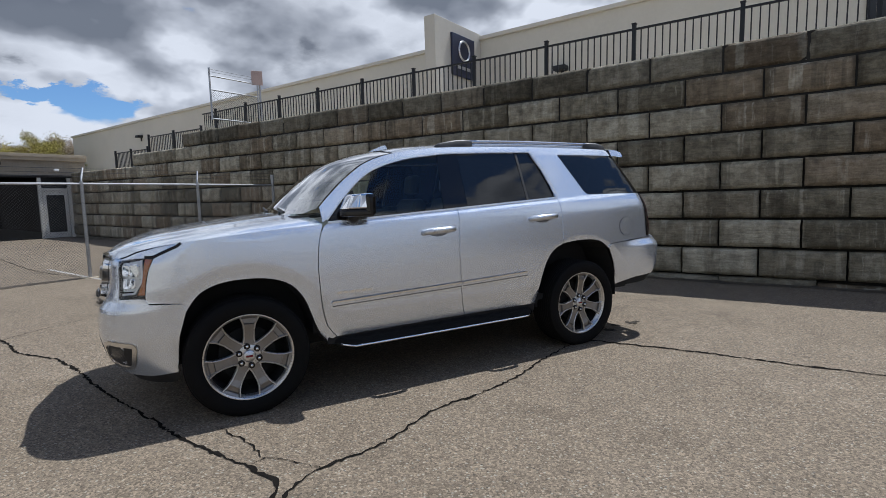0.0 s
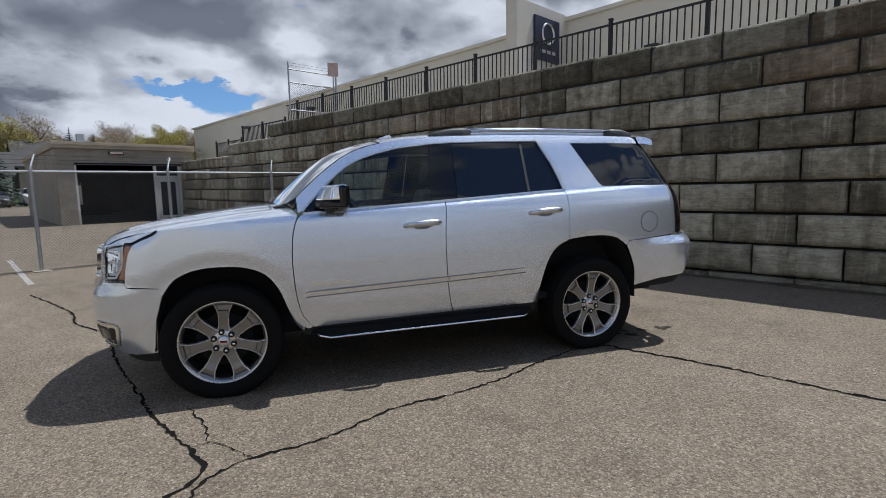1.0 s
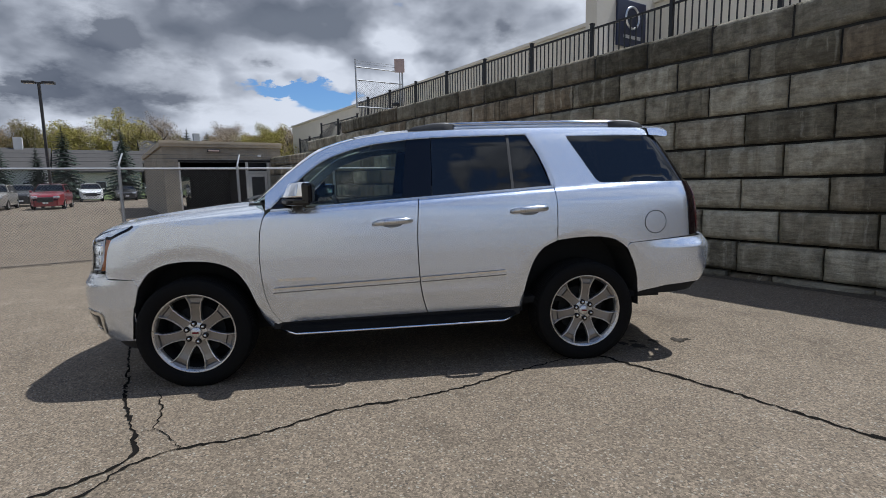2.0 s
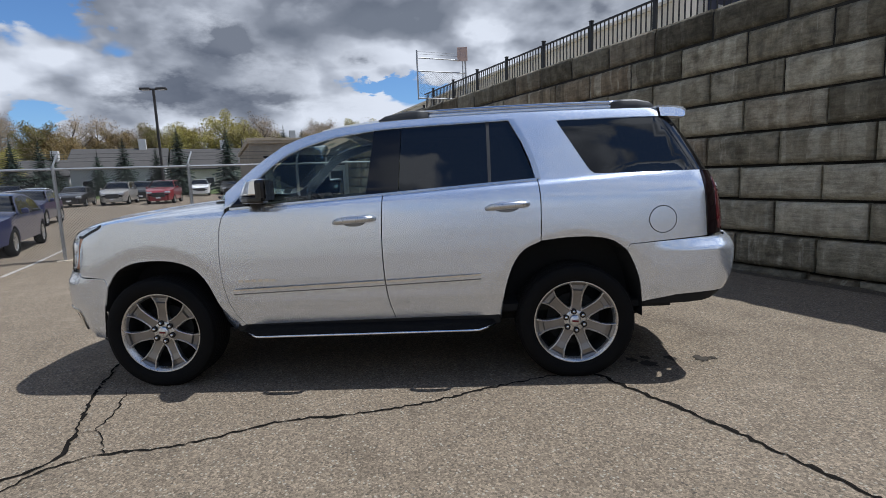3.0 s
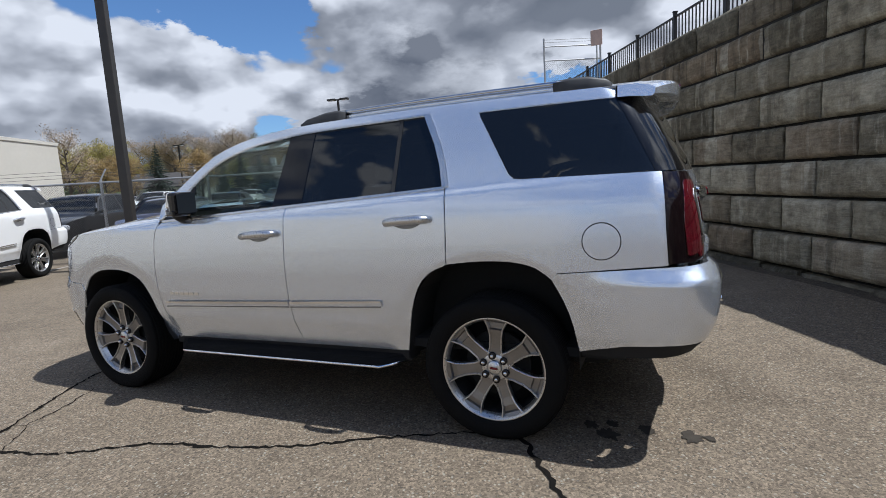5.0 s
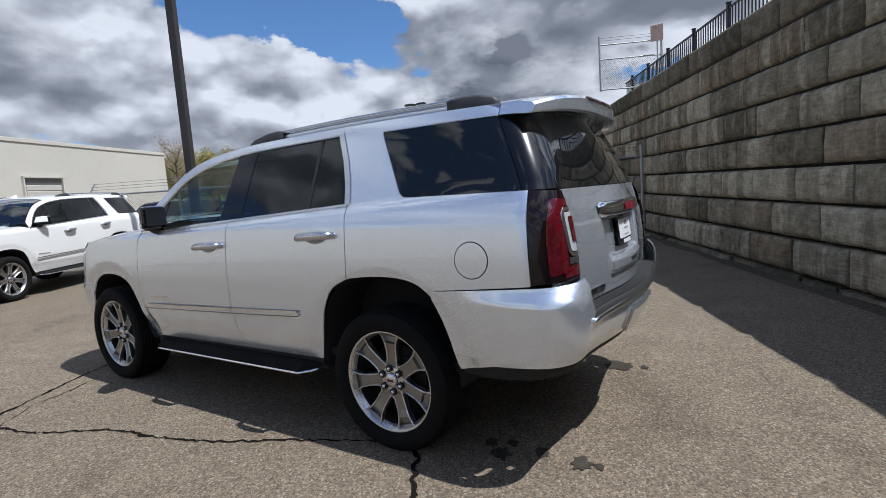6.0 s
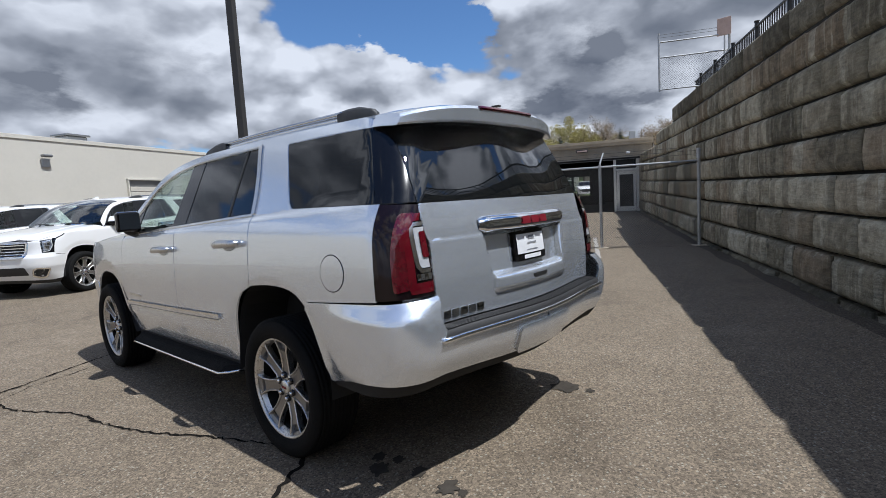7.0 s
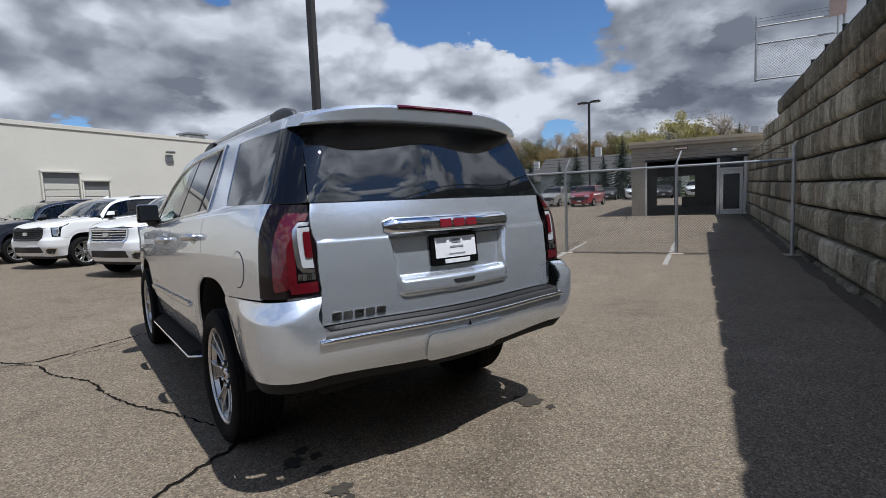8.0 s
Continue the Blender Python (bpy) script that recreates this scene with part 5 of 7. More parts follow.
def build_suv(label, body, grille="bars", full=True):
    car = thing("sport_utility_vehicle", label, "car")
    dot = {}

    def put(name, outline, fmap, material, label="", both=True, parent=None, **kw):
        a = part(name, sheet(name, outline, fmap, material, **kw), None, parent or car, label)
        if both:
            b = part(name, sheet(name, outline, mirror_y(fmap), material, **kw), None, parent or car, label)
            return a, b
        return a, None

    # painted side panels
    fender = dense(F_GAP, 0.05) + dense([(0.935, 1.235), (0.93, SHOULDER(0.93))], 0.1)[1:] + [(x, SHOULDER(x)) for x in (1.1, 1.3, 1.5, 1.7, 1.82)]
    fender += dense([(1.838, 1.160), (1.92, 1.125), (1.98, 1.092), (2.01, 1.03), (2.027, 0.97), (2.043, 0.86), (2.040, 0.818)], 0.04) + [(1.95, 0.815), (1.842, 0.80)]
    fender += dense([p for p in F_ARCH if p[1] < 0.80 and p[0] > 1.8][:1] + [(1.825, 0.745)], 0.05)[1:] + dense(F_ARCH[:10], 0.04)[::-1][1:]
    put("fender", fender, skin, body, step=0.028)
    fd = nudged(dense(F_GAP, 0.05), -0.007)[:-1] + [(0.925, 1.225), (0.90, belt(0.9) - 0.012)]
    fd += [(x, belt(x) - 0.012) for x in (0.6, 0.3, 0.0)] + nudged(dense(M_GAP, 0.05), 0.004)[::-1] + [(0.2, 0.432), (0.6, 0.428)]
    doors = put("front_door", fd, skin, body, step=0.035, stepv=0.018)
    rd = nudged(dense(M_GAP, 0.05), -0.004) + [(x, belt(x) - 0.012) for x in (-0.5, -0.9)] + nudged(dense(R_GAP, 0.05), 0.005)[::-1]
    rd += dense(R_ARCH[:6], 0.04)[::-1][1:] + [(-0.6, 0.437)]
    rdoors = put("rear_door", rd, skin, body, step=0.035, stepv=0.018)
    qp = nudged(dense(R_GAP, 0.05), -0.003) + [(-1.17, 1.60), (-1.085, 1.792), (-1.085, ROOF_EDGE(-1.085))]
    qp += [(x, ROOF_EDGE(x)) for x in (-1.4, -1.8, -2.125)] + [(-2.115, 1.768), (-1.8, 1.774)]
    qp += [(-1.40, 1.772), (-1.410, 1.745), (-1.59, 1.420), (-1.622, 1.392), (-1.66, 1.388)]
    qp += [(-2.330, 1.384), (-2.336, 1.30), (-2.342, 1.1), (-2.350, 0.948), (-2.1, 0.930), (-1.838, 0.912)] + dense(R_ARCH[5:10], 0.04)[::-1]
    put("quarter_panel", qp, skin, body, step=0.03, stepv=0.018)
    rail = dense(DLO_TOP, 0.06) + [(x, ROOF_EDGE(x)) for x in (-1.085, -0.7, -0.31, -0.1, 0.12, 0.25, 0.35, 0.45, 0.55, 0.65, 0.75, 0.85, 0.93)] + [(0.925, 1.262)]
    put("roof_side", rail, skin, body, step=0.05)
    put("roof", [(0.27, 1), (0.30, 0.6), (0.335, 0), (0.30, -0.6), (0.27, -1), (-2.13, -1), (-2.16, 0), (-2.13, 1)], roof_skin, body, both=False, step=0.12, stepv=0.10)
    hood = [(0.93, 1.0), (1.82, 1.0), (2.00, 1.0), (2.12, 1.0), (2.19, 1.0), (2.225, 0.95), (2.262, 0.6), (2.275, 0.3), (2.28, 0)]
    hood += [(x, -s) for x, s in hood[-2::-1]] + [(1.02, -0.7), (1.08, 0), (1.02, 0.7)]
    put("hood", hood, hood_skin, body, both=False, step=0.07, stepv=0.06)
    cap = [(1.838, 1.172), (1.93, 1.132), (1.99, 1.100), (2.10, 1.098), (2.235, 1.083), (2.225, 1.090), (2.17, 1.103), (2.09, 1.130), (1.95, 1.160), (1.845, 1.178)]
    put("nose_panel", cap, skin, body, step=0.05, lift=-0.002)
    strip = [(2.225, 1.092), (front_u(0.62, 1.072), 1.072), (front_u(0.0, 1.072), 1.072), (front_u(0.0, 1.048), 1.048), (front_u(0.585, 1.048), 1.048), (front_u(0.575, 0.84), 0.84), (2.236, 0.835)]
    put("nose_panel", strip, skin, body, step=0.05, lift=-0.002)
    part("tail_backing", sheet("tail_backing", [ru(0.90, 1.36), ru(-0.80, 1.36), ru(-0.80, 0.80), ru(0.90, 0.80)], wrap, body, 0.08, 0.0, -0.055), None, car)
    part("tail_backing", sheet("tail_backing", [ru(0.90, 1.36), ru(0.70, 1.36), ru(0.70, 0.80), ru(0.90, 0.80)], mirror_y(wrap), body, 0.08, 0.0, -0.050), None, car)
    # bumpers, each half
    fb = dense([(1.842, 0.795), (1.95, 0.806), (2.03, 0.812), (2.048, 0.846), (2.14, 0.848), (2.238, 0.846)], 0.04) + [(front_u(0.62, 0.838), 0.838), *[(front_u(-0.004, z), z) for z in (0.83, 0.78, 0.73, 0.68, 0.63, 0.58, 0.53, 0.48, 0.44, 0.40, 0.36)], (front_u(0.5, 0.35), 0.35)]
    fb += [(2.05, 0.335), (1.897, 0.35), (1.873, 0.59), (1.826, 0.745)]
    put("front_bumper", fb, bumper_skin, body, step=0.035)
    rb = dense(R_ARCH[9:], 0.04) + [(-2.15, 0.555), (-2.35, 0.575)] + [bu(0.75, 0.583), bu(0.35, 0.562), bu(0.0, 0.556), bu(0.0, 0.742), bu(0.45, 0.742), bu(0.790, 0.748), bu(0.775, 0.80), bu(0.772, 0.958)]
    rb += [(-2.40, 0.944), (-2.1, 0.926), (-1.838, 0.908)]
    put("rear_bumper", rb, bumper_skin, body, step=0.035)
    low = [(-1.93, 0.50), (-1.945, 0.475), (-2.2, 0.49), bu(0.8, 0.525), bu(0.0, 0.50), bu(0.0, 0.552), bu(0.35, 0.558), bu(0.75, 0.579), (-2.35, 0.571), (-2.15, 0.551)]
    put("valance", low, lambda u, z: bumper_skin(u, z)[:1] + (bumper_skin(u, z)[1] * 0.985, z), M_DARK, step=0.08)
    put("step_pad", [bu(0.782, 0.80), bu(0.0, 0.80), bu(0.0, 0.768), bu(0.782, 0.772)], lambda u, z: (wrap(u, z)[0] - 0.052, wrap(u, z)[1], z), M_BLACK, step=0.08)
    part("chrome_strip", tube([(lambda p: (p[0] - 0.004, p[1], 0.756 + 0.001 * abs(p[1])))(bumper_skin(bu(0.81 - k * 0.0675, 0.758)[0], 0.758)) for k in range(25)], 0.013, 10), M_CHROME, car, "chrome strip", True)
    put("tow_cover", rounded([bu(0.26, 0.705), bu(-0.24, 0.705), bu(-0.22, 0.560), bu(0.24, 0.560)], 0.03), bumper_skin, body, both=False, step=0.06, lift=0.018, thick=0.03)
    # the step on top of the rear bumper
    bm = bmesh.new()
    rows = []
    for k in range(25):
        y = 0.782 - k * 1.564 / 24
        a = wrap(rear_u(y, 0.80), 0.80)
        b = bumper_skin(bu(y, 0.79)[0], 0.79)
        rows.append([bm.verts.new((a[0] + 0.03, y, 0.806)), bm.verts.new(((a[0] + b[0]) / 2, y, 0.804)), bm.verts.new((b[0] + 0.004, y, 0.795)), bm.verts.new((b[0] - 0.002, y, 0.765))])
    for p, q in zip(rows, rows[1:]):
        for i in range(3):
            bm.faces.new((p[i], p[i + 1], q[i + 1], q[i]))
    bmesh.ops.recalc_face_normals(bm, faces=bm.faces)
    part("bumper_step", bm, M_BLACK, car, "ribbed black step pad", True)
    bm = bmesh.new()
    for k in range(5):
        pts = []
        for j in range(21):
            y = 0.755 - j * 1.51 / 20
            a = wrap(rear_u(y, 0.80), 0.80)[0]
            pts.append((a - 0.018 - k * 0.012, y, 0.808 - k * 0.0012))
        add_tube(bm, pts, 0.0035, 5)
    part("step_rib", bm, M_BLACK, car, smooth=True)
    # tailgate
    tg = [ru(0.758, 1.378), ru(0.758, 1.2), ru(0.758, 1.0), ru(0.762, 0.815), ru(-0.762, 0.815), ru(-0.758, 1.0), ru(-0.758, 1.2), ru(-0.758, 1.378)]
    gate = put("tailgate", tg, gate_skin, body, both=False, step=0.025, stepv=0.016)[0]
    bm = bmesh.new()
    rows = []
    for k in range(21):
        y = 0.42 - k * 0.042
        end = ease(0.425 - abs(y), 0.0, 0.05)
        x = wrap(rear_u(y, 1.25), 1.25)[0]
        prof = [(0.010, 1.292), (-0.012, 1.288), (-0.030, 1.272), (-0.036, 1.250), (-0.034, 1.228), (-0.022, 1.212), (0.010, 1.205)]
        rows.append([bm.verts.new((x + dx * (0.3 + 0.7 * end), y, 1.25 + (z - 1.25) * (0.6 + 0.4 * end))) for dx, z in prof])
    for p, q in zip(rows, rows[1:]):
        for i in range(len(p) - 1):
            bm.faces.new((p[i], p[i + 1], q[i + 1], q[i]))
    bmesh.ops.recalc_face_normals(bm, faces=bm.faces)
    bar = part("grip_bar", bm, M_CHROME, gate, "bright chrome grip bar", True)
    for k, y in enumerate((0.085, 0.0, -0.085)):
        part("badge", sheet("badge", rounded([ru(y + 0.034, 1.264), ru(y - 0.034, 1.264), ru(y - 0.034, 1.226), ru(y + 0.034, 1.226)], 0.008), wrap, M_REDMARK, 0.05, 0.012, 0.040), None, bar, "red emblem block")
    pl = part("number_plate", sheet("number_plate", rounded([ru(0.158, 1.194), ru(-0.158, 1.194), ru(-0.158, 1.028), ru(0.158, 1.028)], 0.012), wrap, M_GLOSSBLACK, 0.08, 0.02, -0.018), None, gate, "white dealer card in a black plate frame")
    part("card", sheet("card", [ru(0.138, 1.176), ru(-0.138, 1.176), ru(-0.138, 1.068), ru(0.138, 1.068)], wrap, M_PLATE, 0.08, 0.0, -0.012), None, pl)
    for y0, y1, z0, z1, mt in ((0.03, -0.03, 1.144, 1.164, M_GREYMARK), (0.045, -0.045, 1.119, 1.128, M_GREYMARK), (0.055, -0.055, 1.084, 1.089, M_GREYMARK), (0.085, -0.085, 1.038, 1.060, M_PLATE)):
        part("print", sheet("print", [ru(y0, z1), ru(y1, z1), ru(y1, z0), ru(y0, z0)], wrap, mt, 0.08, 0.0, -0.0095), None, pl)
    part("release", sheet("release", rounded([ru(0.06, 0.955), ru(-0.09, 0.955), ru(-0.075, 0.935), ru(0.045, 0.935)], 0.006), gate_skin, M_BLACK, 0.05, 0.01, 0.003), None, gate)
    for k in range(5):
        y = 0.715 - k * 0.056
        part("letter_bar", sheet("letter_bar", rounded([ru(y, 0.868), ru(y - 0.044, 0.868), ru(y - 0.044, 0.832), ru(y, 0.832)], 0.006), gate_skin, M_CHROME if k % 2 == 0 else M_BRUSHED, 0.05, 0.006, 0.006), None, gate)
    # glass
    dl = dense(DLO_TOP, 0.05)
    front_top = [p for p in dl if p[0] > -0.115]
    fw = [(0.80, belt(0.80) + 0.008)] + [p for p in nudged(front_top, 0.0, -0.012) if p[0] < 0.83] + [(-0.118, 1.748), (-0.062, belt(-0.06) + 0.008)]
    put("front_window", fw, skin, M_GLASS, thick=0.004, lift=-0.010, step=0.10)
    put("b_pillar", [(-0.060, belt(-0.06) + 0.004), (-0.114, 1.760), (-0.305, 1.770), (-0.282, belt(-0.28) + 0.004)], skin, M_GLOSSBLACK, "gloss black door pillar", lift=-0.006, thick=0.01)
    put("rear_window", [(-0.288, belt(-0.28) + 0.006), (-0.310, 1.770), (-0.91, 1.784), (-0.905, belt(-0.9) + 0.006)], skin, M_PRIVACY, "dark privacy glass", lift=-0.009, thick=0.004, step=0.10)
    put("window_bar", [(-0.903, belt(-0.9) + 0.004), (-0.908, 1.786), (-0.930, 1.786), (-0.925, belt(-0.92) + 0.004)], skin, M_BLACK, lift=-0.005, thick=0.01)
    put("vent_window", [(-0.925, belt(-0.92) + 0.006), (-0.930, 1.785), (-1.075, 1.788), (-1.155, 1.58), (-1.222, belt(-1.22) + 0.006)], skin, M_PRIVACY, "dark privacy glass", lift=-0.009, thick=0.004, step=0.10)
    qg = [(-1.404, 1.769), (-1.415, 1.743), (-1.594, 1.424), (-1.626, 1.397), (-1.66, 1.392), (-2.300, 1.389), (-2.20, 1.60), (-2.118, 1.768)]
    put("quarter_window", qg, skin, M_PRIVACY, "dark privacy glass", lift=-0.004, thick=0.006, step=0.08)
    dp = [(-2.121, 1.772), (-2.204, 1.60), (-2.303, 1.389), ru(0.768, 1.386), ru(0.730, 1.60), ru(0.695, 1.772)]
    put("rear_pillar", dp, skin, M_GLOSSBLACK, "gloss black rear pillar", lift=-0.003, thick=0.01, step=0.05)
    put("rear_glass", [ru(0.762, 1.384), ru(0.724, 1.60), ru(0.685, 1.835), ru(-0.685, 1.835), ru(-0.724, 1.60), ru(-0.762, 1.384)], skin, M_REARGLASS, "dark rear window", both=False, lift=-0.004, thick=0.006, step=0.08)
    put("windshield", [(-0.975, 0.10), (-0.85, 0.03), (-0.5, -0.02), (0, -0.03), (0.5, -0.02), (0.85, 0.03), (0.975, 0.10), (0.97, 0.5), (0.955, 0.985), (0, 0.99), (-0.955, 0.985), (-0.97, 0.5)], shield_skin, M_SHIELD, both=False, step=0.12, thick=0.005, centre=(-0.4, 0, 1.0))
    put("sail_panel", [(0.885, 1.272), (0.79, 1.375), (0.66, 1.49), (0.64, belt(0.64) + 0.006), (0.86, belt(0.86) + 0.004)], skin, M_GLOSSBLACK, lift=-0.006, thick=0.008)
    # bright trim round the side windows
    put("belt_trim", ribbon_outline([(x, belt(x) - 0.003) for x in (0.89, 0.6, 0.3, 0.0, -0.3, -0.6, -0.9, -1.235)], 0.013), skin, M_BRIGHT, "chrome window trim", lift=0.006, thick=0.014)
    put("window_trim", ribbon_outline([(-1.242, belt(-1.235)), (-1.212, 1.50), (-1.165, 1.63), (-1.085, 1.790)], 0.036), skin, M_BRIGHT, lift=0.009, thick=0.012)
    put("window_trim", ribbon_outline(dense([(0.895, 1.272)] + DLO_TOP[1:], 0.06), 0.009), skin, M_BRIGHT, lift=0.005, thick=0.012)
    put("gap_shadow", ribbon_outline(dense(M_GAP, 0.05), 0.03), skin, M_DARK, lift=-0.012, thick=0.0)
    # door mouldings, handles, badge, fuel door
    put("side_moulding", rounded([(0.90, 0.662), (0.905, 0.694), (-0.165, 0.722), (-0.168, 0.690)], 0.01), skin, body, lift=0.014, thick=0.016)
    put("side_moulding", rounded([(-0.180, 0.690), (-0.178, 0.722), (-0.83, 0.743), (-0.835, 0.712)], 0.01), skin, body, lift=0.014, thick=0.016)
    put("moulding_chrome", ribbon_outline([(0.90, 0.692), (-0.165, 0.720)], 0.011), skin, M_BRIGHT, lift=0.0175, thick=0.006)
    # grey ribbon paints the shadow line under the door moulding
    put("moulding_gap", ribbon_outline([(0.90, 0.6635), (-0.165, 0.6915)], 0.007), skin, M_GREYP, lift=0.0155, thick=0.004)
    put("moulding_chrome", ribbon_outline([(-0.178, 0.720), (-0.83, 0.741)], 0.011), skin, M_BRIGHT, lift=0.0175, thick=0.006)
    # same painted shadow line on the rear door
    put("moulding_gap", ribbon_outline([(-0.180, 0.6915), (-0.83, 0.7125)], 0.007), skin, M_GREYP, lift=0.0155, thick=0.004)
    for k in range(6):
        x = 0.86 - k * 0.046
        put("letter_bar", rounded([(x, 0.745), (x, 0.765), (x - 0.034, 0.766), (x - 0.034, 0.746)], 0.004), skin, M_BRIGHT, lift=0.004, thick=0.004)
    put("fuel_ring", rounded([(-2.055 + 0.092 * math.cos(k * math.tau / 32), 1.068 + 0.092 * math.sin(k * math.tau / 32)) for k in range(32)], 0.0), skin, M_DARK, lift=0.0012, thick=0.0)
    put("fuel_door", [(-2.055 + 0.087 * math.cos(k * math.tau / 32), 1.068 + 0.087 * math.sin(k * math.tau / 32)) for k in range(32)], skin, body, lift=0.0028, thick=0.002)
    for sg in (1, -1):
        for x0, z, dr in ((0.025, 1.145, doors), (-1.02, 1.198, rdoors)):
            dd = dr[0] if sg > 0 else dr[1]
            y = side_w(x0, z)
            h = part("handle", tube([(x0 + 0.135, sg * (y - 0.004), z - 0.012), (x0 + 0.11, sg * (y + 0.036), z - 0.003), (x0 + 0.05, sg * (y + 0.046), z + 0.004), (x0 - 0.08, sg * (y + 0.044), z + 0.010), (x0 - 0.125, sg * (y + 0.034), z + 0.009), (x0 - 0.145, sg * (y - 0.004), z + 0.006)], [0.016, 0.022, 0.025, 0.025, 0.022, 0.016], 10), M_BRUSHED, dd, "chrome door handle", True)
            put_cup = sheet("handle_cup", [(x0 + 0.085 * math.cos(k * math.tau / 20), z - 0.008 + 0.034 * math.sin(k * math.tau / 20)) for k in range(20)], skin if sg > 0 else mirror_y(skin), M_GREYP, 0.06, 0.0, 0.002)
            part("handle_cup", put_cup, None, dd)
    # lamps
    hl = [(2.233, 1.082), (2.10, 1.097), (2.03, 1.102), (1.984, 1.092), (2.012, 1.03), (2.030, 0.97), (2.046, 0.855), (2.14, 0.850), (2.234, 0.850)]
    for lamp, sgn in zip(put("headlight", hl, skin, M_GLOSSBLACK, "clear headlight with an amber edge", lift=-0.022, thick=0.03, step=0.05), (1, -1)):
        fm = skin if sgn > 0 else mirror_y(skin)
        bowl = rounded([(2.212, 1.070), (2.072, 1.088), (2.070, 0.96), (2.125, 0.895), (2.212, 0.892)], 0.012)
        part("reflector", sheet("reflector", bowl, fm, M_BRUSHED, 0.05, 0.006, -0.016), None, lamp, "bright reflector bowl")
        for u0, u1, z0, z1 in ((2.203, 2.150, 0.990, 1.062), (2.142, 2.088, 0.985, 1.068), (2.203, 2.115, 0.912, 0.972)):
            part("projector", sheet("projector", rounded([(u0, z1), (u1, z1), (u1, z0), (u0, z0)], 0.018), fm, M_CHROME, 0.05, 0.02, -0.006), None, lamp)
        part("light_strip", sheet("light_strip", ribbon_outline([(2.062, 1.090), (2.060, 0.965), (2.118, 0.882), (2.21, 0.876)], 0.012), fm, M_WHITEPL, 0.05, 0.004, -0.008), None, lamp)
        part("amber_strip", sheet("amber_strip", [(2.036, 1.094), (1.994, 1.088), (2.022, 1.02), (2.040, 0.96), (2.052, 0.872), (2.095, 0.872), (2.062, 0.95), (2.046, 1.03)], fm, M_AMBER, 0.05, 0.004, -0.006), None, lamp)
        part("frame", sheet("frame", ribbon_outline([(2.230, 1.080), (2.230, 0.856), (2.14, 0.856), (2.048, 0.860)], 0.016), fm, M_GLOSSBLACK, 0.05, 0.012, -0.002), None, lamp)
        part("lens", sheet("lens", hl, fm, M_LENS, 0.06, 0.0, 0.0), None, lamp)
    put("lamp_line", ribbon_outline(dense([(2.036, 1.103), (1.985, 1.100), (1.92, 1.130), (1.85, 1.158), (1.822, 1.180)], 0.04), 0.017), skin, M_GLOSSBLACK, lift=0.003, thick=0.008)
    tl = [(-2.334, 1.378), ru(0.772, 1.371), ru(0.768, 1.2), ru(0.766, 0.962), (-2.355, 0.955), (-2.346, 1.15)]
    for lamp, sgn in zip(put("tail_light", tl, skin, M_SMOKE, "red and clear tail light in a dark housing", lift=0.006, thick=0.03, step=0.04), (1, -1)):
        fm = skin if sgn > 0 else mirror_y(skin)
        part("side_lens", sheet("side_lens", rounded([(-2.435, 1.335), (-2.510, 1.335), (-2.516, 1.15), (-2.520, 1.0), (-2.440, 0.985), (-2.425, 1.15)], 0.02), fm, M_DEEPRED, 0.04, 0.004, 0.009), None, lamp)
        red = dense([ru(0.788, 1.316), ru(0.845, 1.313), ru(0.876, 1.28), ru(0.880, 1.15), ru(0.880, 0.995)], 0.03)
        part("red_band", sheet("red_band", ribbon_outline(red, 0.034), fm, M_REDLENS, 0.03, 0.004, 0.009), None, lamp)
        part("red_band", sheet("red_band", [ru(0.774, 1.026), ru(0.895, 1.024), ru(0.892, 0.976), ru(0.774, 0.978)], fm, M_REDLENS, 0.04, 0.004, 0.0095), None, lamp)
        frame_ = dense([ru(0.786, 1.284), ru(0.832, 1.283), ru(0.849, 1.262), ru(0.849, 1.10), ru(0.834, 1.078), ru(0.786, 1.074)], 0.03)
        part("clear_frame", sheet("clear_frame", ribbon_outline(frame_, 0.018), fm, M_BRIGHT, 0.03, 0.005, 0.012), None, lamp, "clear inner frame")
        part("reflector", sheet("reflector", [ru(0.786, 1.270), ru(0.838, 1.268), ru(0.838, 1.09), ru(0.786, 1.088)], fm, M_LAMPW, 0.04, 0.004, 0.011), None, lamp)
        part("inner_red", sheet("inner_red", rounded([ru(0.788, 1.250), ru(0.818, 1.250), ru(0.820, 1.135), ru(0.788, 1.135)], 0.008), fm, M_REDLENS, 0.04, 0.004, 0.016), None, lamp)
        for k in range(4):
            y = 0.786 + k * 0.019
            part("reverse_lamp", sheet("reverse_lamp", rounded([ru(y, 1.064), ru(y + 0.016, 1.064), ru(y + 0.016, 1.036), ru(y, 1.036)], 0.003), fm, M_CHROME if k % 2 else M_BRUSHED, 0.04, 0.006, 0.014), None, lamp)
    # grille and lower intake
    gr = rounded([(front_u(0.60, 1.052), 1.052), (front_u(-0.60, 1.052), 1.052), (front_u(-0.58, 0.845), 0.845), (front_u(-0.52, 0.78), 0.78), (front_u(0.52, 0.78), 0.78), (front_u(0.58, 0.845), 0.845)], 0.03)
    grill = put("grille", gr, skin, M_DARK, "chrome-framed grille", both=False, lift=0.012, thick=0.03, step=0.1)[0]
    for seg in halves(gr):
        part("frame", sheet("frame", ribbon_outline(seg, 0.032), skin, M_CHROME, 0.08, 0.03, 0.03), None, grill)
    for k in range(4):
        z = 0.840 + k * 0.056
        part("slat", sheet("slat", ribbon_outline([(front_u(0.54 - i * 0.108, z), z) for i in range(11)], 0.016), skin, M_CHROME, 0.08, 0.02, 0.026), None, grill)
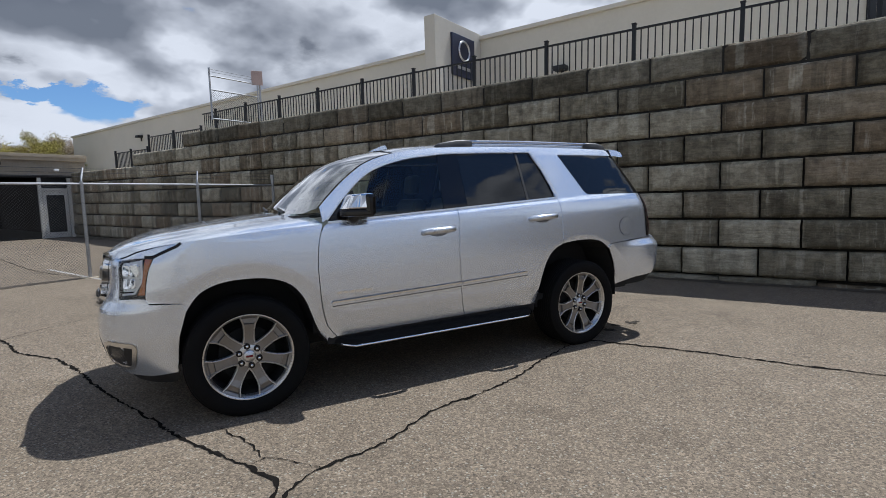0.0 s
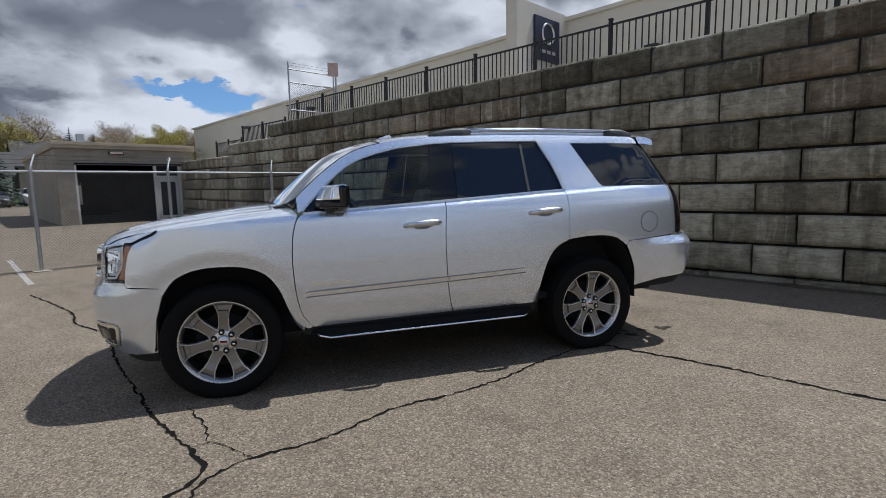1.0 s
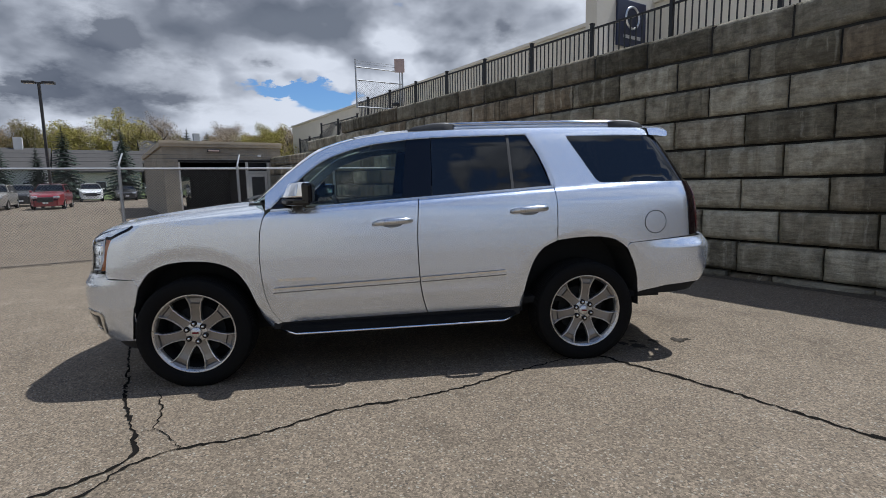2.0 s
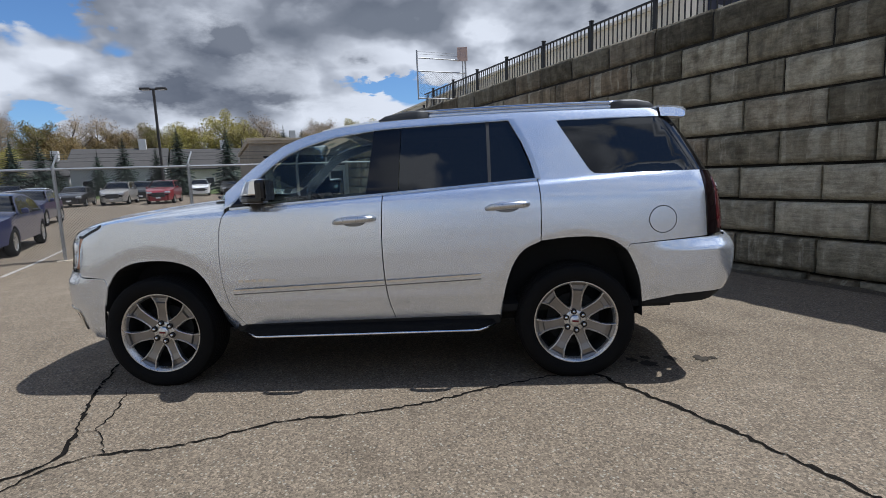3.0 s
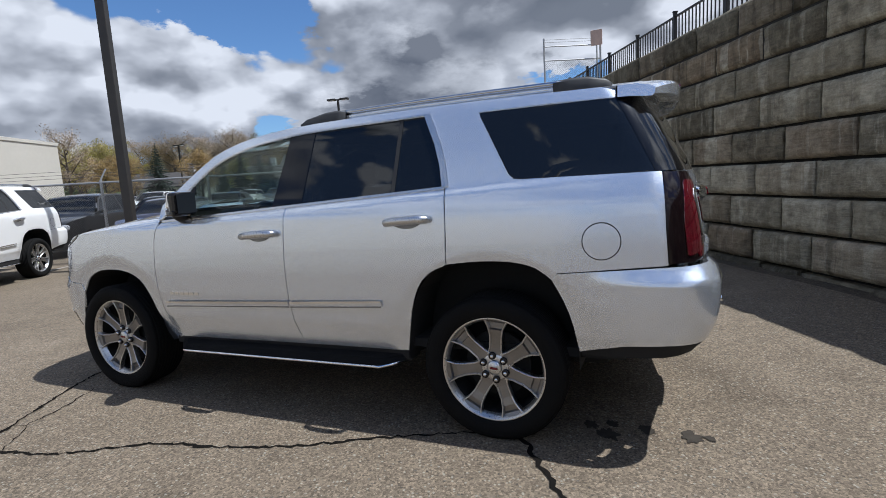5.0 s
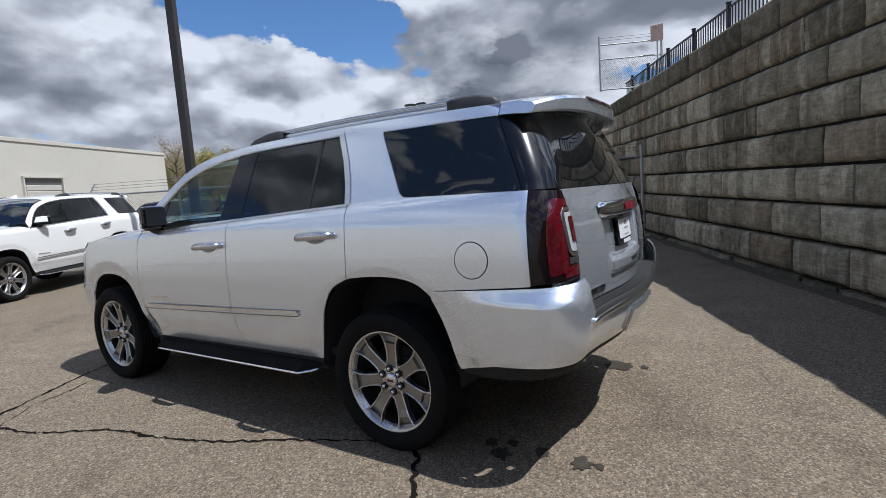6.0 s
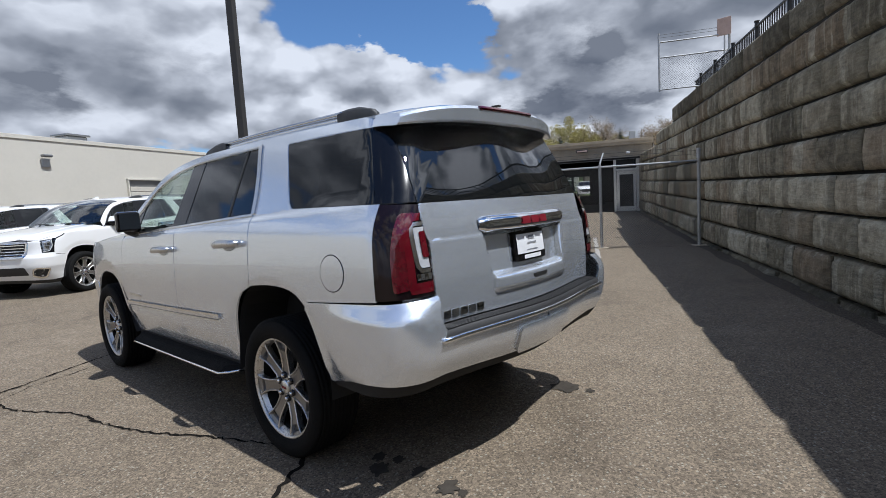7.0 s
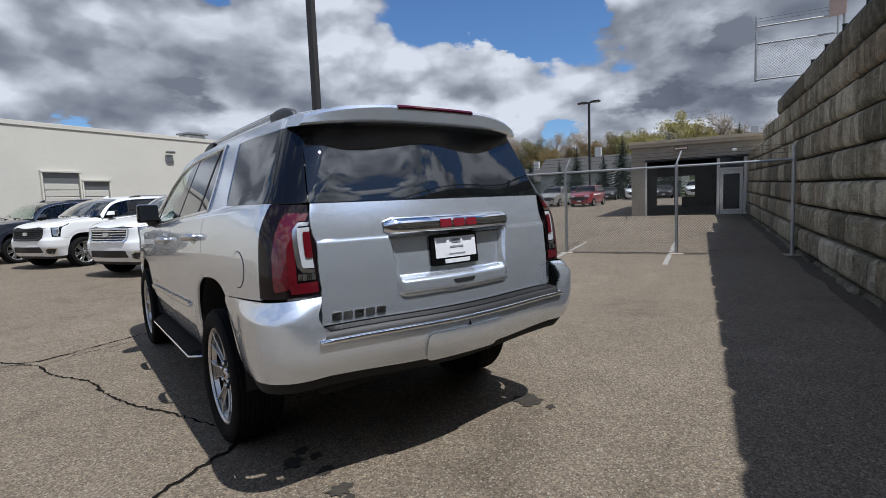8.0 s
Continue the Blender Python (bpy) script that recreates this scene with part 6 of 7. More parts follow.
    part("emblem", sheet("emblem", rounded([(front_u(0.09, 0.98), 0.98), (front_u(-0.09, 0.98), 0.98), (front_u(-0.07, 0.89), 0.89), (front_u(0.07, 0.89), 0.89)], 0.02), skin, M_BRUSHED, 0.08, 0.02, 0.04), None, grill)
    put("air_intake", rounded([(front_u(0.55, 0.60), 0.60), (front_u(-0.55, 0.60), 0.60), (front_u(-0.6, 0.45), 0.45), (front_u(0.6, 0.45), 0.45)], 0.03), bumper_skin, M_BLACK, both=False, lift=0.004, thick=0.01, step=0.08)
    fog = rounded([(2.125, 0.555), (2.33, 0.575), (2.385, 0.545), (2.375, 0.435), (2.25, 0.395), (2.16, 0.40)], 0.035)
    for lamp, sgn in zip(put("fog_lamp", fog, bumper_skin, M_BLACK, "fog lamp in a chrome surround", lift=0.001, thick=0.01), (1, -1)):
        fm = bumper_skin if sgn > 0 else mirror_y(bumper_skin)
        for seg in halves(fog):
            part("surround", sheet("surround", ribbon_outline(seg, 0.026), fm, M_BRIGHT, 0.03, 0.012, 0.009), None, lamp)
        part("lens", sheet("lens", rounded([(2.21, 0.525), (2.32, 0.53), (2.32, 0.46), (2.22, 0.45)], 0.02), fm, M_LENS, 0.05, 0.006, 0.003), None, lamp)
    dam = [(1.905, 0.345), (2.05, 0.332), (front_u(0.5, 0.35), 0.347), (front_u(0.0, 0.36), 0.357), (front_u(0.0, 0.29), 0.29), (front_u(0.5, 0.28), 0.28), (2.02, 0.265), (1.93, 0.27)]
    put("air_dam", dam, lambda u, z: (wrap(u, z)[0] - 0.02, wrap(u, z)[1] * 0.975, z), M_BLACK, "black plastic air dam", step=0.06)
    # mirrors
    for sg in (1, -1):
        plan = [(0.12, -0.085), (0.125, -0.045), (0.085, 0.005), (0.02, 0.055), (-0.075, 0.085), (-0.090, 0.075), (-0.090, -0.095)]
        plan = [(x, sg * y) for x, y in plan]
        bm = slab(plan, -0.045, 0.066)
        for v in bm.verts:
            if v.co.z > 0:
                v.co.x -= 0.32 * max(0.0, v.co.x + 0.05)
                v.co.y *= 0.90
                v.co.z -= 0.05 * max(0.0, v.co.x + 0.05)
        bmesh.ops.bevel(bm, geom=bm.edges[:], offset=0.014, segments=3, affect="EDGES", profile=0.5)
        mt = part("side_mirror", bm, M_CHROME, car, "side mirror with a bright chrome cap")
        mt.matrix_basis = pose(0.680, sg * 1.035, 1.388)
        bm = slab([(x * 1.02, y * 1.02) for x, y in plan], -0.098, -0.046)
        bmesh.ops.bevel(bm, geom=bm.edges[:], offset=0.016, segments=2, affect="EDGES", profile=0.5)
        part("mirror_shell", bm, M_GLOSSBLACK, mt)
        part("mirror_bezel", box((-0.103, min(-sg * 0.090, sg * 0.082), -0.084), (-0.030, max(-sg * 0.090, sg * 0.082), 0.064), 0.024), M_GLOSSBLACK, mt)
        part("mirror_glass", box((-0.107, min(-sg * 0.084, sg * 0.072), -0.078), (-0.1035, max(-sg * 0.084, sg * 0.064), 0.050)), M_PANE, mt)
        part("mirror_foot", tube([(0.02, -sg * 0.115, -0.115), (0.02, -sg * 0.07, -0.110), (0.01, -sg * 0.01, -0.085)], [0.044, 0.040, 0.030], 8), M_BLACK, mt, smooth=True)
        # running board
        bm = bmesh.new()
        prof = [(0.90, 0.40), (0.935, 0.365), (1.00, 0.352), (1.035, 0.360), (1.04, 0.372), (1.0, 0.398), (0.93, 0.412)]
        rows = []
        for k in range(15):
            x = -0.945 + k * 1.84 / 14
            end = ease(min(x + 0.945, 0.895 - x), 0.0, 0.14)
            rows.append([bm.verts.new((x, sg * (0.86 + (y - 0.86) * (0.35 + 0.65 * end)), z + 0.012 * (1 - end))) for y, z in prof])
        for p, q in zip(rows, rows[1:]):
            for i in range(len(prof)):
                j = (i + 1) % len(prof)
                bm.faces.new((p[i], p[j], q[j], q[i]))
        bm.faces.new(rows[0])
        bm.faces.new(rows[-1])
        bmesh.ops.recalc_face_normals(bm, faces=bm.faces)
        rbd = part("running_board", bm, M_BOARD, car, "black running board with a chrome edge")
        pts = []
        for k in range(29):
            x = -0.93 + k * 1.81 / 28
            end = ease(min(x + 0.945, 0.895 - x), 0.0, 0.14)
            pts.append((x, sg * (0.86 + 0.182 * (0.35 + 0.65 * end)), 0.358 + 0.014 * (1 - end)))
        part("chrome_edge", tube(pts, 0.009, 6), M_CHROME, rbd, smooth=True)
        part("sill", box((-0.96, min(sg * 0.80, sg * 0.935), 0.37), (0.93, max(sg * 0.80, sg * 0.935), 0.445), 0.01), M_DARK, car)
        # roof rails
        y = sg * 0.665
        zs = lambda x: ROOF_EDGE(x) + 0.018
        rl = part("roof_rail", rail_bar(-0.46, -1.90, y, lambda x: zs(x) + 0.030, 0.024, 0.015), M_RAILBAR, car, "polished roof rail with dark end caps", True)
        for xa, xm, xb in ((-0.14, -0.34, -0.50), (-2.10, -1.98, -1.80)):
            part("rail_foot", end_cap(xa, xm, xb, y, zs), M_RAILCAP, rl, "dark end cap", True)
        part("rail_skirt", rail_bar(-0.44, -1.92, y, lambda x: zs(x) + 0.004, 0.017, 0.014), body, rl, smooth=True)
        # wheel housings
        for arch in (F_ARCH, R_ARCH):
            pts = dense(arch, 0.06)
            pts = [(pts[0][0], 0.40)] + pts + [(pts[-1][0], 0.40)]
            bm = bmesh.new()
            rows = [[bm.verts.new((x, sg * y, z + (0.0 if y > 0.7 else -0.02))) for x, z in pts] for y in (0.968, 0.64)]
            for i in range(len(pts) - 1):
                bm.faces.new((rows[0][i], rows[0][i + 1], rows[1][i + 1], rows[1][i]))
            bm.faces.new(rows[1])
            part("wheel_housing", bm, M_DARK, car, "black wheel housing")
    # spoiler with its stop lamp
    bm = bmesh.new()
    rows = []
    for k in range(25):
        q = -1 + k / 12
        edge = abs(q) ** 3
        z = ROOF_EDGE(-2.12) + 0.058 * (1 - abs(q) ** 3.4)
        xt = -2.440 + 0.135 * abs(q) ** 3
        prof = []
        foot = ROOF_EDGE(-2.12) + 0.022 * (1 - abs(q) ** 3.4)
        for x, dz, slim, base in ((-2.127, 0.0, 1.0, z), (-2.22, -0.001, 0.998, z), (xt + 0.05, -0.010, 0.99, z), (xt + 0.014, -0.018, 0.98, z), (xt, -0.034, 0.975, z),
                                  (xt + 0.004, -0.062, 0.975, foot), (xt + 0.016, -0.072, 0.972, foot), (xt + 0.05, -0.070, 0.97, foot), (-2.25 + 0.05 * edge, -0.064, 0.985, foot), (-2.127, -0.062, 0.999, foot)):
            prof.append((x, side_w(-2.13, ROOF_EDGE(-2.12) + dz) * slim * q, base + dz))
        rows.append([bm.verts.new(p) for p in prof])
    for p, q in zip(rows, rows[1:]):
        for i in range(len(p) - 1):
            bm.faces.new((p[i], p[i + 1], q[i + 1], q[i]))
    bm.faces.new(rows[0])
    bm.faces.new(rows[-1])
    bmesh.ops.recalc_face_normals(bm, faces=bm.faces)
    bmesh.ops.split_edges(bm, edges=[e for e in bm.edges if len(e.link_faces) == 2 and e.calc_face_angle() > 0.45])
    for f in bm.faces:
        f.smooth = True
    sp = part("spoiler", bm, body, car, "roof spoiler with a red stop lamp")
    pts = [(-2.436 + 0.135 * abs(s) ** 3, 0.742 * s * 0.985, ROOF_EDGE(-2.12) + 0.058 * (1 - abs(s) ** 3.4) - 0.029) for s in [-0.34 + i * 0.068 for i in range(11)]]
    part("stop_lamp", tube(pts, 0.011, 6), M_REDLENS, sp)
    # aerial fin, wipers
    bm = prism([(-0.09, 0.0), (0.10, 0.0), (0.06, 0.02), (-0.045, 0.062), (-0.075, 0.06)], -0.018, 0.018)
    bmesh.ops.bevel(bm, geom=bm.edges[:], offset=0.007, segments=2, affect="EDGES")
    fin = part("aerial_fin", bm, body, car)
    fin.matrix_basis = pose(0.10, 0, ROOF_EDGE(0.1) + 0.052)
    for y0 in (0.62, -0.06):
        part("wiper", tube([(1.12, y0, 1.335), (1.10, y0 - 0.28, 1.356), (1.06, y0 - 0.55, 1.362)], 0.011, 6), M_BLACK, car)
    part("cowl", slab([(0.97, 0.79), (1.03, 0.6), (1.10, 0), (1.03, -0.6), (0.97, -0.79), (1.08, -0.76), (1.18, 0), (1.08, 0.76)], 1.27, 1.308), M_BLACK, car)
    # floor and chassis close the inside
    # unseen box added to keep sun from leaking past the rear bumper
    part("bumper_beam", box((-2.40, -0.86, 0.52), (-2.02, 0.86, 0.92), 0.03), M_DARK, car)
    part("chassis", box((-2.05, -0.60, 0.30), (2.0, 0.60, 0.46), 0.04), M_DARK, car)
    part("floor_pan", box((-2.15, -0.90, 0.45), (0.95, 0.90, 0.50)), M_DARK, car)
    part("firewall", box((0.95, -0.90, 0.46), (1.02, 0.90, 1.26)), M_DARK, car)
    part("engine_bay", box((1.02, -0.60, 0.40), (2.2, 0.60, 1.02), 0.03), M_DARK, car)
    part("exhaust", tube([(-2.0, -0.45, 0.42), (-2.28, -0.45, 0.44)], 0.035, 10), M_RIMDARK, car)
    part("axle_beam", tube([(-AXLE, -0.75, HUB_Z), (-AXLE, 0.75, HUB_Z)], 0.06, 8), M_DARK, car)
    # cabin
    part("dashboard", box((0.50, -0.82, 0.85), (0.97, 0.82, 1.24), 0.09), M_SEAT, car)
    part("inner_door", box((-0.93, 0.80, 0.55), (0.86, 0.895, 1.24), 0.03), M_SEAT, car)
    part("inner_door", box((-0.93, -0.895, 0.55), (0.86, -0.80, 1.24), 0.03), M_SEAT, car)
    part("headliner", slab([(0.15, 0.60), (0.15, -0.60), (-2.05, -0.60), (-2.05, 0.60)], 1.79, 1.80), M_TAN, car)
    part("steering_wheel", tube([(0.40 + 0.08 * math.sin(a * math.tau / 20), 0.40 + 0.185 * math.cos(a * math.tau / 20), 1.17 + 0.165 * math.sin(a * math.tau / 20)) for a in range(20)], 0.017, 7, True), M_BLACK, car, smooth=True)
    part("steering_hub", box((0.39, 0.31, 1.11), (0.47, 0.49, 1.23), 0.03), M_BLACK, car)
    part("console", box((-0.35, -0.16, 0.5), (0.5, 0.16, 0.92), 0.05), M_SEAT, car)
    for x0, ys in ((-0.12, (0.40, -0.40)), (-1.0, (0.35, -0.35)), (-1.75, (0.34, -0.34))):
        for y in ys:
            bm = bmesh.new()
            add_box(bm, (x0 - 0.12, y - 0.26, 0.5), (x0 + 0.42, y + 0.26, 0.82), 0.07)
            add_box(bm, (-0.07, y - 0.25, 0.0), (0.07, y + 0.25, 0.66), 0.06, pose(x0 - 0.14, 0, 0.76, 0, -14, 0))
            seat = part("seat", bm, M_SEAT, car, "dark leather seat")
            part("headrest", box((-0.05, y - 0.13, 0.70), (0.05, y + 0.13, 0.90), 0.045, pose(x0 - 0.16, 0, 0.76, 0, -10, 0)), M_SEAT, seat)
    for sx, turns in ((AXLE, (-3, 40)), (-AXLE, (-5, 25))):
        add_wheel(car, sx, 0.872, turns[0])
        add_wheel(car, sx, -0.872, turns[1])
    # the body sits a little nose-down on its wheels
    rake = pose(0, 0, 0.006, 0, 0.30, 0)
    for ob in car.children:
        if not ob.name.startswith("wheel") or ob.name.startswith("wheel_housing"):
            ob.matrix_basis = rake @ ob.matrix_basis
    return car


def repaint(car, old, fresh):
    for ob in car.children_recursive:
        if ob.type == "MESH" and ob.material_slots and ob.material_slots[0].material == old:
            ob.material_slots[0].link = "OBJECT"
            ob.material_slots[0].material = fresh


HEADING = -115.9
suv = build_suv("silver full-size sport utility vehicle with chrome trim, parked on asphalt", M_SILVER)
suv.matrix_world = pose(-2.745, 3.915, 0, 0, 0, HEADING)

# ---- other parked sport utility vehicles, of the same build ----
for label, mat_, x, y, turn in (("white sport utility vehicle with chrome bars, parked beside the workshop", M_WHITE, -7.95, -4.15, 3.5),
                                ("white sport utility vehicle with a dark grille, parked in a row", M_WHITE, -8.40, -8.55, 4.5),
                                ("dark navy sport utility vehicle parked in a row", M_NAVY, -8.45, -12.2, 4.0)):
    other = copy_thing(suv, pose(x, y, 0, 0, 0, turn))
    tagged(other, label, "car", "parked cars")
    repaint(other, M_SILVER, mat_)
    repaint(other, M_AMBER, M_GLOSSBLACK)
    for ob in other.children:
        if ob.name.startswith("side_mirror"):
            ob.material_slots[0].link = "OBJECT"
            ob.material_slots[0].material = mat_
    if "dark" in label:
        for ob in other.children:
            if ob.name.startswith("grille"):
                for sub in ob.children:
                    if sub.name.startswith(("slat", "frame")):
                        sub.material_slots[0].link = "OBJECT"
                        sub.material_slots[0].material = M_BLACK


# ---- smaller parked cars ----
def car_profile(kind):
    """Half length, half width, then outline curves of hood, roof and belt along X."""
    if kind == "sedan":
        top = curve((-2.35, 0.90), (-2.2, 1.02), (-1.75, 1.06), (-1.1, 1.36), (-0.4, 1.45), (0.25, 1.40), (0.95, 1.02), (1.6, 0.93), (2.15, 0.80), (2.35, 0.62))
        return 2.35, 0.90, top, 0.93, (-1.55, 0.92), 0.33, 1.42
    top = curve((-2.28, 0.95), (-2.2, 1.15), (-2.0, 1.50), (-1.6, 1.66), (-0.4, 1.70), (0.2, 1.65), (0.85, 1.18), (1.5, 1.08), (2.05, 0.95), (2.28, 0.70))
    return 2.28, 0.93, top, 1.10, (-2.0, 0.88), 0.36, 1.38


SMALL_TYRE = mesh_of("tyre", lathe([(0.22, -0.09), (0.30, -0.10), (0.325, -0.08), (0.33, 0.0), (0.325, 0.08), (0.30, 0.10), (0.22, 0.09)], steps=28), M_TYRE, True)
bm = lathe([(0.225, 0.08), (0.21, 0.085), (0.19, 0.06), (0.185, 0.02)], steps=28)
for k in range(5):
    add_box(bm, (-0.028, 0.05, 0.02), (0.028, 0.082, 0.215), 0.0, pose(0, 0, 0, 0, 72 * k, 0))
add_box(bm, (-0.05, 0.04, -0.05), (0.05, 0.085, 0.05), 0.02)
SMALL_RIM = mesh_of("rim", bm, M_RIM)
bm = lathe([(0.215, 0.03), (0.0, 0.03)], steps=20)
SMALL_DISC = mesh_of("brake_disc", bm, M_DARK)


def small_car(kind, label, body, x, y, turn):
    half, wide, top, beltz, cabin, r, axle = car_profile(kind)
    car = thing("sedan_car" if kind == "sedan" else "crossover_car", label, "car", pose(x, y, slope(x), 0, 0.83 if x < -14 else 0.0, 0) @ pose(0, 0, 0, 0, 0, turn), "parked cars")

    def width(px, z):
        t = ease(half - abs(px), 0.0, 0.75)
        w = wide * (0.72 + 0.28 * t)
        if z > beltz:
            w -= (z - beltz) * 0.42
        return w - 0.05 * max(0.0, 0.5 - z) ** 1.0 - 0.02 * abs(z - 0.7)

    def side(px, z):
        return (px, width(px, z), z)

    # body shell below the belt, with open arches
    low = [(-half + 0.03, 0.34)]
    for ax in (-axle, axle):
        low += [(ax + 0.40 * math.cos(a), 0.30 + 0.40 * math.sin(a)) for a in [math.pi * (1 - k / 10) for k in range(11)]]
    low += [(half - 0.05, 0.26), (half - 0.02, 0.52)]
    bl = [(px, min(beltz, top(px) - 0.02)) for px in [half - 0.06 - k * (2 * half - 0.1) / 22 for k in range(23)]]
    shell = low + bl
    part("body_side", sheet("body_side", shell, side, body, 0.12, 0.02), None, car)
    part("body_side", sheet("body_side", shell, mirror_y(side), body, 0.12, 0.02), None, car)

    def over(px, s):
        z = top(px)
        zb = min(beltz, z - 0.02)
        e = width(px, z if z > beltz else zb)
        return (px, e * s, z - 0.035 * s * s if z > beltz else z - (z - zb) * abs(s) ** 5)

    c0, c1 = cabin
    roof0, roof1 = (-1.05, 0.22) if kind == "sedan" else (-1.75, 0.18)
    for name, a, b in (("boot", -half + 0.02, c0), ("roof", roof0, roof1), ("hood", c1 - 0.02, half - 0.03)):
        if b - a > 0.1:
            part(name, sheet(name, [(a, 1), (b, 1), (b, 0.5), (b, 0), (b, -0.5), (b, -1), (a, -1), (a, 0)], over, body, 0.12, 0.01, 0, None, 0.2), None, car)
    part("rear_glass", sheet("rear_glass", [(c0, 0.93), (roof0, 0.90), (roof0, -0.90), (c0, -0.93)], over, M_PRIVACY, 0.15, 0.0, 0, None, 0.3), None, car)
    part("windshield", sheet("windshield", [(roof1, 0.90), (c1, 0.93), (c1, -0.93), (roof1, -0.90)], over, M_PRIVACY, 0.15, 0.0, 0, None, 0.3), None, car)
    # side glass and its frame
    up = [(px, max(beltz + 0.001, top(px) - 0.035)) for px in [c0 + k * (c1 - c0) / 16 for k in range(17)]]
    frame_ = [(c0, beltz - 0.02)] + up + [(c1, beltz - 0.02)]
    gl = [(c0 + 0.18, beltz)] + [(px, z - 0.05) for px, z in up if z - 0.05 > beltz + 0.03 and c0 + 0.2 < px < c1 - 0.14] + [(c1 - 0.16, beltz)]
    for fm in (side, mirror_y(side)):
        part("window_frame", sheet("window_frame", frame_, fm, body, 0.12, 0.02), None, car)
        part("side_window", sheet("side_window", gl, fm, M_PRIVACY, 0.12, 0.0, 0.006), None, car)
    mid = (c0 + c1) / 2 - 0.05
    for sg in (1, -1):
        fm = side if sg > 0 else mirror_y(side)
        part("pillar", sheet("pillar", [(mid - 0.04, beltz), (mid - 0.05, top(mid) - 0.08), (mid + 0.03, top(mid) - 0.08), (mid + 0.04, beltz)], fm, M_BLACK, 0.2, 0.0, 0.009), None, car)
        part("side_mirror", box((c1 - 0.30, min(sg * (wide + 0.01), sg * (wide + 0.16)), beltz + 0.01), (c1 - 0.16, max(sg * (wide + 0.01), sg * (wide + 0.16)), beltz + 0.15), 0.04), body, car)
        part("handle", box((mid - 0.3, min(sg * wide, sg * (wide + 0.02)), beltz - 0.12), (mid - 0.12, max(sg * wide, sg * (wide + 0.02)), beltz - 0.09), 0.006), M_CHROME, car)
        hz = top(half - 0.2)
        part("headlight", box((half - 0.34, min(sg * 0.40, sg * 0.76), hz - 0.20), (half - 0.04, max(sg * 0.40, sg * 0.76), hz - 0.04), 0.05, pose(0, 0, 0)), M_LAMPW, car, "clear headlight")
        part("tail_light", box((-half + 0.0, min(sg * 0.48, sg * 0.74), 0.74), (-half + 0.22, max(sg * 0.48, sg * 0.74), 0.92), 0.04), M_REDLENS, car)
        for ax in (-axle, axle):
            w = part("wheel", SMALL_RIM, None, car)
            w.matrix_basis = pose(ax, sg * (wide - 0.11), 0.33, 0, 0, 0 if sg > 0 else 180)
            part("tyre", SMALL_TYRE, None, w)
            part("brake_disc", SMALL_DISC, None, w)
    # bumpers, grille, floor
    nose = rounded([(half - 0.30, -0.72), (half - 0.02, -0.60), (half + 0.03, 0.0), (half - 0.02, 0.60), (half - 0.30, 0.72)], 0.12)
    part("front_bumper", slab(nose, 0.24, 0.60), body, car)
    tail = rounded([(-half + 0.30, 0.76), (-half + 0.01, 0.64), (-half - 0.03, 0.0), (-half + 0.01, -0.64), (-half + 0.30, -0.76)], 0.12)
    part("rear_bumper", slab(tail, 0.28, 0.90), body, car)
    part("grille", box((half - 0.1, -0.42, 0.50), (half + 0.045, 0.42, 0.72 if kind == "sedan" else 0.82), 0.03), M_BLACK, car)
    part("plate", box((half + 0.04, -0.15, 0.40), (half + 0.05, 0.15, 0.50)), M_PLATE, car)
    part("underbody", box((-half + 0.25, -wide + 0.2, 0.22), (half - 0.3, wide - 0.2, 0.75), 0.05), M_DARK, car)
    part("cabin", box((c0 + 0.35, -wide + 0.22, 0.7), (c1 - 0.55, wide - 0.22, beltz + 0.12), 0.1), M_SEAT, car)
    return car


small_car("sedan", "dark blue sedan parked behind the fence", M_BLUE, -14.55, -2.75, 4)
small_car("crossover", "black crossover parked behind the fence", M_BLACKP, -14.8, -5.6, 3)
small_car("crossover", "dark grey crossover parked behind the fence", M_GREYP, -19.5, -8.4, 3)
small_car("sedan", "blue sedan parked in the second row", M_BLUE, -24.5, -4.6, 3)
small_car("sedan", "black sedan parked in the second row", M_BLACKP, -25.0, -8.0, 3)
small_car("crossover", "red crossover parked on the far lot", M_RED, -42.5, -1.1, -6)
small_car("crossover", "champagne crossover parked on the far lot", M_BEIGEP, -44.0, -4.25, -4)
small_car("crossover", "black crossover parked on the far lot", M_BLACKP, -50.0, -3.4, 2)
small_car("sedan", "black sedan parked on the far lot", M_BLACKP, -44.0, -7.0, 0)
small_car("crossover", "white crossover parked on the far lot", M_WHITE, -58.0, 0.9, 2)
small_car("sedan", "white sedan parked on the far lot", M_WHITE, -44.5, -9.6, 2)
small_car("crossover", "white crossover parked along the far kerb", M_WHITE, -61.0, 6.6, 2)
small_car("sedan", "black sedan parked along the far kerb", M_BLACKP, -61.0, 10.2, 2)
small_car("crossover", "white crossover parked along the far kerb", M_WHITE, -61.5, 13.6, 2)
small_car("sedan", "dark sedan parked along the far kerb", M_BLACKP, -58.5, 3.7, 2)
small_car("sedan", "dark sedan parked along the far kerb", M_BLACKP, -58.0, -1.8, 2)
small_car("crossover", "dark crossover parked in the far row", M_BLACKP, -56.5, -14.5, 4)
small_car("sedan", "red sedan parked in the far row", M_RED, -40.0, -14.5, 4)
small_car("sedan", "silver sedan parked in the far row", M_GREYP, -41.0, -18.0, 4)
small_car("crossover", "white crossover parked in the far row", M_WHITE, -34.0, -12.6, 4)
small_car("crossover", "dark crossover parked in the far row", M_BLACKP, -33.5, -16.0, 4)

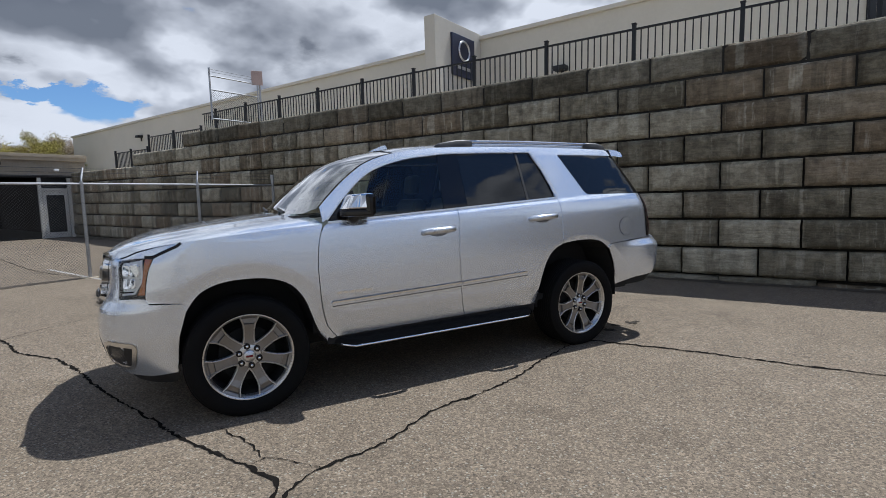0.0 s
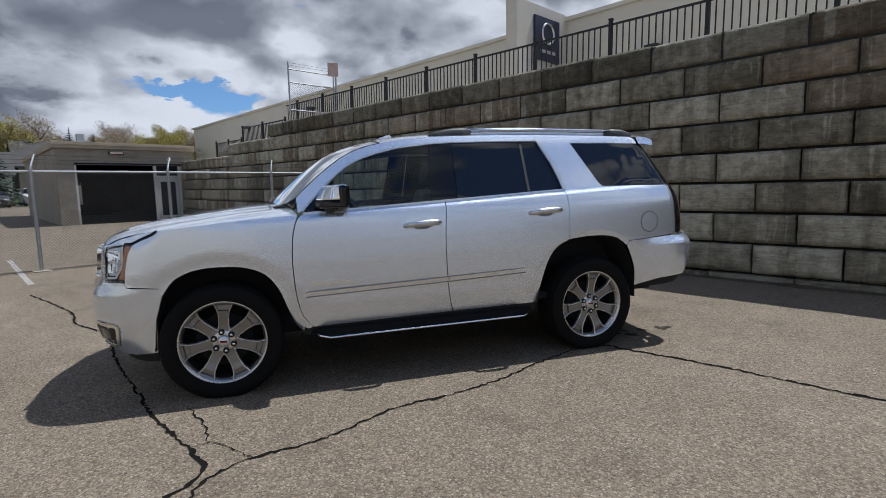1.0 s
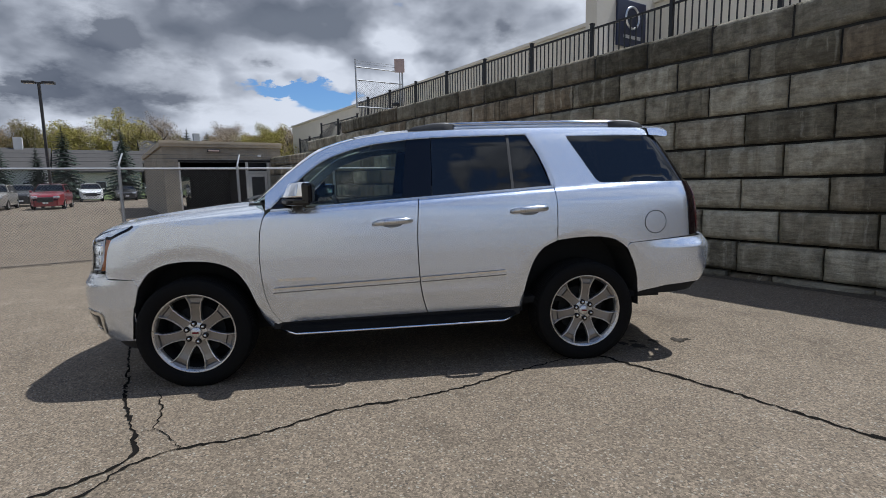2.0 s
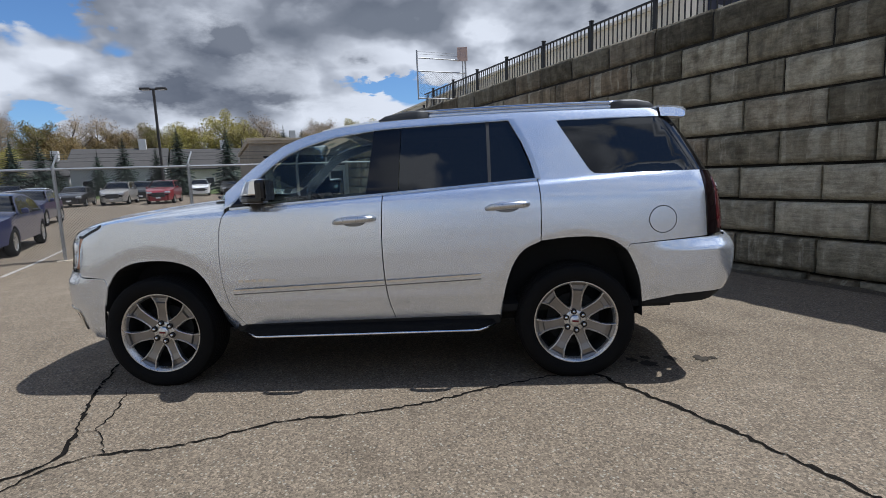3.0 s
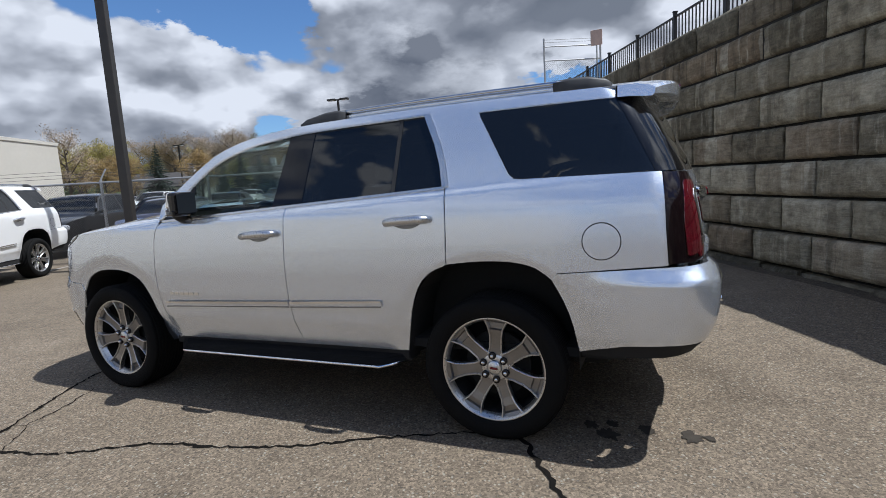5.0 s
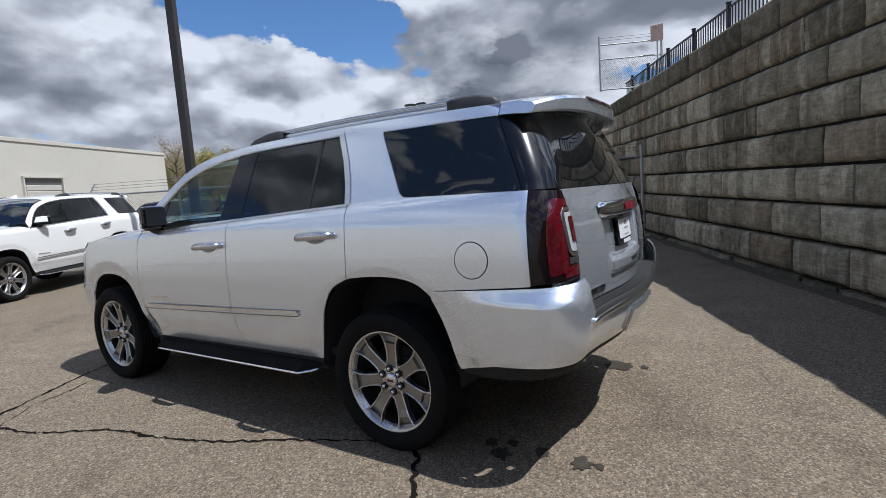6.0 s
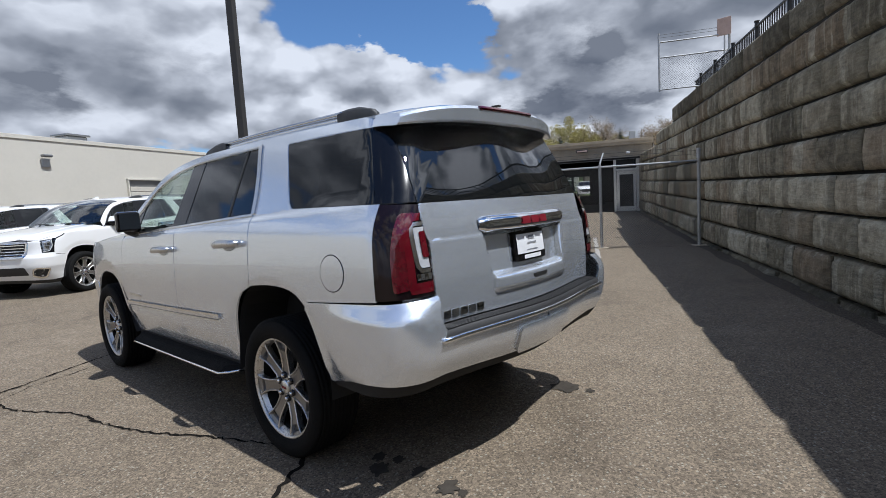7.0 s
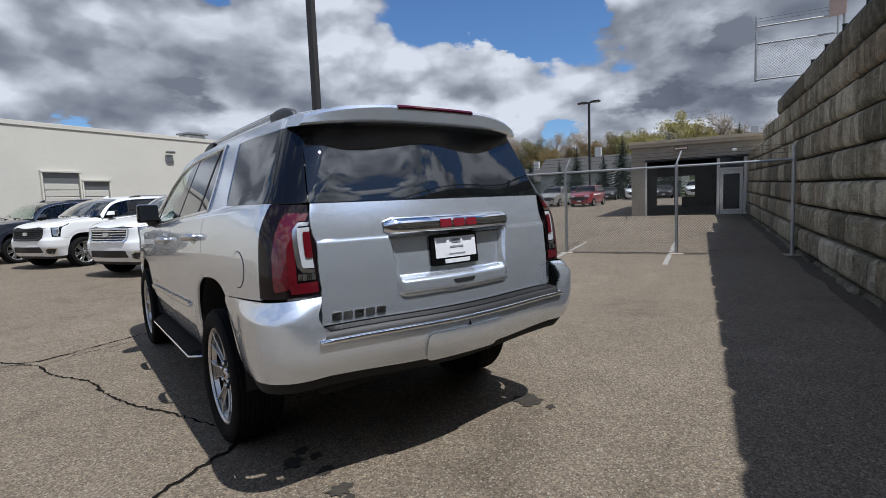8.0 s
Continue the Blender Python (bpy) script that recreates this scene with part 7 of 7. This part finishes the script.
# ---- grass bank and woods beyond the lot ----
bm = bmesh.new()
n = 60
rows = []
for i in range(n + 1):
    y = -120 + i * 4.2
    rows.append([bm.verts.new((x + 1.5 * noise.noise(Vector((y * 0.05, x, 0))), y, z + 0.5 * (k > 1) * noise.noise(Vector((y * 0.07, x * 0.1, 3))))) for k, (x, z) in enumerate(((-64, 0.02), (-66, 0.35), (-74, 0.8), (-92, 2.2), (-130, 5.0), (-200, 6.0)))])
for p, q in zip(rows, rows[1:]):
    for k in range(5):
        bm.faces.new((p[k], p[k + 1], q[k + 1], q[k]))
bmesh.ops.recalc_face_normals(bm, faces=bm.faces)
solid("grass_bank", bm, M_GRASS, "grassy bank rising beyond the car park", "grass", "stuff", smooth=True).location.z = 0.72


def leaf_cloud(bm, centre, radius, count, size, rnd):
    for _ in range(count):
        while True:
            v = Vector((rnd.uniform(-1, 1), rnd.uniform(-1, 1), rnd.uniform(-1, 1)))
            if v.length < 1:
                break
        p = centre + v * radius
        a = Vector((rnd.uniform(-1, 1), rnd.uniform(-1, 1), rnd.uniform(-0.6, 0.6))).normalized()
        b = a.cross(Vector((rnd.uniform(-1, 1), rnd.uniform(-1, 1), rnd.uniform(-1, 1)))).normalized()
        s = size * rnd.uniform(0.6, 1.4)
        bm.faces.new((bm.verts.new(p - a * s), bm.verts.new(p + b * s * 0.6), bm.verts.new(p + a * s), bm.verts.new(p - b * s * 0.6)))


def tree_meshes(seed, height, spread, leaves, size):
    """Trunk with limbs, fine twigs, and a loose crown of small leaf tufts."""
    rnd = random.Random(seed)
    wood, crown, twigs = bmesh.new(), bmesh.new(), bmesh.new()
    base = height * rnd.uniform(0.22, 0.3)
    add_tube(wood, [(0, 0, -0.3), (rnd.uniform(-.1, .1), 0, base), (rnd.uniform(-.4, .4), rnd.uniform(-.4, .4), height * 0.8)], [height * 0.022, height * 0.016, height * 0.004], 7)
    tips = []
    for k in range(13):
        z = base + (height * 0.62) * k / 13
        a = k * 2.4 + rnd.uniform(-0.5, 0.5)
        reach = spread * (0.55 + 0.45 * math.sin(math.pi * min(1.0, 0.25 + k / 14))) * rnd.uniform(0.75, 1.1)
        d = Vector((math.cos(a), math.sin(a), 0))
        p1 = Vector((0, 0, z)) + d * reach * 0.5 + Vector((0, 0, reach * 0.35))
        p2 = Vector((0, 0, z)) + d * reach + Vector((0, 0, reach * rnd.uniform(0.5, 0.9)))
        add_tube(wood, [(0, 0, z), p1, p2], [height * 0.008, height * 0.005, height * 0.0016], 5)
        tips += [p1, p2, (p1 + p2) / 2]
    for t in tips:
        for _ in range(7):
            d = Vector((rnd.uniform(-1, 1), rnd.uniform(-1, 1), rnd.uniform(-0.2, 1.2))).normalized() * spread * rnd.uniform(0.18, 0.42)
            add_tube(twigs, [t, t + d * 0.6 + Vector((rnd.uniform(-.1, .1), 0, 0)), t + d], [height * 0.0024, height * 0.0016, height * 0.0006], 3)
        leaf_cloud(crown, t + Vector((0, 0, spread * 0.08)), spread * rnd.uniform(0.2, 0.36), leaves // len(tips), size, rnd)
    leaf_cloud(crown, Vector((0, 0, height * 0.86)), spread * 0.4, leaves // 8, size, rnd)
    return wood, twigs, crown


def fir_meshes(seed, height, spread):
    rnd = random.Random(seed)
    wood, crown = bmesh.new(), bmesh.new()
    add_tube(wood, [(0, 0, -0.3), (0, 0, height)], [height * 0.02, height * 0.003], 6)
    z = height * 0.07
    while z < height * 0.985:
        f = 1 - z / height
        n = int(6 + 8 * f)
        for k in range(n):
            a = k * math.tau / n + rnd.uniform(-0.3, 0.3)
            reach = spread * f ** 0.9 * rnd.uniform(0.72, 1.12) + 0.06
            d = Vector((math.cos(a), math.sin(a), 0))
            s = Vector((-d.y, d.x, 0))
            for j in range(4):
                t0, t1 = j / 4, (j + 1.35) / 4
                w = reach * 0.26 * (1.15 - t0)
                drop = -0.30 * reach
                p0 = Vector((0, 0, z)) + d * reach * t0 + Vector((0, 0, drop * t0))
                p1 = Vector((0, 0, z)) + d * reach * min(1.05, t1) + Vector((0, 0, drop * t1))
                m0 = (p0 + p1) / 2
                crown.faces.new((crown.verts.new(p0), crown.verts.new(m0 + s * w + Vector((0, 0, -w * rnd.uniform(0.2, 0.9)))), crown.verts.new(p1), crown.verts.new(m0 - s * w + Vector((0, 0, -w * rnd.uniform(0.2, 0.9))))))
        z += height * 0.030 * (0.6 + f)
    return wood, crown


KINDS = []
for seed, h, sp, lv, sz, leaf in ((1, 9.0, 3.2, 8200, 0.085, M_LEAF3), (2, 10.0, 3.4, 8200, 0.085, M_LEAF2), (3, 9.5, 3.2, 8600, 0.09, M_LEAF), (4, 11.0, 3.4, 4200, 0.075, M_TWIG), (5, 8.5, 3.4, 7600, 0.085, M_LEAF3), (6, 10.5, 3.3, 9000, 0.09, M_LEAF)):
    wood, twigs, crown = tree_meshes(seed, h, sp, lv, sz)
    KINDS.append((mesh_of("trunk", wood, M_BARK), mesh_of("twig", twigs, M_TWIG), mesh_of("crown", crown, leaf), h,
                  {M_LEAF: "bright yellow-green leaves", M_LEAF2: "olive green buds", M_LEAF3: "brownish spring buds", M_TWIG: "nearly bare twigs"}[leaf]))
FIRS = []
for seed in (1, 2, 3):
    wood, crown = fir_meshes(seed, 7.0, 2.25)
    FIRS.append((mesh_of("trunk", wood, M_BARK), mesh_of("crown", crown, M_FIR)))


def plant_tree(k, x, y, z, size, turn):
    trunk, twigs, crown, h, look_ = KINDS[k]
    t = thing("tree", "spring tree with " + look_ + " beyond the car park", "tree", pose(x, y, z, 0, 0, turn) @ Matrix.Scale(size, 4), "woods")
    part("trunk", trunk, None, t)
    tagged(part("twig", twigs, None, t), kind="stuff")
    part("crown", crown, None, t)


def plant_fir(k, x, y, z, size, turn):
    trunk, crown = FIRS[k]
    t = thing("fir_tree", "dark green fir tree beyond the car park", "tree", pose(x, y, z, 0, 0, turn) @ Matrix.Scale(size, 4), "firs")
    part("trunk", trunk, None, t)
    part("crown", crown, None, t)


rnd = random.Random(5)
for i in range(104):
    y = -72 + i * 1.25 + rnd.uniform(-0.9, 0.9)
    x = -92 - rnd.uniform(0, 16)
    k = rnd.choice((0, 0, 1, 4, 3, 3, 2, 0))
    plant_tree(k, x, y, 1.6, rnd.uniform(0.84, 1.10), rnd.uniform(0, 360))
for k, x, y, s in ((2, -80, -1, 1.02), (5, -82, 4.5, 1.08), (2, -84, 13, 0.95), (3, -80, 9.5, 1.05), (1, -78, 6.5, 0.95), (2, -66, 17.5, 0.80), (5, -64, 20, 0.82), (3, -70, 24, 0.9),
                   (3, -66, 14.8, 0.8), (0, -60, -28, 0.72), (4, -62, -31.5, 0.72), (0, -66, -22, 0.8), (2, -72, -19.5, 0.66), (1, -70, -35, 0.9), (3, -46, -25.4, 0.72), (2, -78, 20, 0.9)):
    plant_tree(k, x, y, 0.2, s, rnd.uniform(0, 360))
for k, x, y, s in ((0, -62, -6.2, 0.80), (1, -63, -1.1, 0.95), (2, -62, 3.9, 0.93), (0, -66, -9.3, 0.66), (1, -68, -13.8, 0.70), (2, -70, 11.2, 1.05), (0, -74, 14.2, 1.05), (1, -60, -24.4, 0.92),
                   (2, -66, -14.5, 0.8), (0, -68, -20, 0.7), (1, -66, -16.9, 0.85), (2, -64, -3.4, 0.7)):
    plant_fir(k, x, y, 0.7, s * 1.16, rnd.uniform(0, 360))


def house(x, y0, y1, depth, eave, ridge, wall_mat, label):
    """A gabled house whose ridge runs along y."""
    h = thing("house", label, "house", pose(0, 0, 0.7), "houses")
    part("wall", box((x - depth, y0, 0), (x, y1, eave)), wall_mat, h)
    bm = bmesh.new()
    xm = x - depth / 2
    pts = [(x + 0.4, eave - 0.15), (xm, ridge), (x - depth - 0.4, eave - 0.15), (x - depth - 0.4, eave - 0.33), (xm, ridge - 0.2), (x + 0.4, eave - 0.33)]
    part("roof", prism(pts, y0 - 0.4, y1 + 0.4), M_ROOF, h, "grey shingle roof")
    part("gable", prism([(x - 0.05, eave - 0.01), (xm, ridge - 0.25), (x - depth + 0.05, eave - 0.01)], y0, y1), wall_mat, h)
    k = max(2, int((y1 - y0) / 2.4))
    for i in range(k):
        yc = y0 + (i + 0.5) * (y1 - y0) / k
        for z in ([1.0] if eave < 3.2 else [0.9, 3.1]):
            if z + 1.2 < eave:
                w = part("window", box((x + 0.001, yc - 0.55, z), (x + 0.06, yc + 0.55, z + 1.2), 0.01), M_WHITEPL, h)
                part("pane", box((x + 0.061, yc - 0.47, z + 0.08), (x + 0.07, yc + 0.47, z + 1.12)), M_PANE, w)
    c = part("chimney", box((xm - 0.4, y0 + (y1 - y0) * 0.7, ridge - 0.8), (xm + 0.4, y0 + (y1 - y0) * 0.7 + 0.8, ridge + 1.1), 0.02), M_SIDING, h, "pale chimney")
    return h


house(-68, -12.4, -3.0, 8, 3.7, 5.9, M_SIDING, "white two-storey house with a grey shingle roof")
house(-70, -2.2, 5.8, 8, 3.4, 5.9, M_STUCCO2, "beige house with a grey shingle roof")
house(-72, 6.6, 15.5, 9, 4.4, 7.4, M_BRICK, "brown house with a broad grey roof")
house(-70, -34, -23.5, 8, 2.7, 4.6, M_SIDING, "low pale house with a grey roof")
house(-74, -21.5, -14, 8, 3.0, 5.0, M_SIDING, "pale house with a grey roof")

# ---- wall pieces and brickwork ----
lay_blocks()
brick_face()
